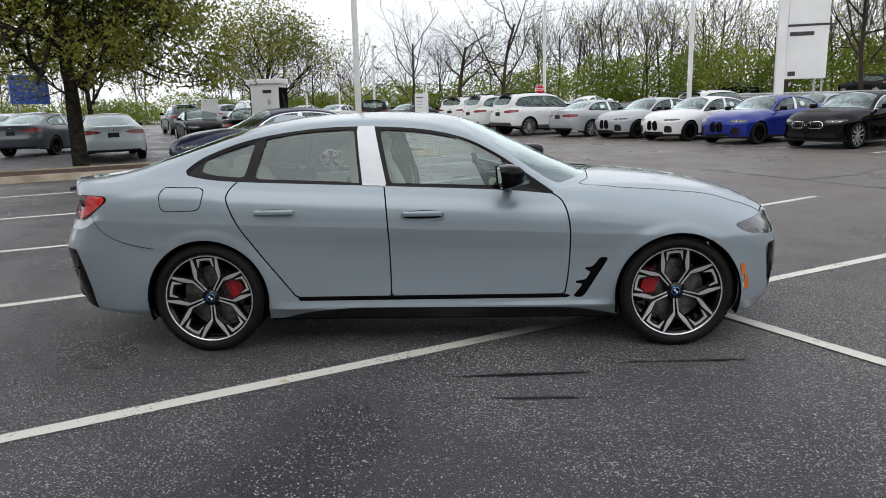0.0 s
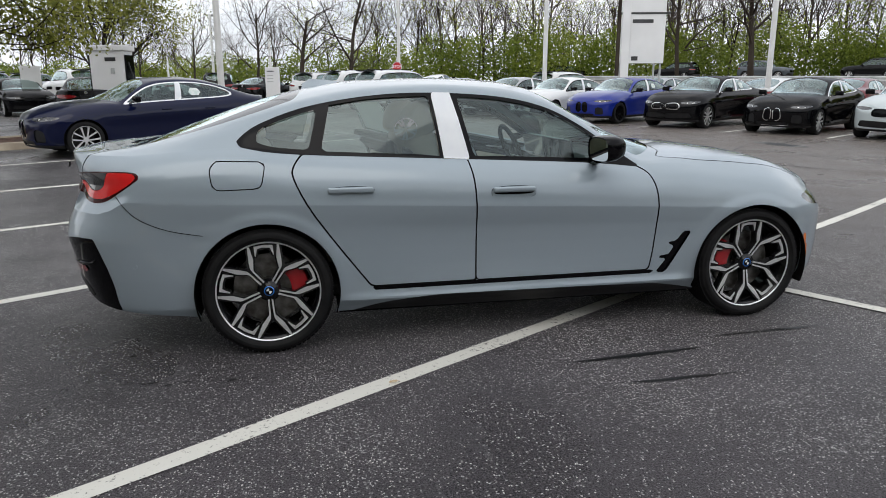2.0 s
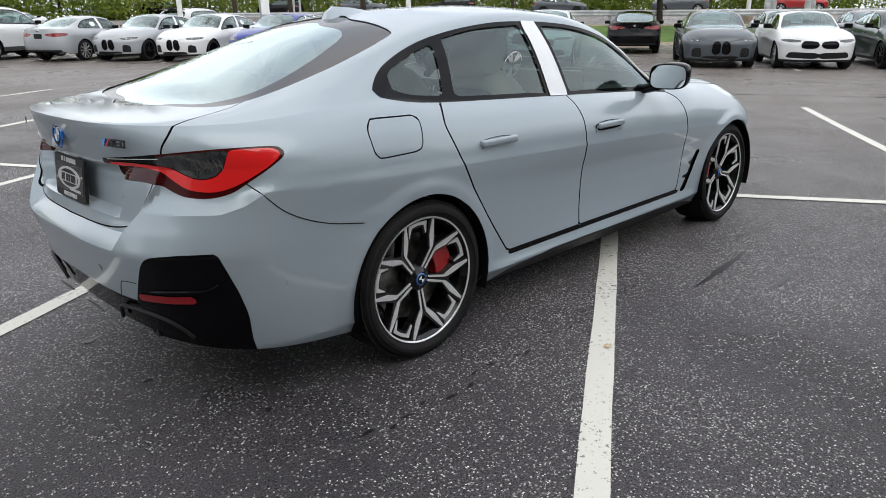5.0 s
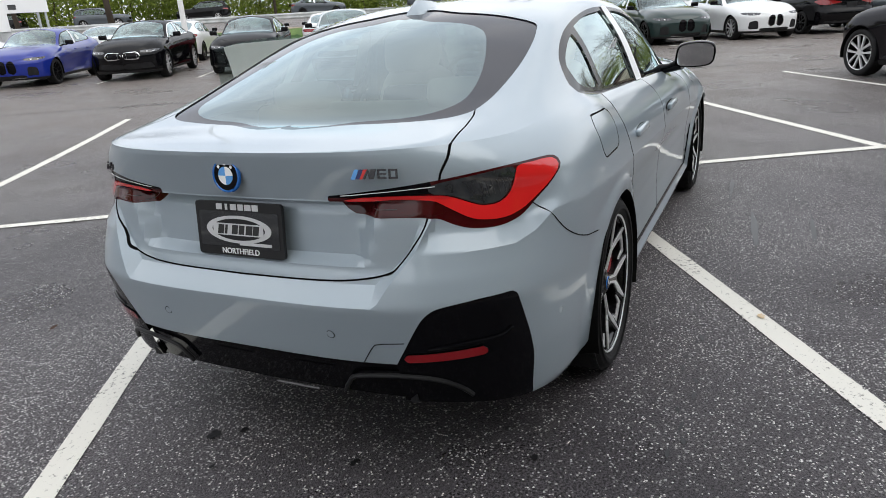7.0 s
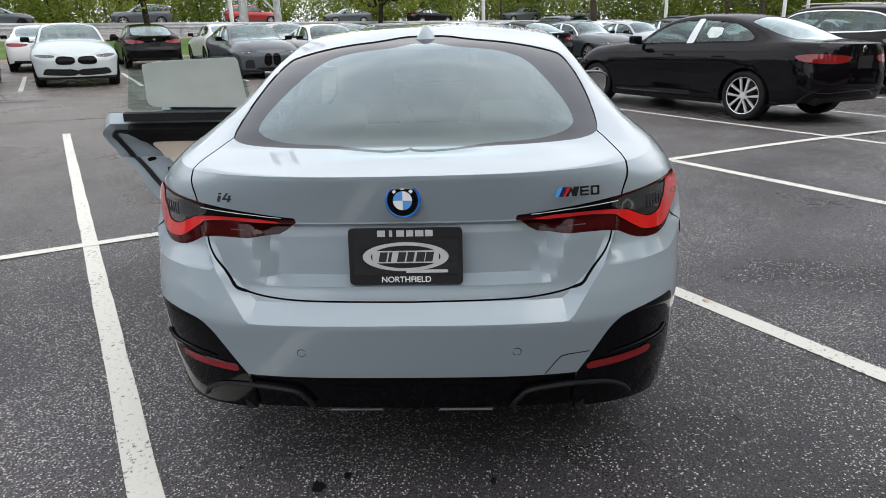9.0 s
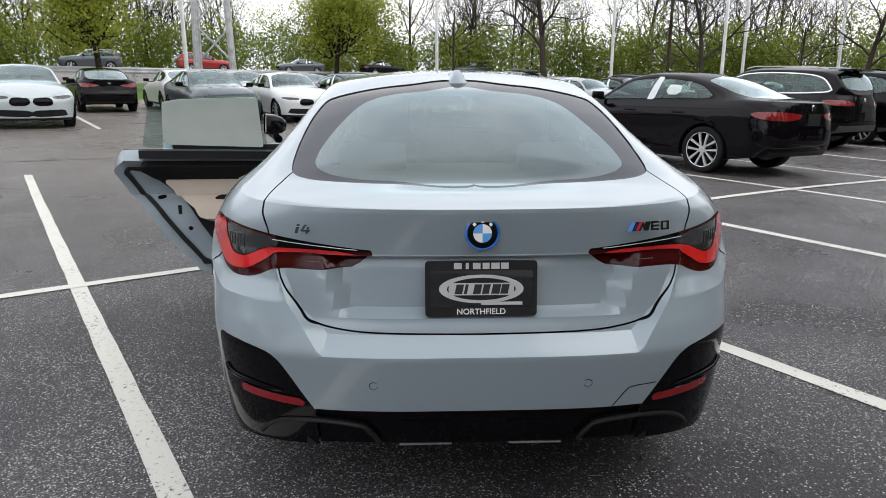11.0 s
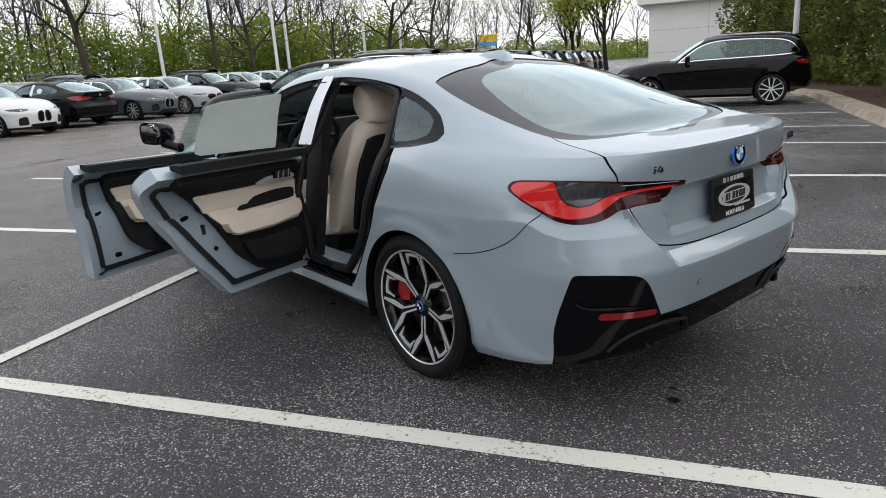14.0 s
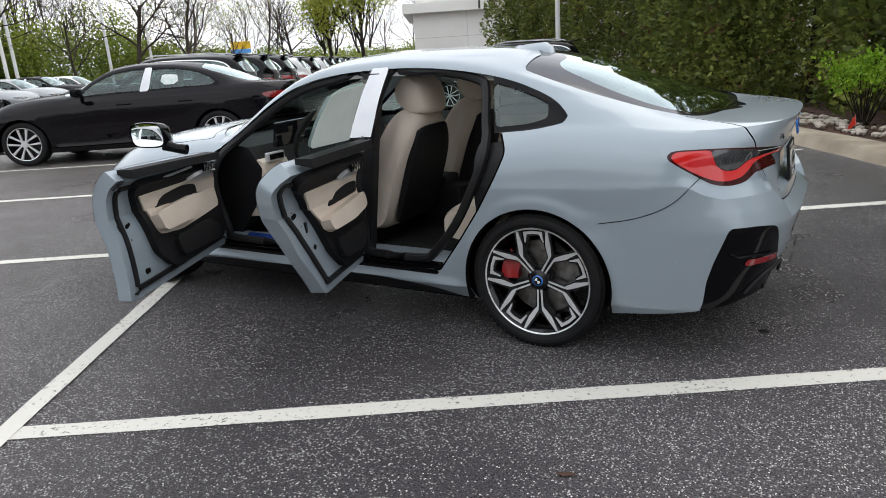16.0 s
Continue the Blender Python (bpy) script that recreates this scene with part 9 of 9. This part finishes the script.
# far signs
for nm, (x, y), z, w, h, mat, lab in (("road_sign", polar((-4.18, 1.87), -42.8, 78), 2.75, 2.0, 0.75, "yellow", "yellow and blue sign far along the road"), ("banner_sign", polar((0.16, -4.97), 122.0, 38), 3.0, 1.6, 1.3, "signblue", "blue banner sign beyond the far bays"), ("white_sign", polar((0.16, -4.97), 110.0, 33), 1.9, 0.7, 0.9, "panel", "white board sign on a blue post")):
    g = G(x, y)
    sg = thing(nm, at_ground(x, y, math.degrees(math.atan2(y, x)) - 90), lab, "sign")
    bm = bmesh.new()
    b_box(bm, (0, 0, z - g), (w, 0.08, h), None, 0.01)
    part("board", bm, M[mat], sg)
    if nm == "road_sign":
        bm = bmesh.new()
        b_box(bm, (0, -0.02, z - g - 0.60), (w, 0.08, 0.42), None, 0.01)
        part("lower_board", bm, M["lightblue"], sg, "blue lower board")
    for dx in (-0.3 * w, 0.3 * w):
        bm = bmesh.new()
        b_box(bm, (dx, 0.06, (z - g) / 2), (0.07, 0.05, z - g))
        part("post", bm, M["galv"], sg)

# lattice tower on the verge
x, y = polar(EYE_A, 15.6, 46)
tower = thing("lattice_tower", at_ground(x, y, 12), "galvanised steel lattice tower with sloping legs", "tower")
legs = [Vector((sx * 1.05, sy * 1.05, 0)) for sx, sy in ((-1, -1), (1, -1), (1, 1), (-1, 1))]
tops = [p * 0.62 + Vector((0, 0, 14)) for p in legs]
for a, b in zip(legs, tops):
    bm = bmesh.new()
    b_tube(bm, [a - Vector((0, 0, 0.1)), b], [0.17, 0.14], 8)
    part("leg", bm, M["galv"], tower, smooth=True)
for i in range(4):
    j = (i + 1) % 4
    for k in range(6):
        f0, f1 = 0.08 + k * 0.15, 0.08 + (k + 1) * 0.15
        a, b = (i, j) if k % 2 else (j, i)
        bm = bmesh.new()
        b_tube(bm, [legs[a].lerp(tops[a], f0), legs[b].lerp(tops[b], f1)], 0.055, 6)
        part("brace", bm, M["galv"], tower, smooth=True)

# guard rail along the road
rail = thing("guard_rail", Matrix(), "galvanised guard rail along the road verge", "guard rail")
prof = [(0.0, 0.45), (0.04, 0.50), (0.04, 0.55), (0.0, 0.60), (0.04, 0.65), (0.04, 0.70), (0.0, 0.75)]
V, F = [], []
nw = 60
for i in range(nw + 1):
    w = 26 - i * 1.0
    for d, z in prof:
        px, py = uw(34.2 - d, w)
        V.append((px, py, G(*uw(34.2, w)) + z))
for i in range(nw):
    for j in range(len(prof) - 1):
        k = i * len(prof) + j
        F.append((k, k + 1, k + len(prof) + 1, k + len(prof)))
mesh_object("beam", V, F, M["galv"], rail, "", True)
for i in range(31):
    px, py = uw(34.32, 26 - 2 * i)
    bm = bmesh.new()
    b_box(bm, (px, py, G(px, py) + 0.33), (0.12, 0.12, 0.8))
    part("rail_post", bm, M["galv"], rail)


# ---- white building ----
def block(name, u0, u1, w0, w1, z0, z1, mat, parent, label="", bevel=0.0):
    """A box square to the lot."""
    bm = bmesh.new()
    x, y = uw((u0 + u1) / 2, (w0 + w1) / 2)
    b_box(bm, (x, y, (z0 + z1) / 2), (u1 - u0, w1 - w0, z1 - z0), Matrix.Rotation(radians(LOT), 3, "Z"), bevel)
    return part(name, bm, mat, parent, label)


house = thing("building", Matrix(), "low white clad showroom building with an overhanging canopy", "building", "", "structure")
block("wall", -30, 0.3, -50, -34.6, -1.4, 3.15, M["clad"], house)
block("canopy", -31, 0.85, -51, -34.1, 3.15, 3.65, M["clad"], house, "white overhanging canopy edge", 0.01)
block("upper_wall", -30, 0.1, -50, -34.9, 3.65, 7.5, M["clad"], house, "plain white upper wall")
block("coping", -30.1, 0.2, -50.1, -34.8, 7.5, 7.62, M["galv"], house, "metal coping")
for z in (0.75, 1.85):
    block("joint", -30, 0.3, -34.605, -34.597, z, z + 0.018, M["greyink"], house, "thin cladding joint")
for u in (-2.6, -5.8, -9.0, -12.2):
    block("joint", u, u + 0.018, -34.605, -34.597, -1.4, 3.15, M["greyink"], house, "thin cladding joint")
block("downpipe", -3.3, -3.2, -34.12, -34.02, 3.2, 3.6, M["darkjoint"], house, "short dark scupper on the canopy edge")
wing = thing("building_wing", Matrix(), "pale wing of the building behind the hedge", "building", "", "structure")
block("wall", -24, -13.2, -34.6, 14, -1.0, 4.2, M["clad"], wing)
block("roof_edge", -24.2, -13.0, -34.0, 14.2, 4.2, 4.5, M["panel"], wing, "white roof edge")
